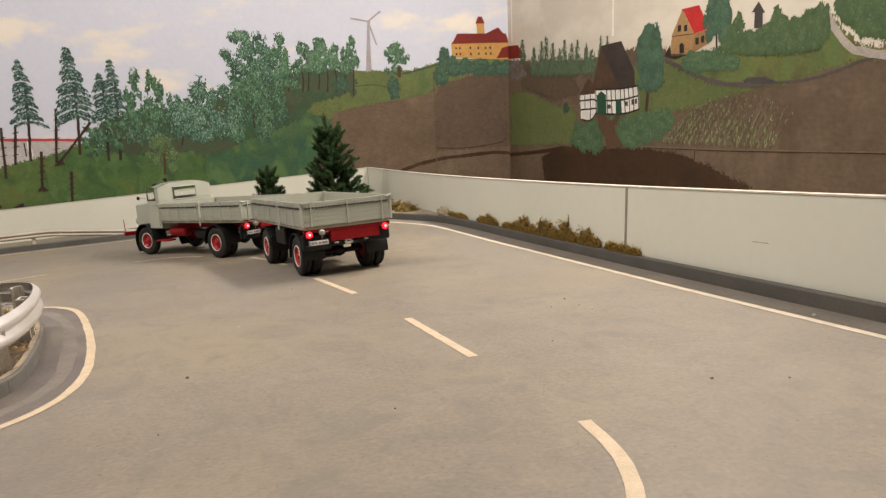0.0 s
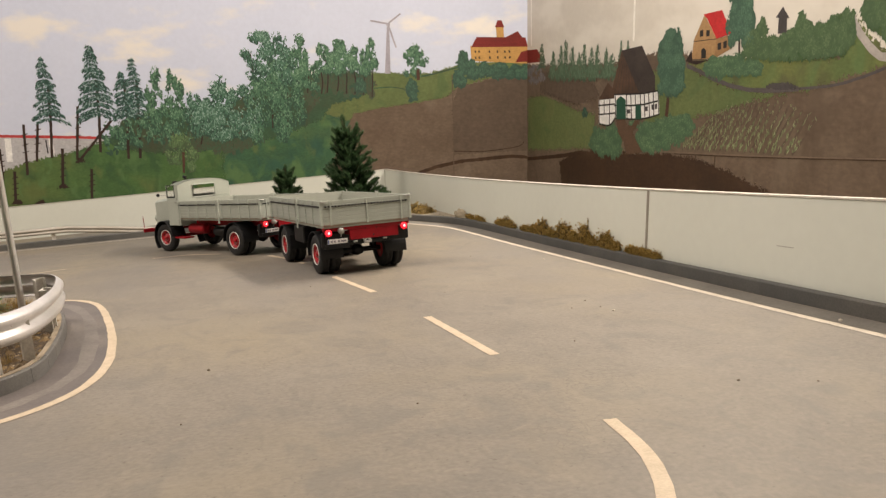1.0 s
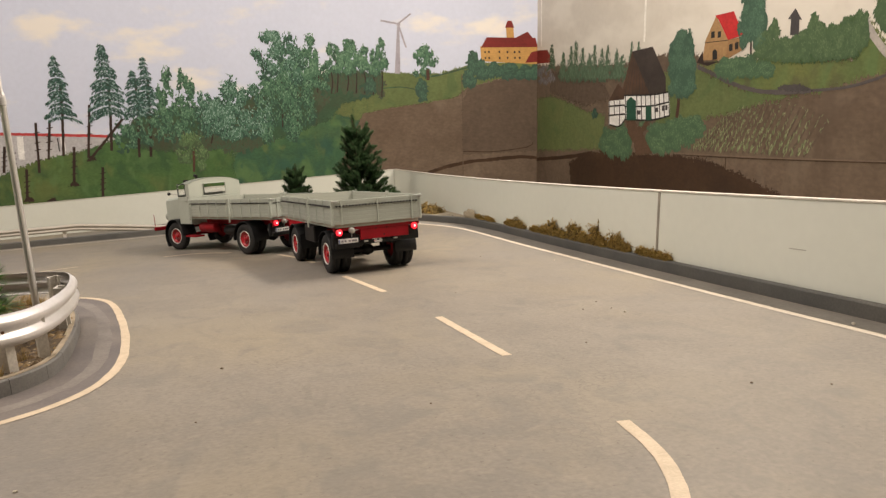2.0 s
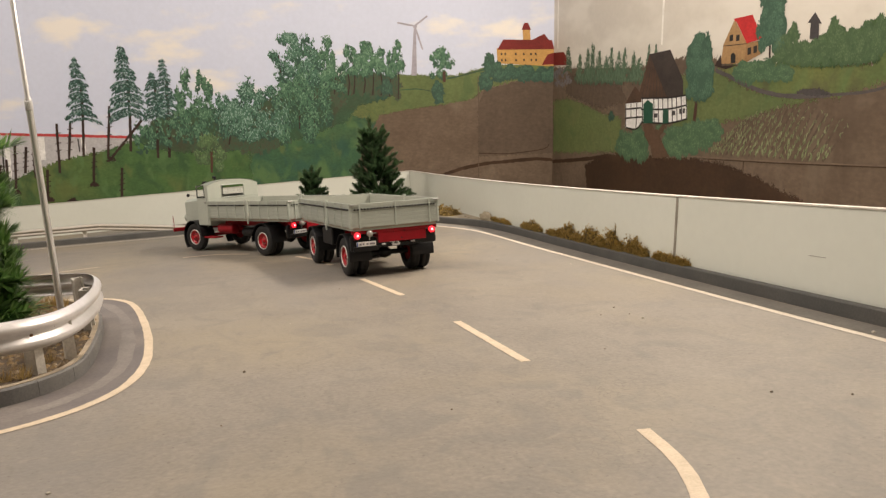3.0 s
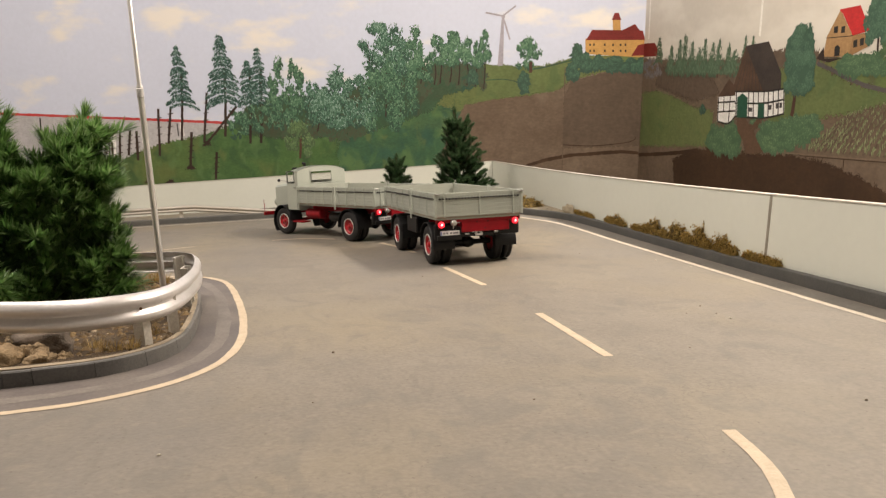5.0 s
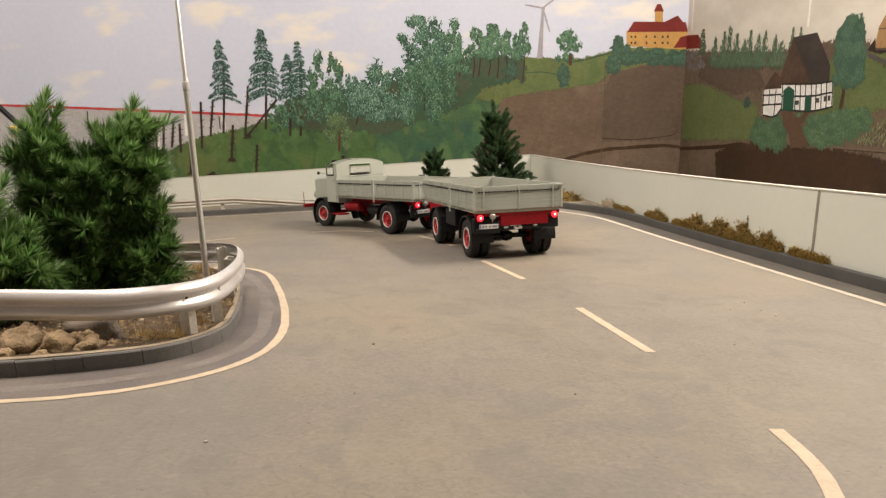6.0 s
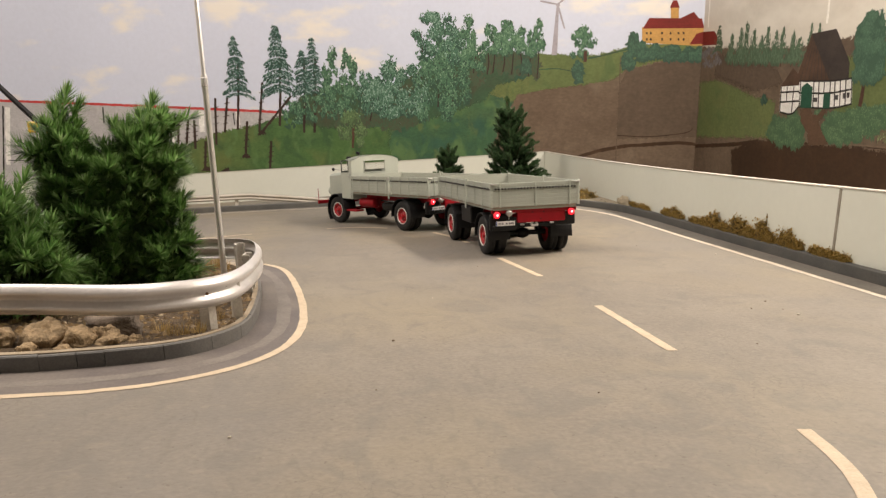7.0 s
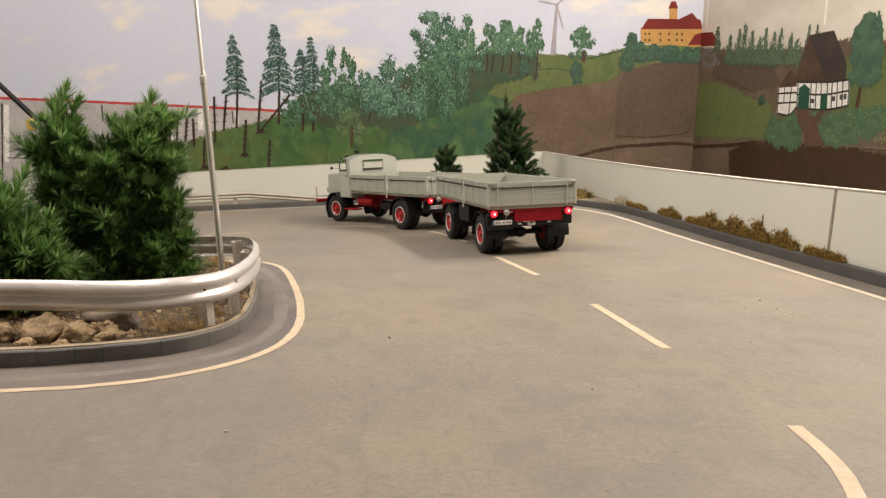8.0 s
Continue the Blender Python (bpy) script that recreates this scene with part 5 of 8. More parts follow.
# crop field: furrows that fan up the slope, with pale plants along them
FURROWS = 19
for i in range(FURROWS):
    f = i / (FURROWS - 1)
    foot = Vector((1.835, -0.106)).lerp(Vector((1.408, -0.072)), f)
    a, b, c = (1 - f) ** 2, 2 * f * (1 - f), f * f
    head = Vector((1.707, -0.005)) * a + Vector((1.544, 0.082)) * b + Vector((1.344, 0.022)) * c
    rnd = random.Random(i)
    mid = foot.lerp(head, 0.5) + Vector((rnd.uniform(-0.004, 0.004), -0.004))
    stroke(E, "painted_furrow", P_FURROW, 4, 0.0062, [(p + Vector((0.006, -0.004)))[:] for p in (foot, mid, head)])
    row, d = [], next_depth(5)
    for k in range(46):
        t = rnd.random() ** 1.25
        if f > 0.55 and rnd.random() < f - 0.45:
            continue
        p = foot.lerp(head, t)
        s = 0.0112 * (1 - 0.55 * t)
        row.append((d + 0.00008 * rnd.random(), dab(rnd, p.x + rnd.gauss(0, 0.0022), p.y + rnd.uniform(-0.2, 1.0) * s, s * rnd.uniform(0.4, 0.9), s * rnd.uniform(0.09, 0.17), rnd.gauss(1.75, 0.35))))
    paint_mesh(E, "painted_crop_row", P_CROP, row)
stroke(E, "painted_trunk", P_TRUNK_RED, 5, 0.0054, [(2.697, 0.119), (2.695, 0.059)])
foliage(E, "painted_conifer", P_CONIFER, 6, 2.695, 0.076, 0.170, 0.039, 60, 0.0099, "spire")
foliage(E, "painted_conifer", P_CONIFER, 6, 2.695, 0.063, 0.123, 0.059, 50, 0.0100, "round")
stroke(E, "painted_trunk", P_TRUNK_RED, 5, 0.0052, [(2.629, 0.120), (2.627, 0.061)])
foliage(E, "painted_conifer", P_CONIFER, 6, 2.627, 0.078, 0.193, 0.042, 60, 0.0097, "spire")
foliage(E, "painted_conifer", P_CONIFER, 6, 2.627, 0.065, 0.124, 0.061, 50, 0.0097, "round")
stroke(E, "painted_trunk", P_TRUNK_RED, 5, 0.0052, [(2.592, 0.120), (2.589, 0.062)])
foliage(E, "painted_conifer", P_CONIFER, 6, 2.590, 0.079, 0.213, 0.036, 60, 0.0096, "spire")
foliage(E, "painted_conifer", P_CONIFER, 6, 2.589, 0.066, 0.124, 0.055, 50, 0.0096, "round")
stroke(E, "painted_trunk", P_TRUNK_RED, 5, 0.0051, [(2.538, 0.121), (2.534, 0.064)])
foliage(E, "painted_conifer", P_CONIFER, 6, 2.535, 0.080, 0.185, 0.040, 60, 0.0094, "spire")
foliage(E, "painted_conifer", P_CONIFER, 6, 2.535, 0.068, 0.125, 0.057, 50, 0.0094, "round")
stroke(E, "painted_trunk", P_TRUNK_RED, 5, 0.0050, [(2.481, 0.121), (2.477, 0.065)])
foliage(E, "painted_conifer", P_CONIFER, 6, 2.478, 0.081, 0.165, 0.038, 60, 0.0092, "spire")
foliage(E, "painted_conifer", P_CONIFER, 6, 2.478, 0.069, 0.125, 0.055, 50, 0.0092, "round")
stroke(E, "painted_trunk", P_TRUNK_RED, 5, 0.0049, [(2.447, 0.122), (2.444, 0.066)])
foliage(E, "painted_conifer", P_CONIFER, 6, 2.444, 0.082, 0.196, 0.033, 60, 0.0091, "spire")
foliage(E, "painted_conifer", P_CONIFER, 6, 2.444, 0.070, 0.126, 0.050, 50, 0.0091, "round")
stroke(E, "painted_trunk", P_TRUNK_RED, 5, 0.0048, [(2.394, 0.122), (2.390, 0.068)])
foliage(E, "painted_conifer", P_CONIFER, 6, 2.391, 0.083, 0.180, 0.036, 60, 0.0089, "spire")
foliage(E, "painted_conifer", P_CONIFER, 6, 2.390, 0.072, 0.126, 0.052, 50, 0.0090, "round")
stroke(E, "painted_trunk", P_TRUNK_RED, 5, 0.0048, [(2.354, 0.123), (2.350, 0.069)])
foliage(E, "painted_conifer", P_CONIFER, 6, 2.351, 0.084, 0.191, 0.035, 60, 0.0088, "spire")
foliage(E, "painted_conifer", P_CONIFER, 6, 2.351, 0.073, 0.126, 0.050, 50, 0.0088, "round")
stroke(E, "painted_trunk", P_TRUNK_RED, 5, 0.0047, [(2.293, 0.123), (2.289, 0.071)])
foliage(E, "painted_conifer", P_CONIFER, 6, 2.290, 0.086, 0.179, 0.033, 60, 0.0086, "spire")
foliage(E, "painted_conifer", P_CONIFER, 6, 2.289, 0.075, 0.127, 0.048, 50, 0.0086, "round")
stroke(E, "painted_trunk", P_TRUNK_RED, 5, 0.0046, [(2.256, 0.124), (2.252, 0.072)])
foliage(E, "painted_conifer", P_CONIFER, 6, 2.253, 0.087, 0.160, 0.040, 60, 0.0085, "spire")
foliage(E, "painted_conifer", P_CONIFER, 6, 2.252, 0.076, 0.127, 0.054, 50, 0.0085, "round")
stroke(E, "painted_trunk", P_TRUNK_RED, 5, 0.0045, [(2.199, 0.124), (2.195, 0.074)])
foliage(E, "painted_conifer", P_CONIFER, 6, 2.196, 0.088, 0.201, 0.024, 60, 0.0083, "spire")
foliage(E, "painted_conifer", P_CONIFER, 6, 2.195, 0.077, 0.128, 0.038, 50, 0.0083, "round")
stroke(E, "painted_trunk", P_TRUNK_RED, 5, 0.0044, [(2.158, 0.124), (2.154, 0.075)])
foliage(E, "painted_conifer", P_CONIFER, 6, 2.155, 0.089, 0.198, 0.023, 60, 0.0082, "spire")
foliage(E, "painted_conifer", P_CONIFER, 6, 2.154, 0.078, 0.128, 0.037, 50, 0.0082, "round")
foliage(E, "painted_rocks", P_ROCK, 5, 2.868, 0.045, 0.122, 0.120, 110, 0.0092, "round")
foliage(E, "painted_conifer", P_CONIFER, 6, 2.800, 0.118, 0.206, 0.042, 60, 0.0093, "spruce")
daub(E, "painted_gable", P_WOODWALL, 8, [(2.252, 0.027), (2.192, 0.172), (2.129, 0.177), (2.075, 0.039)], 0.0)
stroke(E, "painted_plank_line", P_ROOF_DARK, 9, 0.0024, [(2.227, 0.032), (2.181, 0.163)])
stroke(E, "painted_plank_line", P_ROOF_DARK, 9, 0.0024, [(2.204, 0.033), (2.173, 0.163)])
stroke(E, "painted_plank_line", P_ROOF_DARK, 9, 0.0024, [(2.181, 0.034), (2.165, 0.163)])
stroke(E, "painted_plank_line", P_ROOF_DARK, 9, 0.0023, [(2.159, 0.035), (2.157, 0.163)])
stroke(E, "painted_plank_line", P_ROOF_DARK, 9, 0.0023, [(2.137, 0.036), (2.149, 0.163)])
stroke(E, "painted_plank_line", P_ROOF_DARK, 9, 0.0023, [(2.115, 0.037), (2.141, 0.163)])
stroke(E, "painted_plank_line", P_ROOF_DARK, 9, 0.0023, [(2.094, 0.038), (2.133, 0.163)])
daub(E, "painted_roof", P_ROOF_DARK, 9, [(2.192, 0.172), (2.072, 0.185), (1.994, 0.095), (1.990, 0.051), (2.075, 0.037)], 0.0)
daub(E, "painted_annex_roof", P_WOODWALL, 8, [(2.334, 0.006), (2.274, 0.068), (2.228, 0.043), (2.226, 0.014)], 0.0)
daub(E, "painted_wall", P_WHITE, 8, [(2.230, 0.028), (2.075, 0.039), (2.061, -0.041), (2.217, -0.051)], 0.0)
daub(E, "painted_wall", P_WHITE, 8, [(2.075, 0.039), (1.972, 0.052), (1.962, -0.020), (2.061, -0.041)], 0.0)
daub(E, "painted_wall", P_WHITE, 8, [(2.334, 0.006), (2.226, 0.017), (2.221, -0.046), (2.256, -0.077), (2.329, -0.075)], 0.0)
stroke(E, "painted_beam", P_DARK, 10, 0.0054, [(2.231, 0.030), (2.075, 0.039), (1.972, 0.052)])
stroke(E, "painted_beam", P_DARK, 10, 0.0054, [(2.228, -0.007), (2.072, 0.004), (1.969, 0.022)])
stroke(E, "painted_beam", P_DARK, 10, 0.0054, [(2.217, -0.049), (2.062, -0.039), (1.962, -0.018)])
stroke(E, "painted_beam", P_DARK, 10, 0.0056, [(2.333, -0.013), (2.225, -0.001)])
stroke(E, "painted_beam", P_DARK, 10, 0.0056, [(2.331, -0.044), (2.222, -0.031)])
stroke(E, "painted_beam", P_DARK, 10, 0.0057, [(2.325, -0.075), (2.256, -0.075), (2.218, -0.046)])
stroke(E, "painted_beam", P_DARK, 10, 0.0054, [(2.223, 0.029), (2.214, -0.049)])
stroke(E, "painted_beam", P_DARK, 10, 0.0052, [(2.153, 0.032), (2.144, -0.044)])
stroke(E, "painted_beam", P_DARK, 10, 0.0052, [(2.127, 0.033), (2.117, -0.042)])
stroke(E, "painted_beam", P_DARK, 10, 0.0051, [(2.100, 0.034), (2.098, 0.003)])
stroke(E, "painted_beam", P_DARK, 10, 0.0050, [(2.072, 0.039), (2.062, -0.039)])
stroke(E, "painted_beam", P_DARK, 10, 0.0050, [(2.050, 0.042), (2.040, -0.032)])
stroke(E, "painted_beam", P_DARK, 10, 0.0049, [(2.025, 0.045), (2.015, -0.029)])
stroke(E, "painted_beam", P_DARK, 10, 0.0049, [(2.001, 0.047), (1.991, -0.024)])
stroke(E, "painted_beam", P_DARK, 10, 0.0048, [(1.975, 0.052), (1.965, -0.018)])
stroke(E, "painted_beam", P_DARK, 10, 0.0056, [(2.330, 0.006), (2.325, -0.073)])
stroke(E, "painted_beam", P_DARK, 10, 0.0054, [(2.258, 0.012), (2.256, -0.075)])
stroke(E, "painted_beam", P_DARK, 10, 0.0055, [(2.296, 0.008), (2.292, -0.038)])
daub(E, "painted_door", P_DOOR, 11, [(2.210, -0.051), (2.215, 0.012), (2.188, 0.027), (2.156, 0.015), (2.151, -0.046)], 0.0)
daub(E, "painted_door", P_DOOR, 11, [(2.097, 0.001), (2.065, 0.004), (2.062, -0.039), (2.094, -0.043)], 0.0)
daub(E, "painted_window", P_GREY_DARK, 11, [(2.046, 0.000), (2.027, 0.002), (2.026, -0.012), (2.045, -0.013)], 0.0)
daub(E, "painted_window", P_GREY_DARK, 11, [(2.007, 0.008), (1.992, 0.011), (1.990, -0.005), (2.005, -0.007)], 0.0)
daub(E, "painted_window", P_GREY_DARK, 11, [(1.989, 0.011), (1.977, 0.013), (1.976, -0.002), (1.987, -0.004)], 0.0)
daub(E, "painted_window", P_GREY_DARK, 11, [(2.150, -0.015), (2.126, -0.013), (2.125, -0.026), (2.149, -0.028)], 0.0)
foliage(E, "painted_hedge", P_LEAF_EAST, 6, 2.317, -0.183, -0.081, 0.085, 230, 0.0091, "round")
foliage(E, "painted_hedge", P_LEAF_EAST, 6, 2.234, -0.173, -0.063, 0.073, 220, 0.0088, "round")
foliage(E, "painted_hedge", P_LEAF_EAST, 6, 2.278, -0.182, -0.105, 0.098, 200, 0.0090, "round")
foliage(E, "painted_hedge", P_LEAF_EAST, 6, 2.030, -0.141, -0.043, 0.068, 230, 0.0081, "round")
foliage(E, "painted_hedge", P_LEAF_EAST, 6, 1.961, -0.122, -0.030, 0.076, 260, 0.0079, "round")
foliage(E, "painted_hedge", P_LEAF_EAST, 6, 1.896, -0.105, -0.016, 0.072, 260, 0.0076, "round")
foliage(E, "painted_hedge", P_LEAF_EAST, 6, 1.839, -0.070, -0.008, 0.057, 180, 0.0074, "round")
foliage(E, "painted_hedge", P_LEAF_EAST, 6, 1.990, -0.133, -0.069, 0.090, 220, 0.0080, "round")
foliage(E, "painted_hedge", P_LEAF_EAST, 6, 2.108, -0.073, -0.048, 0.029, 40, 0.0083, "round")
daub(E, "painted_garden_path", P_PATH, 9, [(2.213, -0.053), (2.154, -0.048), (2.142, -0.066), (2.109, -0.063), (2.097, -0.046), (2.068, -0.043), (2.091, -0.072), (2.107, -0.084), (2.077, -0.117), (2.046, -0.144), (2.141, -0.160), (2.162, -0.121), (2.196, -0.096)], 0.001)
foliage(E, "painted_tree", P_LEAF_TEAL, 10, 1.921, 0.119, 0.230, 0.080, 480, 0.0080, "round")
foliage(E, "painted_tree", P_LEAF_TEAL, 10, 1.911, 0.043, 0.175, 0.082, 520, 0.0081, "round")
stroke(E, "painted_trunk", P_TRUNK_RED, 9, 0.0146, [(1.926, 0.078), (1.922, 0.013), (1.927, -0.022)])
foliage(E, "painted_bush", P_HEDGE, 5, 2.432, -0.062, -0.027, 0.021, 25, 0.0081, "round")

# ---------------------------------------------------------------- model truck and trailer
GREY_PAINT = material("truck_grey_paint", (0.40, 0.43, 0.375), 0.38, dark=(0.37, 0.40, 0.348), spots=(0.345, 0.365, 0.32), scale=18, fine=700, bump=0.04)
PLANK_PAINT = material("plank_grey_paint", (0.365, 0.39, 0.338), 0.45, dark=(0.32, 0.342, 0.298), scale=22, fine=500, bump=0.10, stretch=(1, 0.15, 3))
BED_WOOD = material("bed_wood", (0.36, 0.31, 0.25), 0.6, dark=(0.29, 0.25, 0.2), scale=25, fine=400, stretch=(3, 0.2, 3))
RED_PAINT = material("chassis_red_paint", (0.28, 0.004, 0.011), 0.48, dark=(0.23, 0.004, 0.009), spots=(0.18, 0.004, 0.008), scale=30, fine=700, bump=0.03, spec=0.25)
RIM_RED = material("rim_red_paint", (0.40, 0.008, 0.016), 0.3, scale=40, fine=700, bump=0.02)
TYRE = material("black_rubber", (0.009, 0.009, 0.009), 0.7, dark=(0.006, 0.006, 0.006), spots=(0.028, 0.026, 0.024), scale=60, fine=900)
BLACK = material("black_steel", (0.006, 0.006, 0.007), 0.5, scale=40, fine=700, bump=0.03, spec=0.35)
STEEL = material("bare_steel", (0.45, 0.44, 0.42), 0.35, 0.9, scale=40, fine=600, bump=0.05)
RING = material("rim_ring_white", (0.72, 0.70, 0.66), 0.35, scale=60, fine=700, bump=0.02)
CHAIN = material("chain_dark", (0.014, 0.013, 0.012), 0.5, 0.2, scale=60, fine=700)
PLATE = material("plate_white", (0.70, 0.69, 0.68), 0.4, scale=60, fine=700, bump=0.0)
PLATE_INK = material("plate_ink", (0.24, 0.22, 0.24), 0.5)
PLATE_BLUE = material("plate_blue", (0.05, 0.08, 0.32), 0.4)
TAIL = glowing("lit_tail_lamp", (1.0, 0.015, 0.03), 2.2, (0.8, 0.02, 0.02))
TAIL_CORE = glowing("lit_tail_core", (1.0, 0.22, 0.22), 4.5)
LENS = material("lamp_lens_grey", (0.42, 0.41, 0.38), 0.2, 0.3)
GLASS = bpy.data.materials.new("cab_glass")
GLASS.use_nodes = True
gb = GLASS.node_tree.nodes["Principled BSDF"]
gb.inputs["Base Color"].default_value, gb.inputs["Roughness"].default_value = (0.97, 0.97, 0.97, 1), 0.02
gb.inputs["Transmission Weight"].default_value, gb.inputs["IOR"].default_value = 1.0, 1.05


def lathe(profile, seg=40, axis="X", ring=False):
    """A turned body: profile of (radius, along)."""
    bm = bmesh.new()
    rings = []
    for r, a in profile:
        ring = []
        for i in range(seg):
            w = i * math.tau / seg
            c, s = r * math.cos(w), r * math.sin(w)
            ring.append(bm.verts.new((a, c, s) if axis == "X" else ((c, s, a) if axis == "Z" else (c, a, s))))
        rings.append(ring)
    for p, q in zip(rings, rings[1:]):
        for i in range(seg):
            bm.faces.new((p[i], p[(i + 1) % seg], q[(i + 1) % seg], q[i]))
    if ring:
        for i in range(seg):
            bm.faces.new((rings[-1][i], rings[-1][(i + 1) % seg], rings[0][(i + 1) % seg], rings[0][i]))
    else:
        for r, loop in ((profile[0][0], rings[0]), (profile[-1][0], rings[-1])):
            if r > 0:
                bm.faces.new(loop)
    bmesh.ops.remove_doubles(bm, verts=bm.verts, dist=1e-6)
    return bm


def rod(bm, a, b, r, seg=10, r2=None):
    a, b = Vector(a), Vector(b)
    m = Matrix.Translation((a + b) / 2) @ (b - a).to_track_quat("Z", "Y").to_matrix().to_4x4()
    bmesh.ops.create_cone(bm, cap_ends=True, segments=seg, radius1=r, radius2=r if r2 is None else r2, depth=(b - a).length, matrix=m)
    return bm


R_WHEEL, TYRE_W = 0.0375, 0.0185
h = TYRE_W / 2
TYRE_ME = to_mesh(lathe([(0.0195, -h * 0.8), (0.0240, -h), (0.0320, -h * 0.98), (0.0362, -h * 0.78), (0.0372, -h * 0.55), (0.0375, -h * 0.2), (0.0366, -h * 0.17), (0.0366, -h * 0.08), (0.0375, -h * 0.05), (0.0375, h * 0.05), (0.0366, h * 0.08), (0.0366, h * 0.17), (0.0375, h * 0.2), (0.0372, h * 0.55), (0.0362, h * 0.78), (0.0320, h * 0.98), (0.0240, h), (0.0195, h * 0.8)], ring=True), "tyre", TYRE, True)
RIM_ME = to_mesh(lathe([(0.0, -h * 0.35), (0.006, -h * 0.35), (0.0075, -h * 0.55), (0.0095, -h * 0.55), (0.0105, -h * 0.2), (0.0150, -h * 0.35), (0.0168, -h * 0.75), (0.0182, -h * 0.8), (0.0195, -h * 0.6), (0.0195, h * 0.6), (0.0, h * 0.6)]), "rim", RIM_RED, True)
RING_ME = to_mesh(lathe([(0.0188, -h * 0.82), (0.0192, -h * 0.98), (0.0203, -h * 1.02), (0.0208, -h * 0.9), (0.0203, -h * 0.8)], ring=True), "rim_ring", RING, True)
bm = bmesh.new()
rod(bm, (-h * 0.9, 0, 0), (-h * 0.3, 0, 0), 0.0048, 16, 0.0055)
HUB_ME = to_mesh(bm, "hub", RIM_RED, True)
bm = bmesh.new()
for i in range(8):
    w = i * math.tau / 8
    rod(bm, (-h * 0.62, 0.0082 * math.cos(w), 0.0082 * math.sin(w)), (-h * 0.3, 0.0082 * math.cos(w), 0.0082 * math.sin(w)), 0.0009, 6)
NUT_ME = to_mesh(bm, "wheel_nuts", STEEL)
bm = bmesh.new()
for i in range(6):
    w = (i + 0.5) * math.tau / 6
    rod(bm, (-h * 0.42, 0.0133 * math.cos(w), 0.0133 * math.sin(w)), (-h * 0.2, 0.0133 * math.cos(w), 0.0133 * math.sin(w)), 0.0021, 10)
HOLE_ME = to_mesh(bm, "rim_holes", BLACK)


def wheel(vehicle, x, y, outer, steer=0.0, holes=False):
    """A wheel whose outer face looks away from the vehicle's middle."""
    side = -1 if x < 0 else 1
    m = pose(x, y, R_WHEEL, 0, 0, (0 if side < 0 else 180) + steer)
    root = shared("wheel", TYRE_ME, vehicle, m)
    root.name = "wheel"
    shared("rim", RIM_ME, root)
    if outer:
        tagged(shared("rim_ring", RING_ME, root), "white ring on the rim edge")
        shared("hub", HUB_ME, root)
        shared("wheel_nuts", NUT_ME, root)
        if holes:
            shared("rim_holes", HOLE_ME, root)
    return root


def fender(vehicle, x0, x1, y, r=0.0415, a0=-10, a1=190, flat=0.0):
    """A thin arched mudguard over a wheel."""
    bm = bmesh.new()
    rows = []
    k = 22
    for i in range(k + 1):
        w = radians(a0 + (a1 - a0) * i / k)
        row = []
        for rr in (r, r + 0.0012):
            for x in (x0, x1):
                row.append(bm.verts.new((x, y + rr * math.cos(w), R_WHEEL + rr * math.sin(w) * (1 - flat))))
        rows.append(row)
    for a, b in zip(rows, rows[1:]):
        for i, j in ((0, 1), (1, 3), (3, 2), (2, 0)):
            bm.faces.new((a[i], a[j], b[j], b[i]))
    for row in (rows[0], rows[-1]):
        bm.faces.new((row[0], row[1], row[3], row[2]))
    # rolled outer lip
    xo = x0 if abs(x0) > abs(x1) else x1
    for i in range(k):
        w0, w1 = radians(a0 + (a1 - a0) * i / k), radians(a0 + (a1 - a0) * (i + 1) / k)
        rod(bm, (xo, y + (r + 0.0004) * math.cos(w0), R_WHEEL + (r + 0.0004) * math.sin(w0) * (1 - flat)), (xo, y + (r + 0.0004) * math.cos(w1), R_WHEEL + (r + 0.0004) * math.sin(w1) * (1 - flat)), 0.0009, 6)
    return part("mudguard", bm, BLACK, vehicle)


def plank_board(vehicle, name, a, b, z0, z1, inward, planks=6):
    """A drop side of stacked planks from a to b, with grooves between them."""
    a, b = Vector((*a, 0)), Vector((*b, 0))
    d = (b - a).normalized()
    n = Vector((-d.y, d.x, 0)) * inward
    core = bmesh.new()
    made = bmesh.ops.create_cube(core, size=1.0)["verts"]
    for v in made:
        p = a.lerp(b, v.co.x * 0.998 + 0.5) + n * (0.0007 + (v.co.y + 0.5) * 0.002)
        v.co = Vector((p.x, p.y, z0 + 0.0006 + (v.co.z + 0.5) * (z1 - z0 - 0.0012)))
    root = part(name, core, GREY_PAINT, vehicle)
    step = (z1 - z0) / planks
    bm = bmesh.new()
    made = bmesh.ops.create_cube(bm, size=1.0)["verts"]
    for v in made:
        p = a.lerp(b, v.co.x + 0.5) + n * ((v.co.y + 0.5) * 0.0035)
        v.co = Vector((p.x, p.y, (v.co.z + 0.5) * (step - 0.0004)))
    bmesh.ops.bevel(bm, geom=bm.edges[:], offset=0.0004, segments=1, affect="EDGES")
    me = to_mesh(bm, "plank", PLANK_PAINT)
    for i in range(planks):
        shared("plank", me, root, Matrix.Translation((0, 0, z0 + i * step + 0.0002)))
    return root, a, b, d, -n


def stake(vehicle, root, p, d, out, z0, z1, wide=0.0032, deep=0.0016, name="rib"):
    """An upright rib on the outside of a board."""
    bm = bmesh.new()
    made = bmesh.ops.create_cube(bm, size=1.0)["verts"]
    for v in made:
        q = p + d * (v.co.x * wide) + out * ((v.co.y + 0.5) * deep)
        v.co = Vector((q.x, q.y, z0 + (v.co.z + 0.5) * (z1 - z0)))
    bmesh.ops.bevel(bm, geom=list({e for v in made for e in v.link_edges}), offset=0.0003, segments=1, affect="EDGES")
    return part(name, bm, GREY_PAINT, root)


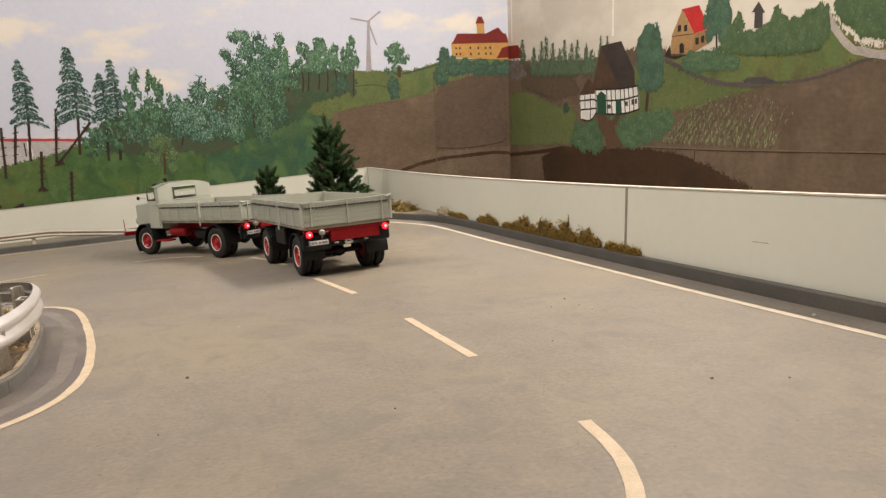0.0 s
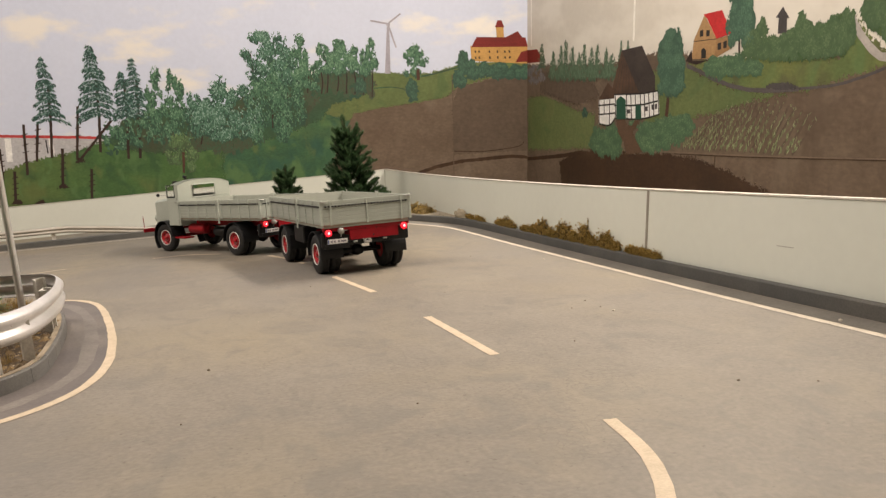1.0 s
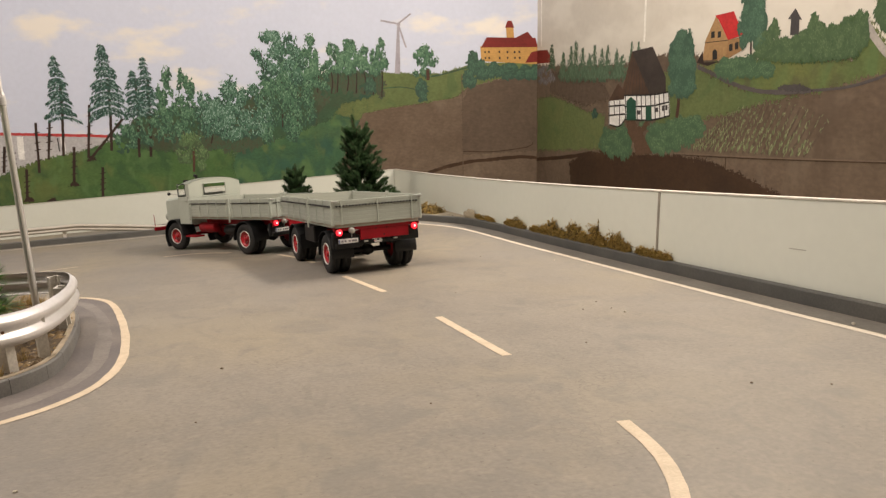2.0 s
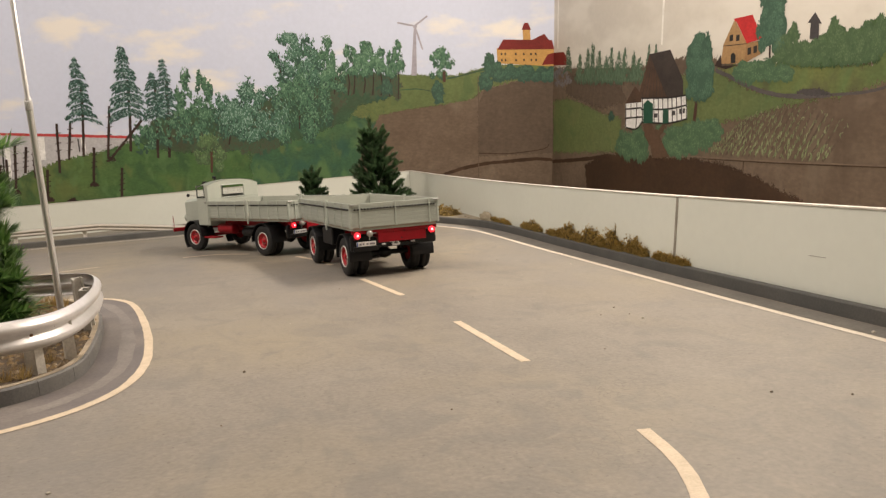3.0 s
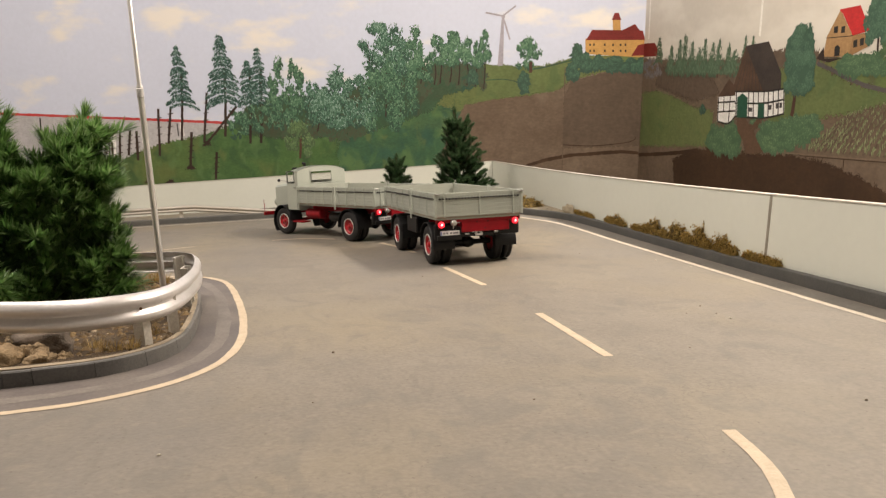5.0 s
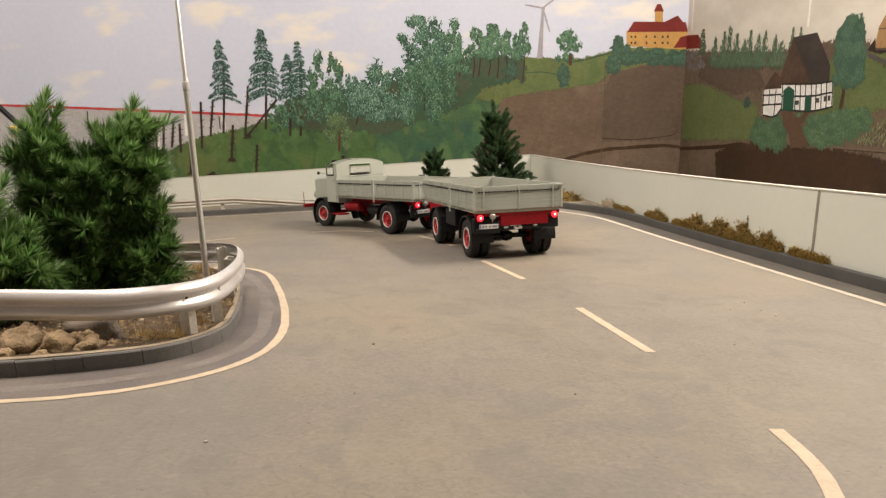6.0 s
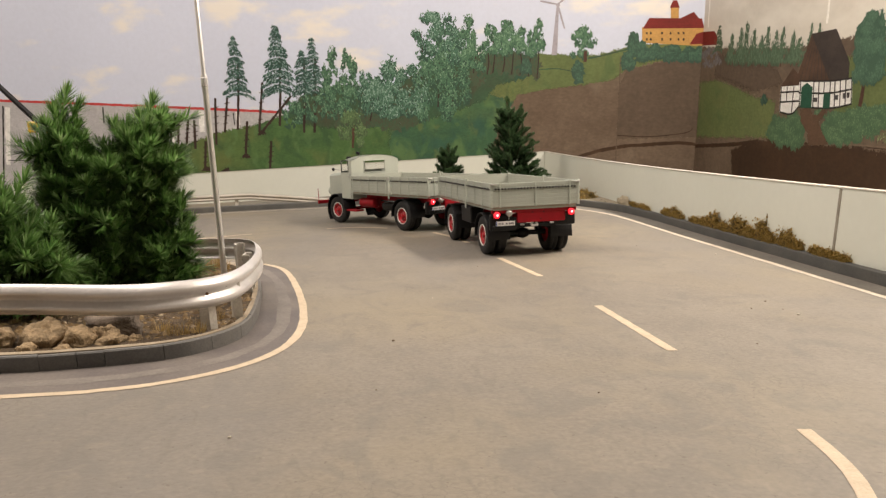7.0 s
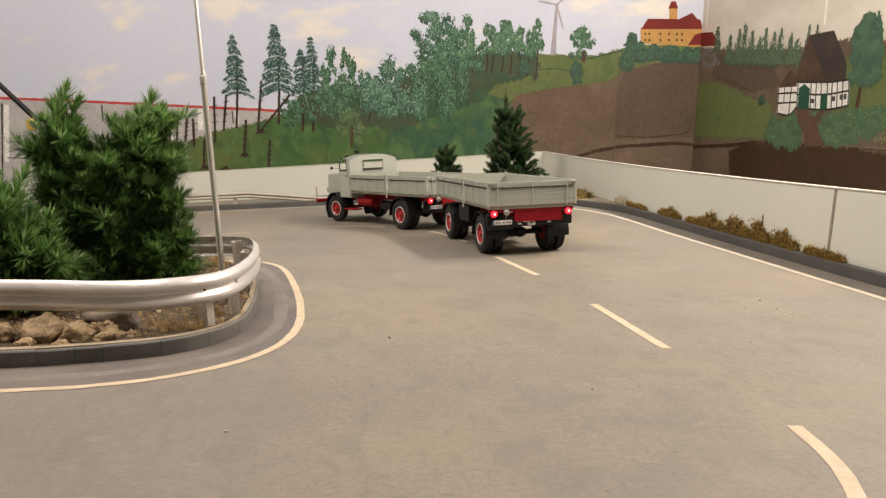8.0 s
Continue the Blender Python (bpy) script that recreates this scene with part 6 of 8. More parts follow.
def chain(root, a, b, out, z):
    """A row of dark beads, the board's chain."""
    bm = bmesh.new()
    k = int((b - a).length / 0.0062)
    for i in range(k):
        p = a.lerp(b, (i + 0.5) / k) + out * 0.0012
        made = bmesh.ops.create_uvsphere(bm, u_segments=6, v_segments=4, radius=0.0020)["verts"]
        for v in made:
            v.co = Vector((p.x + v.co.x, p.y + v.co.y, z + v.co.z * 0.9))
    rod(bm, (*(a + out * 0.0006).xy, z), (*(b + out * 0.0006).xy, z), 0.0006, 5)
    return part("chain", bm, CHAIN, root, "dark bead chain")


def drop_sides(vehicle, long, z0, z1, half=0.086, side_ribs=8, mid=0.55, inner_posts=True):
    """Bed with planked sides, ribs, corner posts, chains and latches."""
    zc = z0 + (z1 - z0) * 0.76
    part("bed_floor", boxed(-half + 0.0037, half - 0.0037, 0.0037, long - 0.0037, z0 - 0.003, z0 + 0.002), BED_WOOD, vehicle, "weathered wooden bed floor")
    part("bed_frame", boxed(-half + 0.004, half - 0.004, 0.004, long - 0.004, z0 - 0.006, z0 - 0.003), GREY_PAINT, vehicle)
    corners = ((-half, 0), (half, 0), (half, long), (-half, long))
    for k, name in enumerate(("tailgate", "side_board", "front_board", "side_board")):
        a, b = corners[k], corners[(k + 1) % 4]
        pieces = [(0, 1)] if k in (0, 2) else [(0, 1 - mid), (1 - mid, 1)] if k == 1 else [(0, mid), (mid, 1)]
        for s0, s1 in pieces:
            p, q = Vector(a).lerp(Vector(b), s0 + (0.012 if s0 else 0.0)), Vector(a).lerp(Vector(b), s1 - (0.012 if s1 < 1 else 0.0))
            root, pa, pb, d, out = plank_board(vehicle, name, p, q, z0, z1, 1)
            ribs = 3 if k in (0, 2) else max(2, int(round(side_ribs * (s1 - s0))))
            for i in range(ribs):
                t = (0.10, 0.505, 0.90)[i] if k in (0, 2) else 0.05 + 0.9 * i / (ribs - 1)
                stake(vehicle, root, pa.lerp(pb, t), d, out, z0 - 0.0005, z1 + 0.0003)
            if k != 2:
                chain(root, pa.lerp(pb, 0.03), pb.lerp(pa, 0.03), out, zc)
                if k == 0:
                    for t in (0.02, 0.98):
                        bmk = rod(bmesh.new(), (*(pa.lerp(pb, t) - d * 0.006 + out * 0.002).xy, z1 - 0.002), (*(pa.lerp(pb, t) + d * 0.006 + out * 0.002).xy, z1 - 0.002), 0.0011, 8)
                        part("bolt", bmk, STEEL, root)
    for s in (-1, 1):
        y = long * (1 - mid)
        for o in (-0.0042, 0.0042):
            part("centre_post", boxed(min(s * half, s * (half - 0.0035)), max(s * half, s * (half - 0.0035)), y + o - 0.0016, y + o + 0.0016, z0 - 0.001, z1 + 0.0035, 0.0004), GREY_PAINT, vehicle)
        latch = part("latch", boxed(min(s * half, s * (half + 0.003)), max(s * half, s * (half + 0.003)), y - 0.0022, y + 0.0022, z0 - 0.013, z0 + 0.010, 0.0008), GREY_PAINT, vehicle, "hanging side latch")
        part("latch_bolt", rod(bmesh.new(), (s * (half + 0.002), y - 0.005, z1 - 0.006), (s * (half + 0.002), y + 0.005, z1 - 0.006), 0.0009, 8), STEEL, latch)
        for y in (0.0015, long - 0.0015):
            part("corner_post", boxed(s * half - 0.0022, s * half + 0.0022, y - 0.0022, y + 0.0022, z0 - 0.001, z1 + 0.0012, 0.0006), GREY_PAINT, vehicle)


def tail_lamp(vehicle, x, y, z, r=0.0058):
    root = part("tail_lamp", lathe([(0.0, -0.0035), (r * 0.7, -0.0032), (r, -0.0015), (r, 0.0035), (0, 0.0035)], 20, "Y"), TAIL, vehicle, "lit red tail lamp", pose(x, y, z), True)
    part("bulb", lathe([(0.0, -0.0046), (r * 0.30, -0.0042), (r * 0.42, -0.0030), (0, -0.0030)], 16, "Y"), TAIL_CORE, root, "", None, True)
    part("lamp_cup", lathe([(r * 1.02, 0.0), (r * 1.12, 0.0), (r * 1.12, 0.005), (r * 1.02, 0.005)], 20, "Y", True), RED_PAINT, root)


def number_plate(vehicle, x, y, z):
    root = part("number_plate", boxed(x - 0.0185, x + 0.0185, y - 0.0012, y, z - 0.0042, z + 0.0042, 0.0004), PLATE, vehicle, "white number plate with dark bars")
    part("plate_band", boxed(x - 0.0182, x - 0.0162, y - 0.0016, y - 0.0012, z - 0.0038, z + 0.0038), PLATE_BLUE, root)
    for i, (a, b) in enumerate(((-0.0135, -0.0095), (-0.0075, -0.0040), (0.0000, 0.0040), (0.0060, 0.0160))):
        part("plate_bar", boxed(x + a, x + b, y - 0.0016, y - 0.0012, z - 0.0017, z + 0.0017), PLATE_INK, root)


def rear_end(vehicle, z0, truck=False):
    """Red cross plate, lamps, number plate and black mud flaps at the rear."""
    plate = part("rear_crossmember", boxed(-0.034, 0.062 if not truck else 0.056, 0.006, 0.012, z0 - 0.031, z0 - 0.004, 0.001), RED_PAINT, vehicle)
    part("rear_beam", boxed(-0.084, 0.084, 0.005, 0.011, z0 - 0.012, z0 - 0.005, 0.0008), RED_PAINT, vehicle)
    for x in (-0.004, 0.018):
        part("plate_hole", rod(bmesh.new(), (x, 0.0052, z0 - 0.011), (x, 0.0062, z0 - 0.011), 0.0022, 12), BLACK, plate)
    part("plate_eye", rod(bmesh.new(), (0.012, 0.0052, z0 - 0.025), (0.012, 0.0062, z0 - 0.025), 0.0014, 12), BLACK, plate)
    for s in (-1, 1):
        tail_lamp(vehicle, -0.076 if s < 0 else 0.071, 0.0, z0 - 0.014)
        part("lamp_bracket", boxed(s * 0.076 - 0.004, s * 0.076 + 0.004, 0.004, 0.010, z0 - 0.022, z0 - 0.006, 0.0006), RED_PAINT, vehicle)
    root = part("grey_lamp", lathe([(0.0, -0.006), (0.0045, -0.0055), (0.0058, -0.003), (0.0058, 0.003), (0.0, 0.005)], 20, "Y"), LENS, vehicle, "round grey unlit lamp", pose(-0.052, 0.001, z0 - 0.012), True)
    part("lamp_stalk", rod(bmesh.new(), (0, 0, -0.004), (0, 0.002, -0.011), 0.0008, 6), STEEL, root)
    part("lamp_arm", rod(bmesh.new(), (0.004, 0, 0), (0.013, 0.003, 0), 0.0010, 6), STEEL, root)
    number_plate(vehicle, -0.060, 0.0, z0 - 0.030)
    part("rear_bumper", boxed(-0.082, -0.036, 0.006, 0.010, z0 - 0.044, z0 - 0.035, 0.0008), BLACK, vehicle)
    part("tow_bar", boxed(-0.036, 0.045, 0.010, 0.016, z0 - 0.040, z0 - 0.033, 0.0008), BLACK, vehicle)
    for s in (-1, 1):
        part("mud_flap", boxed(s * 0.063 - 0.0225, s * 0.063 + 0.0225, 0.013, 0.0215, z0 - 0.044 if s < 0 else z0 - 0.040, z0 - 0.014, 0.0035, 3), BLACK, vehicle)


def seat_on_road(x, y, heading, ahead):
    """The pose of a vehicle whose rear stands at x, y and whose wheels follow the road's slope."""
    mx, my = x - math.sin(heading) * ahead, y + math.cos(heading) * ahead
    e = 0.05
    n = Vector((-(gz(mx + e, my) - gz(mx - e, my)) / (2 * e), -(gz(mx, my + e) - gz(mx, my - e)) / (2 * e), 1)).normalized()
    f = Vector((-math.sin(heading), math.cos(heading), 0))
    f = (f - n * f.dot(n)).normalized()
    r = f.cross(n)
    o = Vector((mx, my, gz(mx, my))) - f * ahead + n * 0.0006
    m = Matrix((r, f, n)).transposed().to_4x4()
    m.translation = o
    return m


# ---- the two-axle drawbar trailer
LONG, Z0, Z1 = 0.390, 0.0955, 0.1395
trailer = thing("trailer", None, None, "grey drop-side model trailer with red chassis, lit tail lamps", "trailer", m=seat_on_road(0.273, 1.291, 0.153, 0.195))
drop_sides(trailer, LONG, Z0, Z1, mid=0.58, side_ribs=9)
rear_end(trailer, Z0)
RA, FA = 0.071, 0.306
for s in (-1, 1):
    part("chassis_rail", boxed(s * 0.030 - 0.003, s * 0.030 + 0.003, 0.010, 0.36, Z0 - 0.022, Z0 - 0.006, 0.0006), RED_PAINT, trailer)
    part("leaf_spring", boxed(s * 0.040 - 0.0035, s * 0.040 + 0.0035, RA - 0.035, RA + 0.035, 0.049, 0.054, 0.001), BLACK, trailer)
    part("leaf_spring", boxed(s * 0.040 - 0.0035, s * 0.040 + 0.0035, FA - 0.035, FA + 0.035, 0.049, 0.054, 0.001), BLACK, trailer)
    for y in (RA, FA):
        wheel(trailer, s * 0.0735, y, True)
        wheel(trailer, s * 0.0525, y, False)
        fender(trailer, s * 0.0845, s * 0.0415, y, 0.0425, -8, 188 if y == RA else 172)
    part("wheel_flap", boxed(s * 0.060 - 0.021, s * 0.060 + 0.021, FA - 0.0436, FA - 0.0422, 0.030, 0.062, 0.0004), BLACK, trailer)
for y in (0.03, 0.12, 0.20, 0.25, 0.33):
    part("cross_member", boxed(-0.030, 0.030, y - 0.003, y + 0.003, Z0 - 0.020, Z0 - 0.008, 0.0006), RED_PAINT, trailer)
for y in (RA, FA):
    part("axle", rod(bmesh.new(), (-0.068, y, R_WHEEL), (0.068, y, R_WHEEL), 0.0050, 12), BLACK, trailer)
    part("axle_housing", lathe([(0.0, -0.014), (0.008, -0.010), (0.011, 0.0), (0.008, 0.010), (0.0, 0.014)], 16), BLACK, trailer, "", pose(0, y, R_WHEEL), True)
part("turntable", lathe([(0.0, 0.0), (0.030, 0.0), (0.030, 0.006), (0.0, 0.006)], 28, "Z"), BLACK, trailer, "", pose(0, FA, Z0 - 0.030))
part("turntable_frame", boxed(-0.034, 0.034, FA - 0.030, FA + 0.030, 0.054, Z0 - 0.030, 0.001), RED_PAINT, trailer)
part("tool_box", boxed(-0.080, -0.052, 0.155, 0.225, 0.052, 0.085, 0.002), BLACK, trailer, "black side box under the bed")
part("tool_box", boxed(0.052, 0.080, 0.155, 0.225, 0.052, 0.085, 0.002), BLACK, trailer, "black side box under the bed")
bm = bmesh.new()
for p, q in (((0.0, 0.010, Z0 - 0.026), (-0.006, 0.010, Z0 - 0.037)), ((-0.006, 0.010, Z0 - 0.037), (0.008, 0.010, Z0 - 0.037)), ((0.008, 0.010, Z0 - 0.037), (0.0, 0.010, Z0 - 0.026))):
    rod(bm, p, q, 0.0022, 6)
part("marker_triangle", bm, PLATE, trailer, "small white triangle marker")
part("hose_coupling", boxed(-0.028, -0.020, 0.004, 0.008, Z0 - 0.036, Z0 - 0.033, 0.0008), STEEL, trailer)
part("hose_coupling", boxed(0.030, 0.038, 0.004, 0.008, Z0 - 0.035, Z0 - 0.032, 0.0008), STEEL, trailer)

# ---- the bonneted truck
TRUCK_M = seat_on_road(0.179, 1.733, 0.567, 0.22)
truck = thing("truck", None, None, "grey bonneted model truck with drop-side bed and red chassis", "truck", m=TRUCK_M)
BED, T0, T1, REAR_AXLE, FRONT_AXLE = 0.353, 0.0915, 0.1355, 0.122, 0.448
drop_sides(truck, BED, T0, T1, mid=0.52, side_ribs=10)
rear_end(truck, T0, True)
for s in (-1, 1):
    part("chassis_rail", boxed(s * 0.030 - 0.003, s * 0.030 + 0.003, 0.010, 0.535, T0 - 0.024, T0 - 0.006, 0.0006), RED_PAINT, truck)
    wheel(truck, s * 0.0735, REAR_AXLE, True)
    wheel(truck, s * 0.0525, REAR_AXLE, False)
    fender(truck, s * 0.0845, s * 0.0415, REAR_AXLE, 0.0425, -5, 185)
    wheel(truck, s * 0.0690, FRONT_AXLE, True, 8, True)
    fender(truck, s * 0.0830, s * 0.0440, FRONT_AXLE, 0.0455, -40, 176, 0.02)
    part("running_board", boxed(s * 0.062 - 0.014, s * 0.062 + 0.014, 0.352, 0.402, 0.036, 0.040, 0.0008), RED_PAINT, truck)
    part("leaf_spring", boxed(s * 0.036 - 0.0035, s * 0.036 + 0.0035, REAR_AXLE - 0.04, REAR_AXLE + 0.04, 0.048, 0.054, 0.001), BLACK, truck)
part("axle", rod(bmesh.new(), (-0.068, REAR_AXLE, R_WHEEL), (0.068, REAR_AXLE, R_WHEEL), 0.0050, 12), RED_PAINT, truck)
part("axle_housing", lathe([(0.0, -0.016), (0.010, -0.011), (0.014, 0.0), (0.010, 0.011), (0.0, 0.016)], 16), BLACK, truck, "", pose(0, REAR_AXLE, R_WHEEL), True)
part("axle", rod(bmesh.new(), (-0.062, FRONT_AXLE, R_WHEEL), (0.062, FRONT_AXLE, R_WHEEL), 0.0045, 12), RED_PAINT, truck)
part("drive_shaft", rod(bmesh.new(), (0, REAR_AXLE, R_WHEEL + 0.004), (0, 0.36, 0.058), 0.0035, 10), RED_PAINT, truck)
part("fuel_tank", lathe([(0.0, -0.034), (0.011, -0.034), (0.0128, -0.032), (0.0128, 0.032), (0.011, 0.034), (0.0, 0.034)], 22, "Y"), RED_PAINT, truck, "red cylindrical tank under the bed", pose(-0.060, 0.305, 0.062), True)
part("air_tank", lathe([(0.0, -0.026), (0.010, -0.026), (0.0115, -0.023), (0.0115, 0.023), (0.010, 0.026), (0.0, 0.026)], 20, "Y"), BLACK, truck, "", pose(-0.052, 0.215, 0.055), True)
part("spare_wheel_tray", boxed(-0.03, 0.05, 0.20, 0.29, 0.046, 0.060, 0.003), BLACK, truck)
part("cross_member", boxed(-0.030, 0.030, 0.19, 0.20, T0 - 0.022, T0 - 0.008, 0.0006), RED_PAINT, truck)
part("tow_jaw", boxed(-0.007, 0.007, -0.010, 0.010, T0 - 0.033, T0 - 0.022, 0.0015), BLACK, truck)


def loft(rings, close=True):
    """A skin through rings of equally many points."""
    bm = bmesh.new()
    vs = [[bm.verts.new(p) for p in r] for r in rings]
    k = len(rings[0])
    for a, b in zip(vs, vs[1:]):
        for i in range(k):
            bm.faces.new((a[i], a[(i + 1) % k], b[(i + 1) % k], b[i]))
    if close:
        bm.faces.new(vs[0])
        bm.faces.new(vs[-1])
    return bm


CAB0, CAB1, CABW, ROOF = 0.360, 0.418, 0.078, 0.190


def roof_z(x, y):
    return ROOF - 0.010 * (x / CABW) ** 2 - 0.030 * max(0.0, (y - CAB0) / (CAB1 - CAB0) - 0.55) ** 2 - 0.004 * (abs(x) / CABW) ** 6


# rear wall of the cab with its window opening, built from panels round the hole
cab = part("cab", boxed(-CABW, CABW, CAB0, CAB0 + 0.003, 0.071, 0.1415, 0.0006), GREY_PAINT, truck)


def top_panel(x0, x1, y0, y1, z0):
    k = 14
    bm = bmesh.new()
    cols = []
    for i in range(k + 1):
        x = x0 + (x1 - x0) * i / k
        cols.append([bm.verts.new((x, y, z)) for y, z in ((y0, z0), (y1, z0), (y1, roof_z(x, y1) - 0.001), (y0, roof_z(x, y0) - 0.001))])
    for a, b in zip(cols, cols[1:]):
        for i in range(4):
            bm.faces.new((a[i], a[(i + 1) % 4], b[(i + 1) % 4], b[i]))
    bm.faces.new(cols[0])
    bm.faces.new(cols[-1])
    return bm


WIN = (-0.037, 0.033, 0.1415, 0.1745)
part("rear_wall_left", top_panel(-CABW, WIN[0], CAB0, CAB0 + 0.003, 0.1417), GREY_PAINT, cab)
part("rear_wall_right", top_panel(WIN[1], CABW, CAB0, CAB0 + 0.003, 0.1417), GREY_PAINT, cab)
part("rear_wall_top", top_panel(WIN[0], WIN[1], CAB0, CAB0 + 0.003, WIN[3]), GREY_PAINT, cab)
bm = bmesh.new()
for a, b in (((WIN[0], WIN[2]), (WIN[1], WIN[2])), ((WIN[1], WIN[2]), (WIN[1], WIN[3])), ((WIN[1], WIN[3]), (WIN[0], WIN[3])), ((WIN[0], WIN[3]), (WIN[0], WIN[2]))):
    rod(bm, (a[0], CAB0 - 0.0004, a[1] + 0.0003), (b[0], CAB0 - 0.0004, b[1] + 0.0003), 0.0012, 8)
part("rear_window_frame", bm, GREY_PAINT, cab)
pane = part("rear_window", boxed(WIN[0] + 0.001, WIN[1] - 0.001, CAB0 + 0.0012, CAB0 + 0.0018, WIN[2] + 0.0005, WIN[3] - 0.0005), GLASS, cab, "clear rear window pane")
pane.visible_shadow = False
# roof
bm = bmesh.new()
grid = []
for i in range(17):
    x = -CABW - 0.001 + (2 * CABW + 0.002) * i / 16
    grid.append([bm.verts.new((x, y, roof_z(x, y))) for y in (CAB0 - 0.001, CAB0 + 0.02, CAB0 + 0.035, CAB0 + 0.05, CAB1 + 0.004)])
for a, b in zip(grid, grid[1:]):
    for i in range(4):
        bm.faces.new((a[i], a[i + 1], b[i + 1], b[i]))
bmesh.ops.solidify(bm, geom=bm.faces[:], thickness=0.002)
part("cab_roof", bm, GREY_PAINT, cab, "", None, True)
for s in (-1, 1):
    side = part("cab_door", boxed(min(s * CABW, s * (CABW - 0.003)), max(s * CABW, s * (CABW - 0.003)), CAB0 + 0.0032, CAB1, 0.071, 0.145, 0.0008), GREY_PAINT, cab)
    part("door_handle", rod(bmesh.new(), (s * (CABW + 0.0015), CAB0 + 0.010, 0.133), (s * (CABW + 0.0015), CAB0 + 0.020, 0.133), 0.0009, 8), STEEL, side)
    part("door_gap", boxed(min(s * CABW, s * (CABW + 0.0003)), max(s * CABW, s * (CABW + 0.0003)), CAB0 + 0.0075, CAB0 + 0.0083, 0.073, 0.144), BLACK, side)
    part("rear_pillar", boxed(min(s * CABW, s * (CABW - 0.003)), max(s * CABW, s * (CABW - 0.003)), CAB0 + 0.0032, CAB0 + 0.017, 0.145, 0.178, 0.0006), GREY_PAINT, cab)
    part("front_pillar", boxed(min(s * CABW, s * (CABW - 0.003)), max(s * CABW, s * (CABW - 0.003)), CAB1 - 0.004, CAB1, 0.145, 0.177, 0.0006), GREY_PAINT, cab)
    part("window_rubber", boxed(min(s * (CABW - 0.001), s * (CABW - 0.0022)), max(s * (CABW - 0.001), s * (CABW - 0.0022)), CAB0 + 0.017, CAB0 + 0.020, 0.145, 0.178), BLACK, cab)
    p = part("side_window", boxed(min(s * (CABW - 0.001), s * (CABW - 0.0016)), max(s * (CABW - 0.001), s * (CABW - 0.0016)), CAB0 + 0.020, CAB1 - 0.004, 0.1452, 0.177), GLASS, cab, "clear side window pane")
    p.visible_shadow = False
for s in (-1, 1):
    x0, x1 = sorted((s * (CABW - 0.0006), s * (CABW + 0.0006)))
    rubber = boxed(x0, x1, CAB0 + 0.0165, CAB0 + 0.0190, 0.1440, 0.1775, 0.0003)
    box(rubber, x0, x1, CAB1 - 0.0050, CAB1 - 0.0026, 0.1440, 0.1770, 0.0003)
    box(rubber, x0, x1, CAB0 + 0.0190, CAB1 - 0.0050, 0.1440, 0.1464, 0.0003)
    box(rubber, x0, x1, CAB0 + 0.0190, CAB1 - 0.0050, 0.1752, 0.1772, 0.0003)
    part("door_window_rubber", rubber, BLACK, cab, "black rubber round the door window")
part("windscreen_frame", boxed(-CABW + 0.003, CABW - 0.003, CAB1 - 0.003, CAB1, 0.085, 0.148, 0.0006), GREY_PAINT, cab)
part("windscreen_post", boxed(-0.002, 0.002, CAB1 - 0.003, CAB1, 0.148, 0.177), GREY_PAINT, cab)
p = part("windscreen", boxed(-CABW + 0.003, CABW - 0.003, CAB1 - 0.002, CAB1 - 0.0014, 0.148, 0.1765), GLASS, cab, "clear windscreen pane")
p.visible_shadow = False
part("seat_bench", boxed(-0.065, 0.065, CAB0 + 0.006, CAB0 + 0.014, 0.100, 0.1405, 0.003), material("seat_brown", (0.11, 0.045, 0.035), 0.6), cab, "dark red-brown seat back")
wheel_bm = bmesh.new()
for i in range(18):
    a, b = i * math.tau / 18, (i + 1) * math.tau / 18
    rod(wheel_bm, (-0.032 + 0.013 * math.cos(a), CAB1 - 0.018, 0.146 + 0.010 * math.sin(a)), (-0.032 + 0.013 * math.cos(b), CAB1 - 0.018, 0.146 + 0.010 * math.sin(b)), 0.0011, 6)
part("steering_wheel", wheel_bm, BLACK, cab)
# bonnet, grille, headlamps
def hood_ring(y, w, top, low=0.064):
    pts = []
    for i in range(13):
        t = i / 12
        x = -w + 2 * w * t
        pts.append((x, y, top - 0.003 * abs(2 * t - 1) ** 2 - 0.006 * abs(2 * t - 1) ** 9))
    return [(-w, y, low)] + pts + [(w, y, low)]


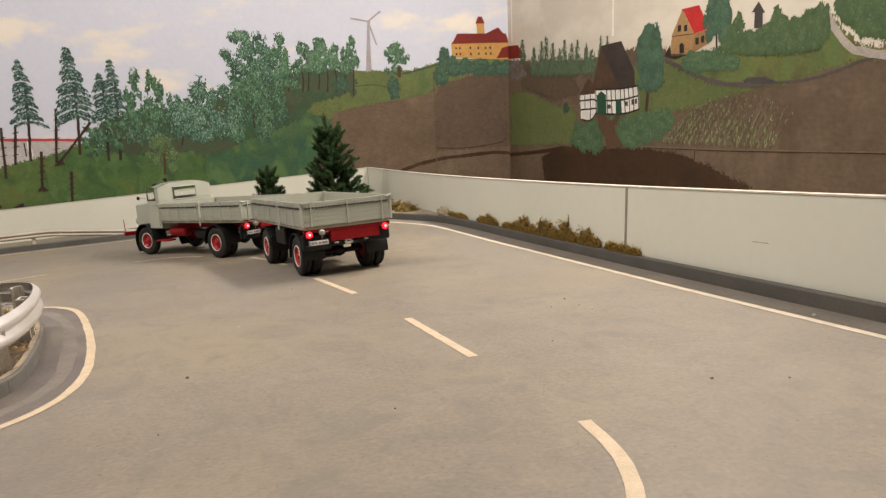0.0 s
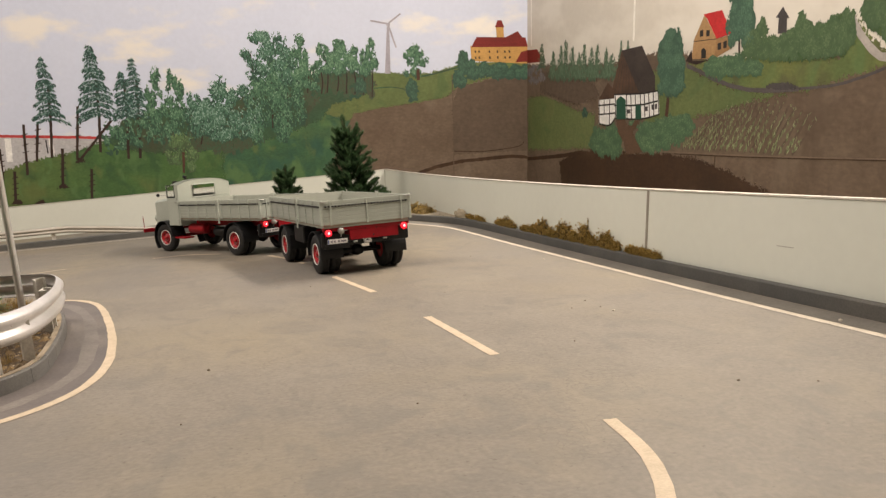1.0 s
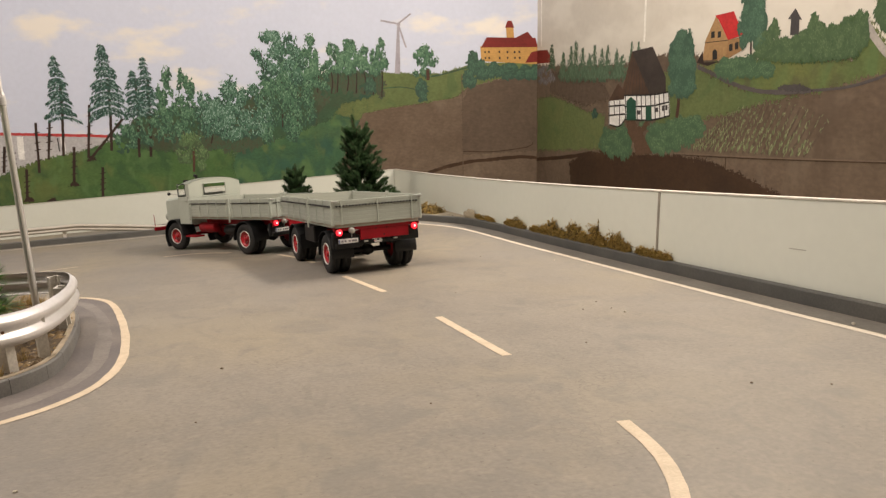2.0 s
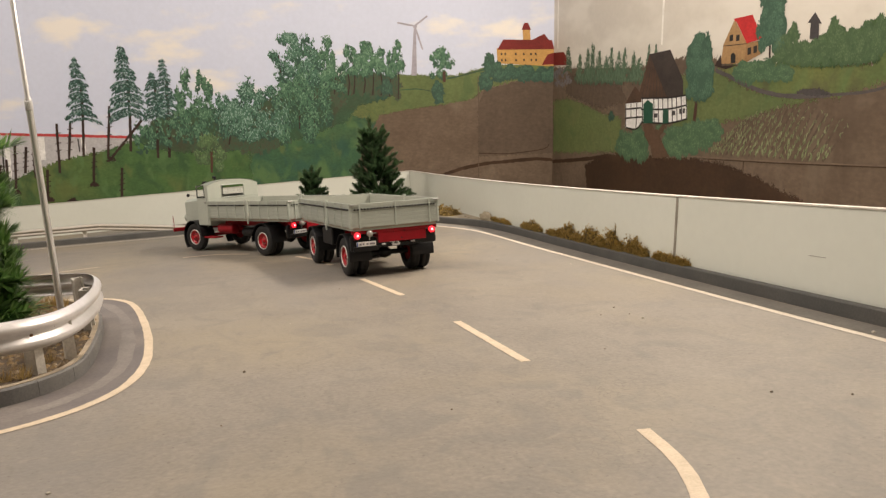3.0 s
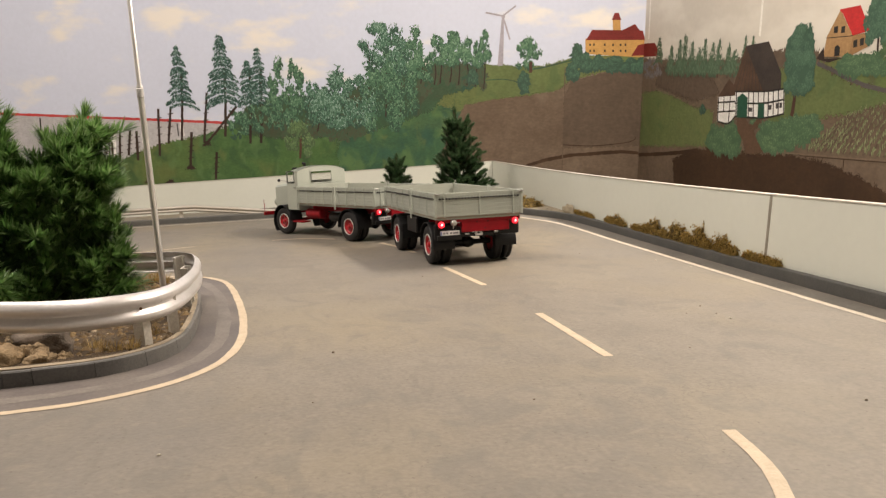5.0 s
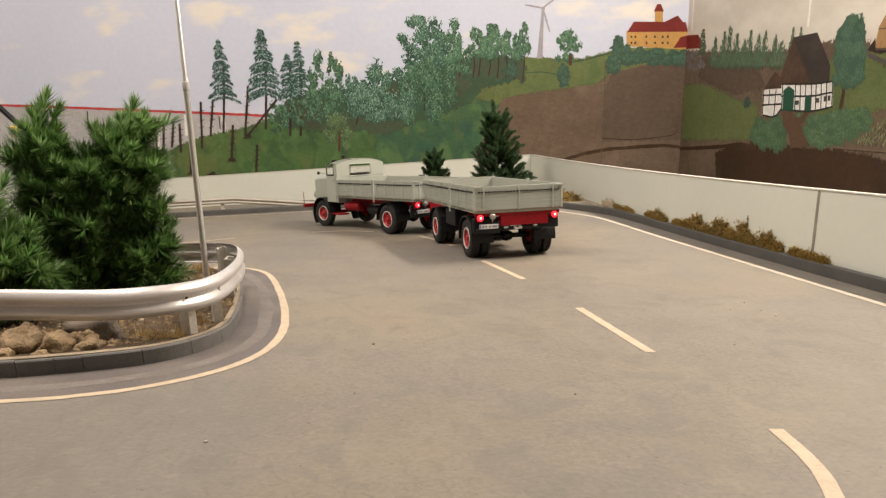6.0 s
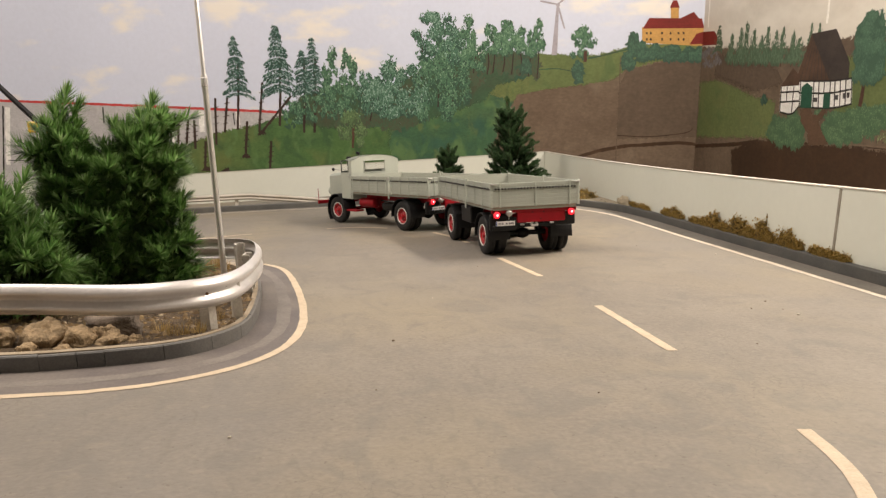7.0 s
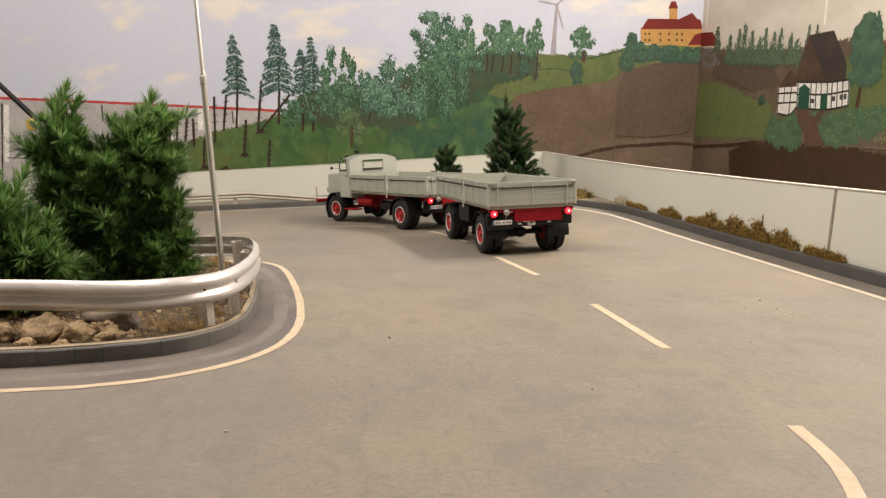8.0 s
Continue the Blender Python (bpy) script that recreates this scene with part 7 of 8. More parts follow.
bonnet = part("bonnet", loft([hood_ring(CAB1, 0.066, 0.146), hood_ring(0.46, 0.060, 0.144), hood_ring(0.532, 0.050, 0.139), hood_ring(0.538, 0.047, 0.135)]), GREY_PAINT, truck)
part("grille", boxed(-0.040, 0.040, 0.538, 0.542, 0.070, 0.120, 0.002), STEEL, bonnet)
for s in (-1, 1):
    lamp = part("headlamp", lathe([(0.0, 0.006), (0.010, 0.005), (0.0115, 0.002), (0.009, -0.007), (0.0, -0.011)], 20, "Y"), GREY_PAINT, truck, "", pose(s * 0.033, 0.552, 0.086), True)
    part("lamp_glass", lathe([(0.0, 0.0068), (0.0095, 0.0055), (0.0, 0.0052)], 20, "Y"), LENS, lamp, "", None, True)
    stick = part("marker_stick", rod(bmesh.new(), (s * 0.076, 0.558, 0.062), (s * 0.076, 0.560, 0.094), 0.0010, 8), RED_PAINT, truck, "red width-marker stick with white ball")
    part("stick_ball", lathe([(0.0, -0.002), (0.0016, -0.001), (0.002, 0.0), (0.0016, 0.001), (0.0, 0.002)], 12, "Z"), PLATE, stick, "", pose(s * 0.076, 0.560, 0.095), True)
    arm = part("mirror_arm", rod(bmesh.new(), (s * CABW, CAB1 - 0.002, 0.150), (s * (CABW + 0.018), CAB1 + 0.006, 0.153), 0.0006, 6), STEEL, truck)
    part("mirror", lathe([(0.0, -0.0012), (0.0042, -0.001), (0.0046, 0.0008), (0.0, 0.0012)], 18, "Y"), BLACK, arm, "round black rear-view mirror", pose(s * (CABW + 0.020), CAB1 + 0.006, 0.153), True)
part("front_bumper", boxed(-0.080, 0.080, 0.555, 0.560, 0.049, 0.060, 0.002), RED_PAINT, truck)
part("bumper_iron", boxed(-0.034, 0.034, 0.512, 0.555, 0.050, 0.058, 0.001), RED_PAINT, truck)
part("roof_horn", lathe([(0.0, -0.006), (0.002, -0.006), (0.0024, 0.0), (0.0045, 0.006), (0.0, 0.005)], 14, "Y"), BLACK, truck, "small black horn on the cab roof", pose(-0.022, CAB1 - 0.008, ROOF + 0.006), True)
part("horn_foot", boxed(-0.024, -0.020, CAB1 - 0.012, CAB1 - 0.006, ROOF - 0.004, ROOF + 0.005, 0.0005), BLACK, truck)
part("roof_sign", boxed(-0.060, -0.046, CAB1 - 0.008, CAB1 - 0.003, ROOF - 0.010, ROOF - 0.003, 0.001), BLACK, truck)

# drawbar from the trailer's turntable to the truck's jaw
T_M = trailer.matrix_world
hitch = T_M.inverted() @ (TRUCK_M @ Vector((0, -0.012, T0 - 0.0275)))
bm = bmesh.new()
for s in (-1, 1):
    rod(bm, (s * 0.026, FA + 0.030, 0.060), (hitch.x, hitch.y - 0.012, hitch.z), 0.0034, 8)
rod(bm, (hitch.x, hitch.y - 0.014, hitch.z), (hitch.x, hitch.y, hitch.z), 0.0032, 8)
part("drawbar", bm, RED_PAINT, trailer, "red triangular drawbar")
bm = bmesh.new()
for i in range(10):
    a, b = i * math.tau / 10, (i + 1) * math.tau / 10
    rod(bm, (hitch.x + 0.005 * math.cos(a), hitch.y + 0.003 + 0.005 * math.sin(a), hitch.z), (hitch.x + 0.005 * math.cos(b), hitch.y + 0.003 + 0.005 * math.sin(b), hitch.z), 0.0014, 6)
part("drawbar_eye", bm, STEEL, trailer)

# ---------------------------------------------------------------- guardrails and mast
RAIL = material("galvanised_rail", (0.74, 0.715, 0.71), 0.40, 0.5, dark=(0.64, 0.62, 0.61), spots=(0.5, 0.44, 0.36), scale=14, fine=260, bump=0.06, spot_amount=0.35, grain=0.08)
POST = material("rail_post_grey", (0.62, 0.59, 0.53), 0.5, 0.05, dark=(0.52, 0.49, 0.44), spots=(0.34, 0.27, 0.18), scale=40, fine=400)
RUST = material("rust_spot", (0.13, 0.06, 0.025), 0.8)


def rail_beam(line, top, high=0.028, deep=0.0075, base=gz):
    """A two-wave guardrail beam; positive left offset is the road side."""
    prof = [(0.0, 0.0), (0.30, 0.04), (0.85, 0.16), (1.0, 0.25), (0.85, 0.34), (0.2, 0.46), (0.1, 0.5), (0.2, 0.54), (0.85, 0.66), (1.0, 0.75), (0.85, 0.84), (0.30, 0.96), (0.0, 1.0)]
    front = [(o * deep, top - high + h * high) for o, h in prof]
    back = [(o - 0.0009, h) for o, h in reversed(front)]
    return sweep(line, front + back, base)


RAIL_LINE = [(-1.53, 1.0), (-1.525, 0.85), (-1.50, 0.785), (-1.45, 0.762), (-0.9, 0.748), (-0.6, 0.742), (-0.403, 0.735), (-0.284, 0.713), (-0.231, 0.724), (-0.196, 0.753), (-0.181, 0.80), (-0.1785, 0.882), (-0.1855, 0.969), (-0.204, 1.073), (-0.228, 1.122), (-0.28, 1.140), (-0.5, 1.165), (-1.45, 1.23), (-1.50, 1.21), (-1.525, 1.15), (-1.53, 1.01)]
rail_line = smooth_line(RAIL_LINE, 0.012)
rail_line.reverse()
guardrail = thing("guardrail", None, None, "silver steel guardrail curving round the planted island", "guardrail")
part("rail_beam", rail_beam(rail_line, 0.0722, 0.0325), RAIL, guardrail, "polished silver two-wave beam", None, True)
for x, y, turn in ((-0.2085, 0.752, -35), (-0.1885, 0.800, -70), (-0.204, 0.985, -100), (-0.236, 1.120, -150), (-0.50, 0.748, 0), (-0.75, 0.755, 0), (-1.0, 0.76, 0), (-0.42, 1.147, 180), (-0.7, 1.17, 180), (-1.0, 1.19, 180)):
    bm = boxed(-0.0062, 0.0062, -0.0010, 0.0010, -0.004, 0.0665, 0.0003)
    for s in (-1, 1):
        box(bm, s * 0.0062 - 0.0009, s * 0.0062 + 0.0009, -0.001, 0.009, -0.004, 0.0665)
    p = part("rail_post", bm, POST, guardrail, "", Matrix.Translation((x, y, gz(x, y))) @ pose(0, 0, 0, 0, 0, turn))
    part("bolt", rod(bmesh.new(), (0, -0.0035, 0.058), (0, -0.001, 0.058), 0.0014, 8), RUST, p)
for x, y, z in ((-0.2010, 0.7405, 0.0560), (-0.1865, 0.7660, 0.0600)):
    part("rust_spot", lathe([(0.0, -0.0006), (0.0016, -0.0004), (0.0016, 0.0004), (0.0, 0.0006)], 10, "Y"), RUST, guardrail, "rusty bolt head", Matrix.Translation((x, y - 0.001, gz(x, y) + z)) @ pose(0, 0, 0, 0, 0, 40))

FAR_RAIL = material("dull_cream_rail", (0.46, 0.43, 0.38), 0.55, 0.1, dark=(0.38, 0.35, 0.30), spots=(0.36, 0.29, 0.2), scale=14, fine=260, bump=0.06, spot_amount=0.4, grain=0.08)
far_line = smooth_line([(-2.6, 3.02), (-1.6, 2.93), (-0.83, 2.86), (-0.45, 2.82), (-0.30, 2.79), (-0.17, 2.745)], 0.03)
far_line.reverse()
far_rail = thing("guardrail", None, None, "pale steel guardrail on the far verge below the wall", "guardrail")
part("rail_beam", rail_beam(far_line, 0.056, 0.024, 0.006, lambda x, y: gz(x, y) - 0.036 * min(1.0, max(0.0, (x + 0.50) / 0.33))), FAR_RAIL, far_rail, "dull cream beam with its end ramped down", None, True)
for x in (-2.2, -1.8, -1.4, -1.05, -0.78, -0.55):
    y = 2.829 - 0.088 * (x + 0.5)
    part("rail_post", boxed(x - 0.006, x + 0.006, y + 0.004, y + 0.012, verge_z(x, y) - 0.004, gz(x, y) + 0.052, 0.0006), POST, far_rail)

MAST = material("brushed_mast", (0.80, 0.79, 0.77), 0.36, 0.55, dark=(0.72, 0.71, 0.69), scale=60, fine=500, bump=0.04, grain=0.08)
mx, my = -0.2625, 1.122
mz = gz(mx, my)
mast = thing("lamp_mast", lathe([(0.0, -0.01), (0.0049, -0.01), (0.0048, 0.02), (0.0043, 0.300), (0.0046, 0.302), (0.0046, 0.318), (0.0040, 0.320), (0.0031, 0.323), (0.0028, 0.70), (0.0, 0.702)], 20, "Z"), MAST, "slender silver mast with a stepped thinner upper part", "mast", m=Matrix.Translation((mx, my, mz)) @ pose(0, 0, 0, 0, 0.45, 0), smooth=True)
part("mast_collar", lathe([(0.0048, 0.304), (0.0050, 0.305), (0.0050, 0.316), (0.0048, 0.317)], 20, "Z", True), PLATE, mast, "bright collar at the step", None, True)

# ---------------------------------------------------------------- plants
def needle_paint(name, colours, rough=0.5, thin=0.0):
    """Colours picked per blade; thin blades let some light through."""
    m = dab_paint(name, colours)
    nt = m.node_tree
    b = nt.nodes["Principled BSDF"]
    b.inputs["Roughness"].default_value = rough
    if thin:
        t, x = nt.nodes.new("ShaderNodeBsdfTranslucent"), nt.nodes.new("ShaderNodeMixShader")
        nt.links.new(b.inputs["Base Color"].links[0].from_socket, t.inputs["Color"])
        x.inputs[0].default_value = thin
        nt.links.new(b.outputs[0], x.inputs[1])
        nt.links.new(t.outputs[0], x.inputs[2])
        nt.links.new(x.outputs[0], nt.nodes["Material Output"].inputs["Surface"])
    return m


NEEDLE = needle_paint("pine_needles", [(0.068, 0.150, 0.036), (0.118, 0.238, 0.060), (0.180, 0.315, 0.088), (0.29, 0.40, 0.18)], 0.33, 0.42)
NEEDLE_BLUE = needle_paint("spruce_needles", [(0.046, 0.100, 0.040), (0.072, 0.150, 0.060), (0.105, 0.195, 0.085), (0.20, 0.26, 0.15)], 0.42, 0.4)
TWIG = material("brown_twig", (0.085, 0.055, 0.03), 0.8, scale=80, fine=600)
DRY = needle_paint("dry_grass_blades", [(0.36, 0.25, 0.09), (0.50, 0.36, 0.15), (0.26, 0.19, 0.07)], 0.7, 0.3)
MOSS = needle_paint("moss_strands", [(0.23, 0.150, 0.036), (0.40, 0.275, 0.075), (0.56, 0.40, 0.13), (0.10, 0.07, 0.02)], 0.8, 0.3)
MOSS_CORE = material("moss_body", (0.13, 0.09, 0.03), 0.95, dark=(0.07, 0.05, 0.018), spots=(0.2, 0.14, 0.05), scale=60, fine=350, bump=0.9, depth=0.004)
HAY = material("mossy_mound", (0.20, 0.145, 0.05), 0.95, dark=(0.12, 0.105, 0.035), spots=(0.10, 0.11, 0.035), scale=40, fine=320, bump=0.8, depth=0.003)
ROCK = material("brown_rock", (0.36, 0.26, 0.15), 0.9, dark=(0.19, 0.137, 0.076), spots=(0.45, 0.34, 0.21), scale=70, fine=330, bump=0.9, depth=0.003, per_object=0.35, grain=0.5)
ROCK_GREY = material("grey_rock", (0.17, 0.135, 0.105), 0.9, dark=(0.09, 0.072, 0.056), spots=(0.25, 0.21, 0.17), scale=45, fine=330, bump=0.7, depth=0.002)


def strands(items, wide):
    """Thin three-sided blades: items of (root, tip). Returns vertices and faces."""
    verts, faces = [], []
    up = Vector((0.3, 0.2, 1.0)).normalized()
    for a, b in items:
        d = b - a
        s = d.cross(up)
        s = s.normalized() * wide if s.length > 1e-9 else Vector((wide, 0, 0))
        mid = a.lerp(b, 0.55)
        k = len(verts)
        verts += [a - s * 0.6, a + s * 0.6, mid + s, b, mid - s]
        faces.append((k, k + 1, k + 2, k + 3, k + 4))
    return verts, faces


def blade_mesh(name, items, wide, mat):
    v, f = strands(items, wide)
    me = bpy.data.meshes.new(name)
    me.from_pydata(v, [], f)
    me.materials.append(mat)
    me.update()
    return me


def shoot(rnd, items, path, length, per_metre, spread=0.95, tip=0.35):
    """Needles all round a twig, pointing forward, with a tuft at its tip."""
    for a, b in zip(path, path[1:]):
        d = (b - a)
        n = max(1, int(d.length * per_metre))
        q = d.normalized()
        side = q.orthogonal().normalized()
        for i in range(n):
            w = rnd.uniform(0, math.tau)
            r = side * math.cos(w) + q.cross(side) * math.sin(w)
            p = a.lerp(b, rnd.random())
            way = (q * rnd.uniform(0.62, 0.85) + r * spread * rnd.uniform(0.70, 0.95)).normalized()
            items.append((p, p + way * length * rnd.uniform(0.75, 1.08)))
    d = (path[-1] - path[-2]).normalized()
    side = d.orthogonal().normalized()
    for i in range(int(per_metre * 0.012)):
        w = rnd.uniform(0, math.tau)
        r = side * math.cos(w) + d.cross(side) * math.sin(w)
        way = (d + r * tip * rnd.uniform(0, 1.6)).normalized()
        items.append((path[-1], path[-1] + way * length * rnd.uniform(0.7, 1.1)))


def conifer_thing(name, label, base, items, wood, wide, mat):
    ob = thing(name, None, None, label, "tree", m=Matrix.Translation(base))
    part("trunk", wood, TWIG, ob)
    shared("crown", blade_mesh("crown", items, wide, mat), ob)
    return ob


def pine(label, base, limbs, fills, seed, needle=0.0245, per_metre=2700):
    """A bushy pine: limbs from the foot, each set densely with bottle-brush shoots."""
    rnd = random.Random(seed)
    base = Vector(base)
    items, wood = [], bmesh.new()
    paths = [[Vector(p) - base for p in limb] for limb in limbs]
    for centre, radii, count in fills:
        for _ in range(count):
            d = Vector((rnd.gauss(0, 1), rnd.gauss(0, 1), rnd.gauss(0, 1))).normalized() * rnd.uniform(0.45, 1.0)
            tip = Vector(centre) + Vector((d.x * radii[0], d.y * radii[1], d.z * radii[2])) - base
            mid = Vector((tip.x * 0.45, tip.y * 0.45, tip.z * 0.6 - 0.01))
            paths.append([Vector((0, 0, 0)), mid, tip])
    for path in paths:
        pts = smooth_line(path, 0.011)
        total = len(pts)
        shoot(rnd, items, pts[int(total * 0.35):], needle, per_metre)
        for i in range(total - 1):
            t = i / total
            a, b = pts[i], pts[i + 1]
            rod(wood, a, b, 0.0030 * (1.1 - t), 5)
            if t < 0.35:
                continue
            d = (b - a).normalized()
            o = d.orthogonal().normalized()
            for _ in range(1 + i % 2):
                w = rnd.uniform(0, math.tau)
                r = o * math.cos(w) + d.cross(o) * math.sin(w)
                n = rnd.uniform(0.026, 0.048) * (1.1 - 0.25 * t)
                way = (r * 0.9 + d * rnd.uniform(0.3, 0.9) + Vector((0, 0, 0.25))).normalized()
                m = a + way * n * 0.5
                shoot(rnd, items, [a, m, a + way * n + Vector((0, 0, 0.12 * n))], needle, per_metre)
    return conifer_thing("pine", label, base, items, wood, 0.00108, NEEDLE)


P = (-0.392, 1.000, gz(-0.392, 1.0) + 0.008)
pine("bushy green artificial pine with long needles on the island", P, [
    [P, (-0.400, 1.00, -0.02), (-0.416, 0.995, 0.055), (-0.424, 0.99, 0.108)],
    [P, (-0.365, 1.01, -0.02), (-0.335, 1.00, 0.055), (-0.308, 0.995, 0.090), (-0.285, 0.985, 0.086)],
    [P, (-0.400, 1.00, -0.02), (-0.412, 0.99, 0.040), (-0.410, 0.985, 0.078)],
    [P, (-0.370, 0.99, -0.02), (-0.335, 0.985, 0.030), (-0.312, 0.98, 0.062)],
    [P, (-0.380, 1.00, -0.02), (-0.362, 1.00, 0.030), (-0.340, 0.99, 0.072)],
    [P, (-0.410, 0.99, -0.03), (-0.425, 0.985, 0.040), (-0.440, 0.98, 0.066)],
    [P, (-0.340, 1.00, -0.100), (-0.300, 0.99, -0.092), (-0.272, 0.985, -0.092)],
    [P, (-0.335, 0.99, -0.090), (-0.298, 0.98, -0.068), (-0.270, 0.975, -0.060)],
    [P, (-0.350, 0.99, -0.060), (-0.315, 0.98, -0.025), (-0.298, 0.98, -0.012)],
], [((-0.326, 0.985, 0.015), (0.028, 0.05, 0.060), 13), ((-0.428, 0.99, 0.040), (0.030, 0.04, 0.048), 12), ((-0.300, 0.985, 0.055), (0.026, 0.03, 0.030), 6), ((-0.378, 0.99, -0.015), (0.078, 0.065, 0.074), 54), ((-0.315, 0.985, -0.088), (0.044, 0.05, 0.034), 14), ((-0.385, 0.97, -0.075), (0.09, 0.055, 0.040), 20)], 3)
Q = (-0.458, 0.880, gz(-0.458, 0.88) + 0.008)
pine("low spreading green artificial pine with long needles", Q, [
    [Q, (-0.452, 0.87, -0.04), (-0.444, 0.865, 0.026)],
    [Q, (-0.420, 0.87, -0.070), (-0.395, 0.865, -0.055), (-0.383, 0.86, -0.058)],
    [Q, (-0.480, 0.87, -0.03), (-0.492, 0.865, 0.020)],
    [Q, (-0.430, 0.85, -0.078), (-0.405, 0.83, -0.074)],
], [((-0.462, 0.87, -0.045), (0.062, 0.05, 0.058), 44)], 8)


def spruce(label, x, y, top_z, half, seed, lean, tiers, low=()):
    """A stiff little spruce: thick brushy fingers that reach outward and up, and a thick leader on top."""
    rnd = random.Random(seed)
    z = gz(x, y) + 0.016
    high = top_z - z
    items, wood = [], bmesh.new()
    stem = smooth_line([Vector((0, 0, 0)), Vector((lean * 0.3, 0, high * 0.5)), Vector((lean, 0, high - 0.012))], 0.015)
    for a, b in zip(stem, stem[1:]):
        rod(wood, a, b, 0.0035, 6)
    shoot(rnd, items, stem[int(len(stem) * 0.35):], 0.0165, 5200, 0.95)
    limbs = list(low)
    for i in range(tiers):
        f = i / (tiers - 1)
        root = stem[int((0.05 + 0.70 * f) * (len(stem) - 1))]
        k = 8 if f < 0.5 else 6
        for j in range(k):
            w = (j + rnd.uniform(-0.3, 0.3)) * math.tau / k + i * 1.1
            n = half * (1.0 - 0.38 * f) * rnd.uniform(0.72, 1.1)
            tilt = rnd.uniform(0.25, 0.50) + 0.62 * f
            way = Vector((math.cos(w), math.sin(w), tilt)).normalized()
            limbs.append((root, root + way * n * 0.5 - Vector((0, 0, n * 0.06)), root + way * n + Vector((0, 0, n * 0.10))))
    for a, m, q in limbs:
        a, m, q = Vector(a), Vector(m), Vector(q)
        rod(wood, a, m, 0.0018, 5)
        rod(wood, m, q, 0.0013, 5)
        n = (q - a).length
        shoot(rnd, items, [a, m, q], 0.0155, 4200, 0.95)
        d = (q - a).normalized()
        for s in range(4):
            p = a.lerp(q, 0.30 + 0.40 * s / 3)
            way = (d * 1.1 + Vector((rnd.uniform(-1, 1), rnd.uniform(-1, 1), rnd.uniform(-0.2, 0.9))) * 0.8).normalized()
            e = p + way * n * rnd.uniform(0.30, 0.48)
            shoot(rnd, items, [p, p.lerp(e, 0.5), e], 0.0145, 3600, 0.95)
    return conifer_thing("spruce", label, (x, y, z), items, wood, 0.0011, NEEDLE_BLUE)


spruce("dark green artificial spruce on a mossy mound in the corner", 0.486, 2.620, -0.020, 0.112, 21, -0.020, 8, [((0.02, 0, 0.03), (0.06, -0.02, 0.045), (0.112, -0.035, 0.062)), ((0.02, 0, 0.02), (0.06, -0.03, 0.03), (0.10, -0.05, 0.035)), ((0.01, 0, 0.03), (0.05, -0.04, 0.04), (0.09, -0.07, 0.05)), ((0.01, 0, 0.04), (0.055, -0.01, 0.06), (0.10, -0.02, 0.080)), ((0.0, 0, 0.03), (0.03, -0.05, 0.04), (0.05, -0.09, 0.05))])
spruce("small dark green artificial spruce beside the corner mound", 0.262, 2.750, -0.198, 0.066, 22, 0.004, 5)

# ---------------------------------------------------------------- ground cover and stones
def lump(radius, squash, rough, seed, detail=3, freq=3.0):
    bm = bmesh.new()
    bmesh.ops.create_icosphere(bm, subdivisions=detail, radius=1.0)
    off = Vector((seed * 3.7, seed * 1.3, seed * 2.1))
    for v in bm.verts:
        d = v.co.normalized()
        k = 1 + rough * noise.noise(d * freq * 0.5 + off) + rough * 0.5 * noise.noise(d * freq + off * 2) + rough * 0.25 * noise.noise(d * freq * 3 + off)
        v.co = Vector((d.x * radius[0], d.y * radius[1], d.z * radius[2] * squash)) * k
    return bm


BEIGE = material("beige_stone", (0.36, 0.31, 0.22), 0.9, dark=(0.26, 0.22, 0.15), spots=(0.42, 0.37, 0.28), scale=40, fine=300, bump=0.6, depth=0.002)


def rock(x, y, size, seed, mat=ROCK, label="rounded brown stone behind the island kerb", lift=0.45, shape=(1, 0.85, 0.8), base=soil_height):
    ob = thing("stone", lump([size * s for s in shape], 1.0, 0.38, seed, 4, 2.6), mat, label, "stone", group="stones on the island", smooth=True)
    ob.matrix_world = Matrix.Translation((x, y, base(x, y) + size * shape[2] * lift)) @ Matrix.Rotation(seed * 1.7, 4, "Z")
    return ob


for i, (x, y, s) in enumerate(((-0.350, 0.700, 0.0225), (-0.316, 0.694, 0.0180), (-0.300, 0.716, 0.0150), (-0.286, 0.694, 0.0140), (-0.324, 0.672, 0.0085), (-0.356, 0.671, 0.0095), (-0.388, 0.692, 0.0150), (-0.268, 0.702, 0.0090), (-0.430, 0.690, 0.0190), (-0.475, 0.700, 0.0170), (-0.345, 0.722, 0.016))):
    rock(x, y, s, i + 1)
bm = bmesh.new()
bmesh.ops.create_cube(bm, size=1.0)
bmesh.ops.subdivide_edges(bm, edges=bm.edges[:], cuts=5, use_grid_fill=True)
for v in bm.verts:
    d = v.co.normalized() * 0.62
    q = v.co.lerp(d, 0.30)
    q += Vector((noise.noise(q * 2.3), noise.noise(q * 2.3 + Vector((7, 1, 3))), noise.noise(q * 2.3 + Vector((2, 9, 5))))) * 0.17 + v.co.normalized() * 0.05 * noise.noise(q * 9)
    v.co = Vector((q.x * 0.050, q.y * 0.030, q.z * 0.029))
thing("stone", bm, ROCK_GREY, "angular grey-brown block of rock behind the rounded stones", "stone", group="stones on the island", smooth=True, m=Matrix.Translation((-0.297, 0.738, soil_height(-0.297, 0.738) + 0.0105)) @ pose(0, 0, 0, 4, -5, 12))
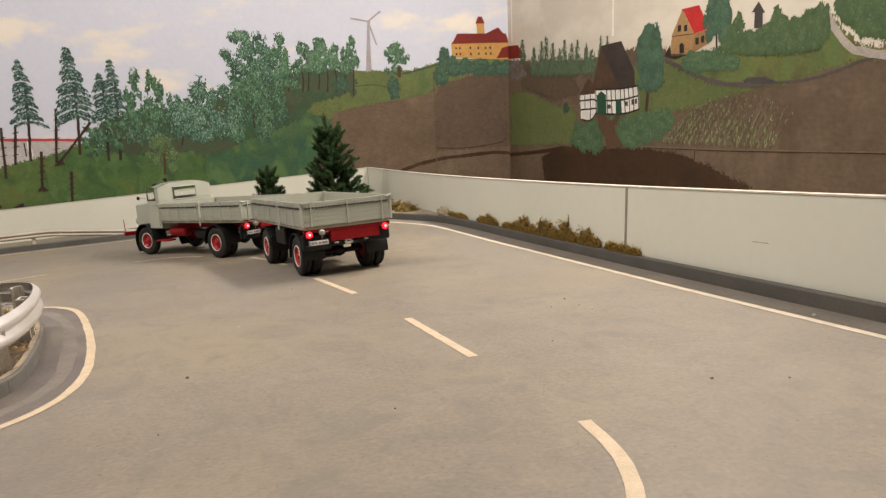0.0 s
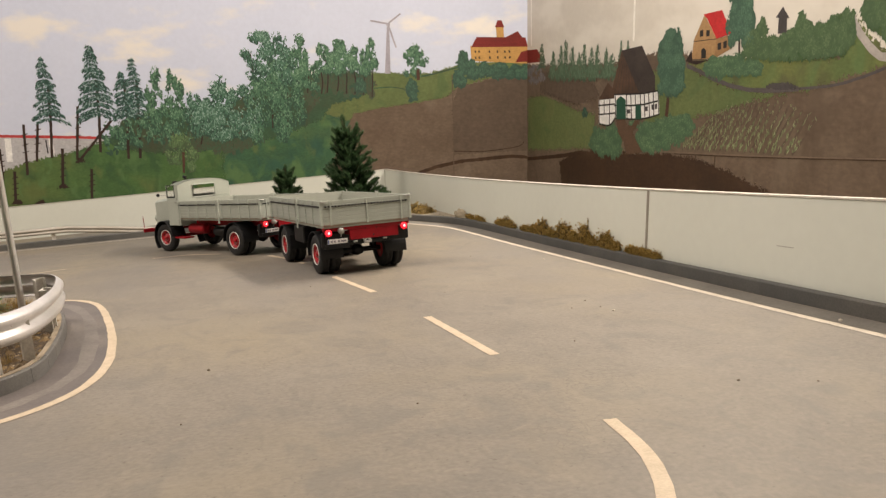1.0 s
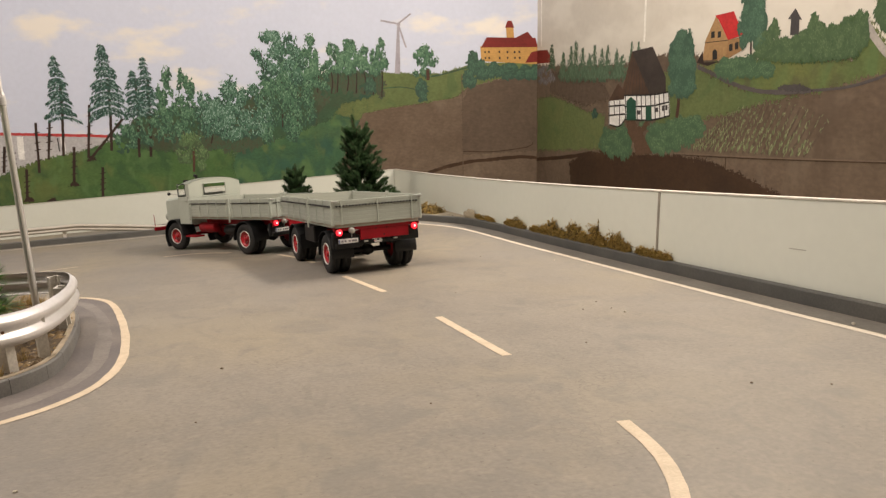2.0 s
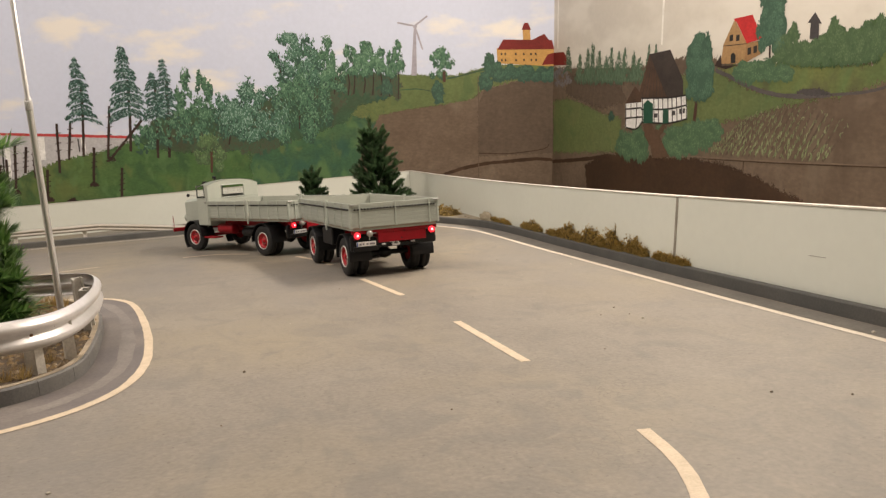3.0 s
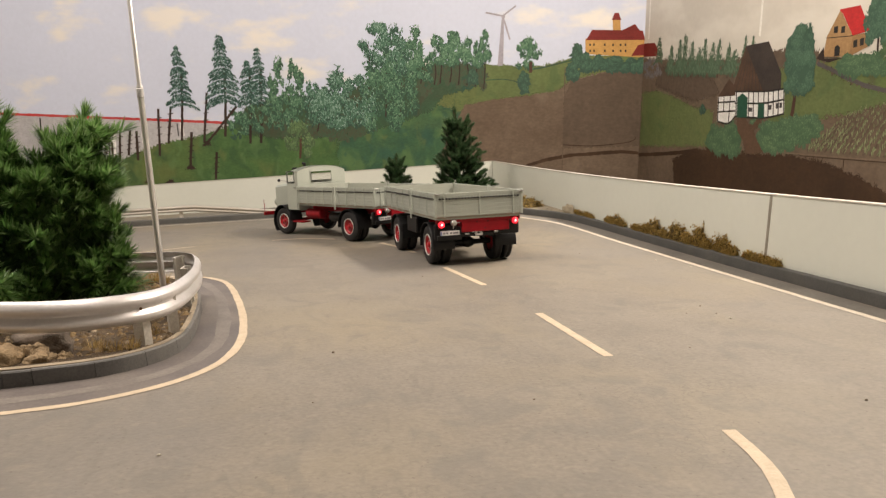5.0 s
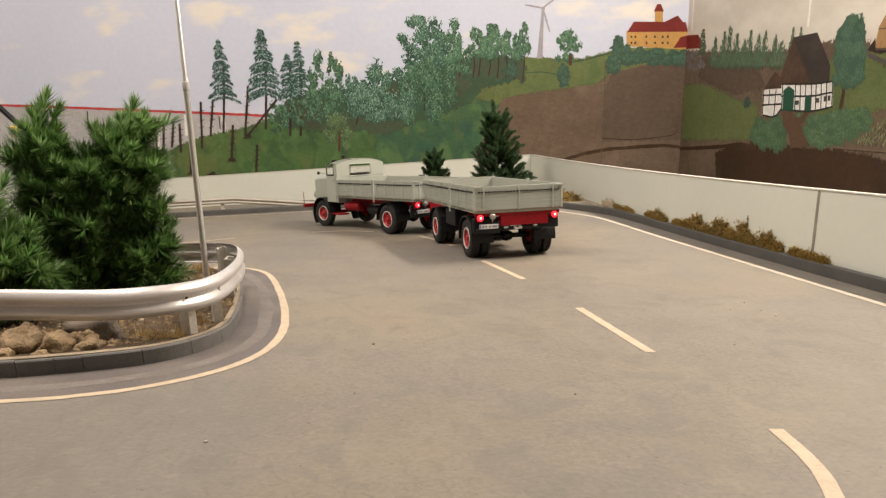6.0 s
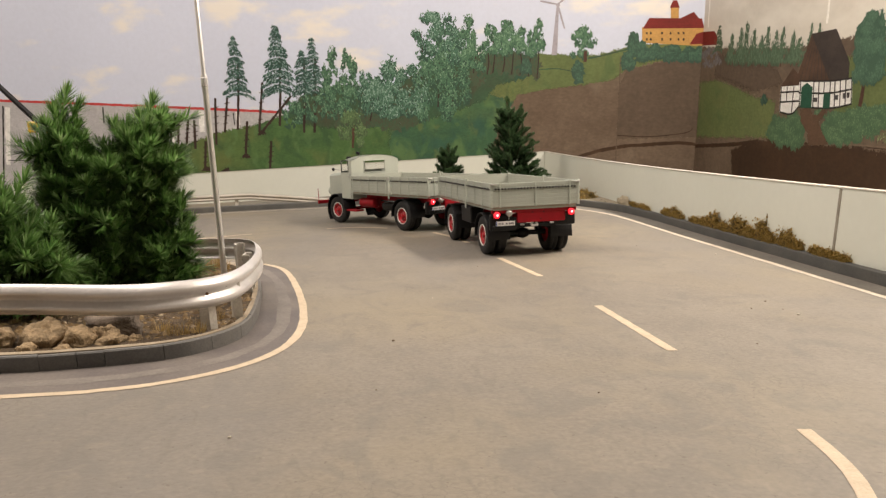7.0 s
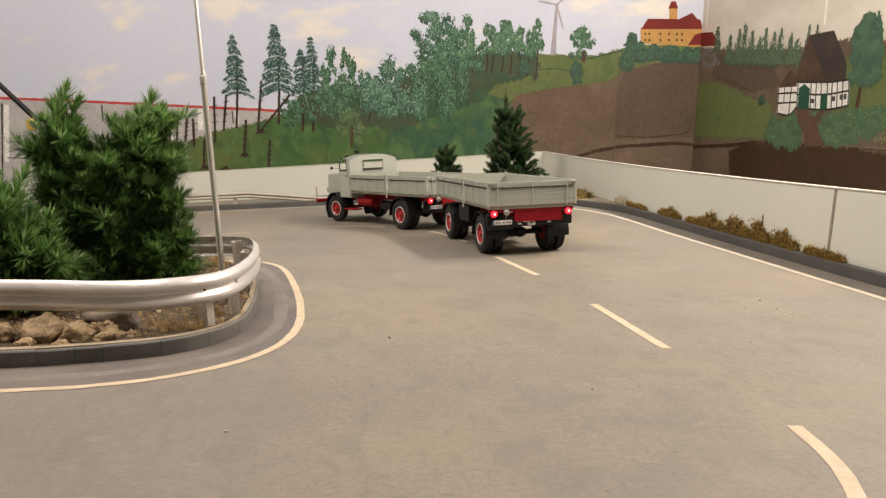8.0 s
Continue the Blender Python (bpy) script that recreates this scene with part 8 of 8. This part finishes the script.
for i, (x, y, s) in enumerate(((-0.125, 2.80, 0.012), (-0.096, 2.79, 0.017), (-0.063, 2.775, 0.014), (-0.028, 2.77, 0.012), (0.005, 2.755, 0.013), (0.044, 2.73, 0.010), (0.097, 2.715, 0.009), (-0.16, 2.80, 0.009), (0.02, 2.74, 0.008))):
    tagged(rock(x, y, s, 40 + i, PALE_STONE if i % 2 else ROCK_GREY, "small rough stone lying on the verge", 0.3, (1.3, 0.9, 0.55), lambda a, b: verge_z(a, b)), group="stones on the verge")
tagged(rock(0.690, 1.995, 0.018, 63, BEIGE, "pale pointed stone against the barrier", 0.4, (0.5, 1.7, 0.95), lambda a, b: gz(a, b) + 0.016), group="stones on the verge")
tagged(rock(0.395, 2.70, 0.046, 62, BEIGE, "pale pointed boulder between the two spruces", 0.4, (0.8, 0.7, 0.9), lambda a, b: gz(a, b) + 0.016), group="stones on the verge")


def scatter(name, count, place, size, seed, mat, label, base):
    """Many small pebbles in one mesh."""
    rnd = random.Random(seed)
    verts, faces = [], []
    shape = [(1, 0, 0), (0.3, 0.9, 0), (-0.8, 0.5, 0), (-0.7, -0.6, 0), (0.4, -0.9, 0), (0.1, 0.1, 0.75), (0, 0, -0.3)]
    for _ in range(count):
        x, y = place(rnd)
        s = size * rnd.uniform(0.5, 1.4)
        w = rnd.uniform(0, math.tau)
        k, z = len(verts), base(x, y)
        for a, b, c in shape:
            a, b = a * rnd.uniform(0.7, 1.2), b * rnd.uniform(0.7, 1.2)
            verts.append((x + s * (a * math.cos(w) - b * math.sin(w)), y + s * (a * math.sin(w) + b * math.cos(w)), z + s * c * rnd.uniform(0.6, 1.1)))
        for i in range(5):
            faces.append((k + i, k + (i + 1) % 5, k + 5))
            faces.append((k + (i + 1) % 5, k + i, k + 6))
    me = bpy.data.meshes.new(name)
    me.from_pydata(verts, [], faces)
    me.materials.append(mat)
    me.update()
    return tagged(new(name, me), label, "gravel", "", "stuff")


GRAVEL = needle_paint("gravel_mix", [(0.05, 0.033, 0.018), (0.105, 0.072, 0.038), (0.19, 0.135, 0.075), (0.38, 0.31, 0.22)], 0.9)


def on_island(rnd):
    while True:
        x, y = rnd.uniform(-0.75, -0.17), rnd.uniform(0.65, 1.27)
        if inside(x, y, ISLAND) and inside(x + 0.009, y - 0.006, ISLAND) and inside(x + 0.009, y, ISLAND):
            return x, y


scatter("gravel", 3400, on_island, 0.0030, 5, GRAVEL, "loose brown and grey gravel on the island soil", soil_height)
scatter("bark_litter", 2600, on_island, 0.0046, 6, needle_paint("litter_mix", [(0.07, 0.045, 0.02), (0.14, 0.09, 0.04), (0.22, 0.15, 0.07)], 0.95), "brown bark and leaf litter on the soil", soil_height)


def on_verge(rnd):
    i = rnd.randrange(len(outer_kerb_line) - 1)
    p, n = outer_kerb_line[i], sides(outer_kerb_line[i:i + 2])[0]
    q = p - n * rnd.uniform(0.012, 0.06)
    return (min(q.x, EAST - 0.004), q.y)


scatter("verge_grit", 900, on_verge, 0.0022, 9, GRAVEL, "scattered grit on the sandy verge", verge_z)
ROAD_BITS = ((0.597, 1.238, 0.0022), (0.476, 0.851, 0.0020), (0.438, 0.816, 0.0016), (0.475, 0.776, 0.0030), (0.497, 1.374, 0.0018), (-0.011, 0.723, 0.0026), (-0.132, 0.465, 0.0024), (0.152, 0.531, 0.0016), (0.150, 1.207, 0.0014), (0.621, 1.149, 0.0022), (0.416, 0.475, 0.0020), (0.471, 0.446, 0.0018), (0.656, 0.603, 0.0042), (0.473, 0.805, 0.0014), (0.33, 1.02, 0.0012), (0.05, 0.95, 0.0013), (-0.03, 0.56, 0.0013), (0.36, 0.66, 0.0014))
CRUMB = material("road_crumb", (0.20, 0.155, 0.11), 0.9)
for i, (x, y, s) in enumerate(ROAD_BITS):
    ob = thing("crumb", lump((s * 0.7, s * 0.55, s * 0.45), 1.0, 0.35, 80 + i, 1, 2.4), CRUMB if i % 3 else PALE_STONE, "tiny crumb of dirt lying on the road", "debris", group="crumbs on the road")
    ob.matrix_world = Matrix.Translation((x, y, gz(x, y) + s * 0.3))


def moss(x, y, rx, ry, high, seed, strand_count=1500, core=MOSS_CORE, blades=MOSS, base=0.016, length=0.010, front=-1.0, label="clump of dry golden-brown moss against the barrier"):
    """A moss clump: a lumpy body bristling with curly strands."""
    rnd = random.Random(seed)
    bm = lump((rx * 0.92, ry * 0.92, high * 0.9), 1.0, 0.75, seed, 3, 5.0)
    for v in bm.verts:
        v.co.x = max(v.co.x, front + 0.002)
        if front > -0.5:
            v.co.z = max(v.co.z, -0.002)
    pts = [(v.co.copy(), v.co.normalized()) for v in bm.verts if v.co.z > -min(high * 0.1, 0.0019)]
    ob = thing("moss_clump", bm, core, label, "moss", group="moss along the barrier", smooth=True)
    ob.matrix_world = Matrix.Translation((x, y, gz(x, y) + base))
    items = []
    for _ in range(strand_count):
        p, n = rnd.choice(pts)
        p = p + Vector((rnd.uniform(-1, 1), rnd.uniform(-1, 1), rnd.uniform(-1, 1))) * 0.004
        w = (n * rnd.uniform(0.0, 0.7) + Vector((rnd.uniform(-1, 1), rnd.uniform(-1, 1), rnd.uniform(-0.9, 0.9)))).normalized()
        m = p + w * length * rnd.uniform(0.3, 0.7)
        q = m + Vector((rnd.uniform(-1, 1), rnd.uniform(-1, 1), rnd.uniform(-1, 1))).normalized() * length * rnd.uniform(0.2, 0.6)
        for v in (p, m, q):
            v.x = max(v.x, front)
            if front > -0.5:
                v.z = max(v.z, -0.001)
        items += [(p, m), (m, q)]
    shared("fringe", blade_mesh("fringe", items, 0.0011, blades), ob)
    return ob


MOSS_ROW = ((1.93, 0.030, 0.005), (1.85, 0.030, 0.005), (1.700, 0.030, 0.010), (1.645, 0.030, 0.015), (1.545, 0.020, 0.006), (1.500, 0.024, 0.014), (1.455, 0.026, 0.029), (1.405, 0.020, 0.013), (1.350, 0.026, 0.030), (1.305, 0.018, 0.015), (1.258, 0.026, 0.030), (1.232, 0.014, 0.012), (1.178, 0.024, 0.022), (1.148, 0.014, 0.010), (1.085, 0.018, 0.007), (1.050, 0.020, 0.007), (1.020, 0.010, 0.004))
for i, (y, ry, hh) in enumerate(MOSS_ROW):
    moss(0.697, y, 0.011, ry, hh, 100 + i, 1000, base=0.020, front=-0.0075)
moss(0.600, 2.365, 0.075, 0.055, 0.034, 120, 2600, label="mound of dry golden-brown moss in the corner")
moss(0.545, 2.455, 0.080, 0.060, 0.042, 121, 2600, label="mound of dry golden-brown moss under the spruce")
moss(0.650, 2.255, 0.035, 0.045, 0.018, 122, 1000)
for x, y, rx, ry, hh, sd in ((0.270, 2.735, 0.115, 0.085, 0.030, 5), (0.470, 2.585, 0.135, 0.095, 0.036, 9)):
    ob = thing("mound", lump((rx, ry, hh), 1.0, 0.16, sd, 4, 3.0), HAY, "low mossy green-brown mound under a spruce", "mound", smooth=True)
    ob.matrix_world = Matrix.Translation((x, y, gz(x, y) + 0.014))


def tuft(x, y, count, high, seed, base=soil_height):
    rnd = random.Random(seed)
    items = []
    for _ in range(count):
        w, r = rnd.uniform(0, math.tau), rnd.uniform(0, 0.007)
        a = Vector((r * math.cos(w), r * math.sin(w), -0.002))
        items.append((a, a + Vector((math.cos(w) * rnd.uniform(0.1, 0.6), math.sin(w) * rnd.uniform(0.1, 0.6), 1.0)).normalized() * high * rnd.uniform(0.5, 1.1)))
    me = blade_mesh("grass_tuft", items, 0.0004, DRY)
    ob = tagged(new("grass_tuft", me), "tuft of dry straw-coloured grass on the island", "grass", "dry grass tufts")
    ob.matrix_world = Matrix.Translation((x, y, base(x, y)))
    return ob


for i, (x, y, c, hh) in enumerate(((-0.293, 1.205, 90, 0.034), (-0.305, 1.19, 70, 0.030), (-0.275, 1.19, 50, 0.024), (-0.215, 0.735, 60, 0.018), (-0.228, 0.729, 50, 0.016), (-0.245, 0.742, 50, 0.015), (-0.260, 0.76, 40, 0.015), (-0.205, 0.80, 40, 0.014), (-0.33, 0.75, 40, 0.016), (-0.32, 1.17, 60, 0.024))):
    tuft(x, y, c, hh, 200 + i)

# crane arm behind the pines
YELLOW = material("crane_yellow", (0.62, 0.40, 0.02), 0.4, scale=40, fine=500)
crane = thing("crane", None, None, "black crane arm with a yellow joint behind the pines", "crane")
boom = bmesh.new()
rod(boom, (-0.955, 2.2, -0.018), (-1.130, 2.2, 0.190), 0.0080, 10, 0.0065)
rod(boom, (-1.130, 2.2, 0.190), (-1.30, 2.2, 0.29), 0.0065, 10)
part("boom", boom, BLACK, crane)
part("joint", boxed(-0.985, -0.957, 2.19, 2.21, -0.044, -0.012, 0.004), YELLOW, crane, "yellow joint of the arm")
base_z = gz(-0.80, 2.2)
mast2 = bmesh.new()
rod(mast2, (-0.942, 2.2, -0.040), (-0.80, 2.2, base_z + 0.08), 0.012, 10)
part("lower_arm", mast2, YELLOW, crane)
part("crane_body", boxed(-0.86, -0.74, 2.15, 2.25, base_z, base_z + 0.09, 0.008), YELLOW, crane)
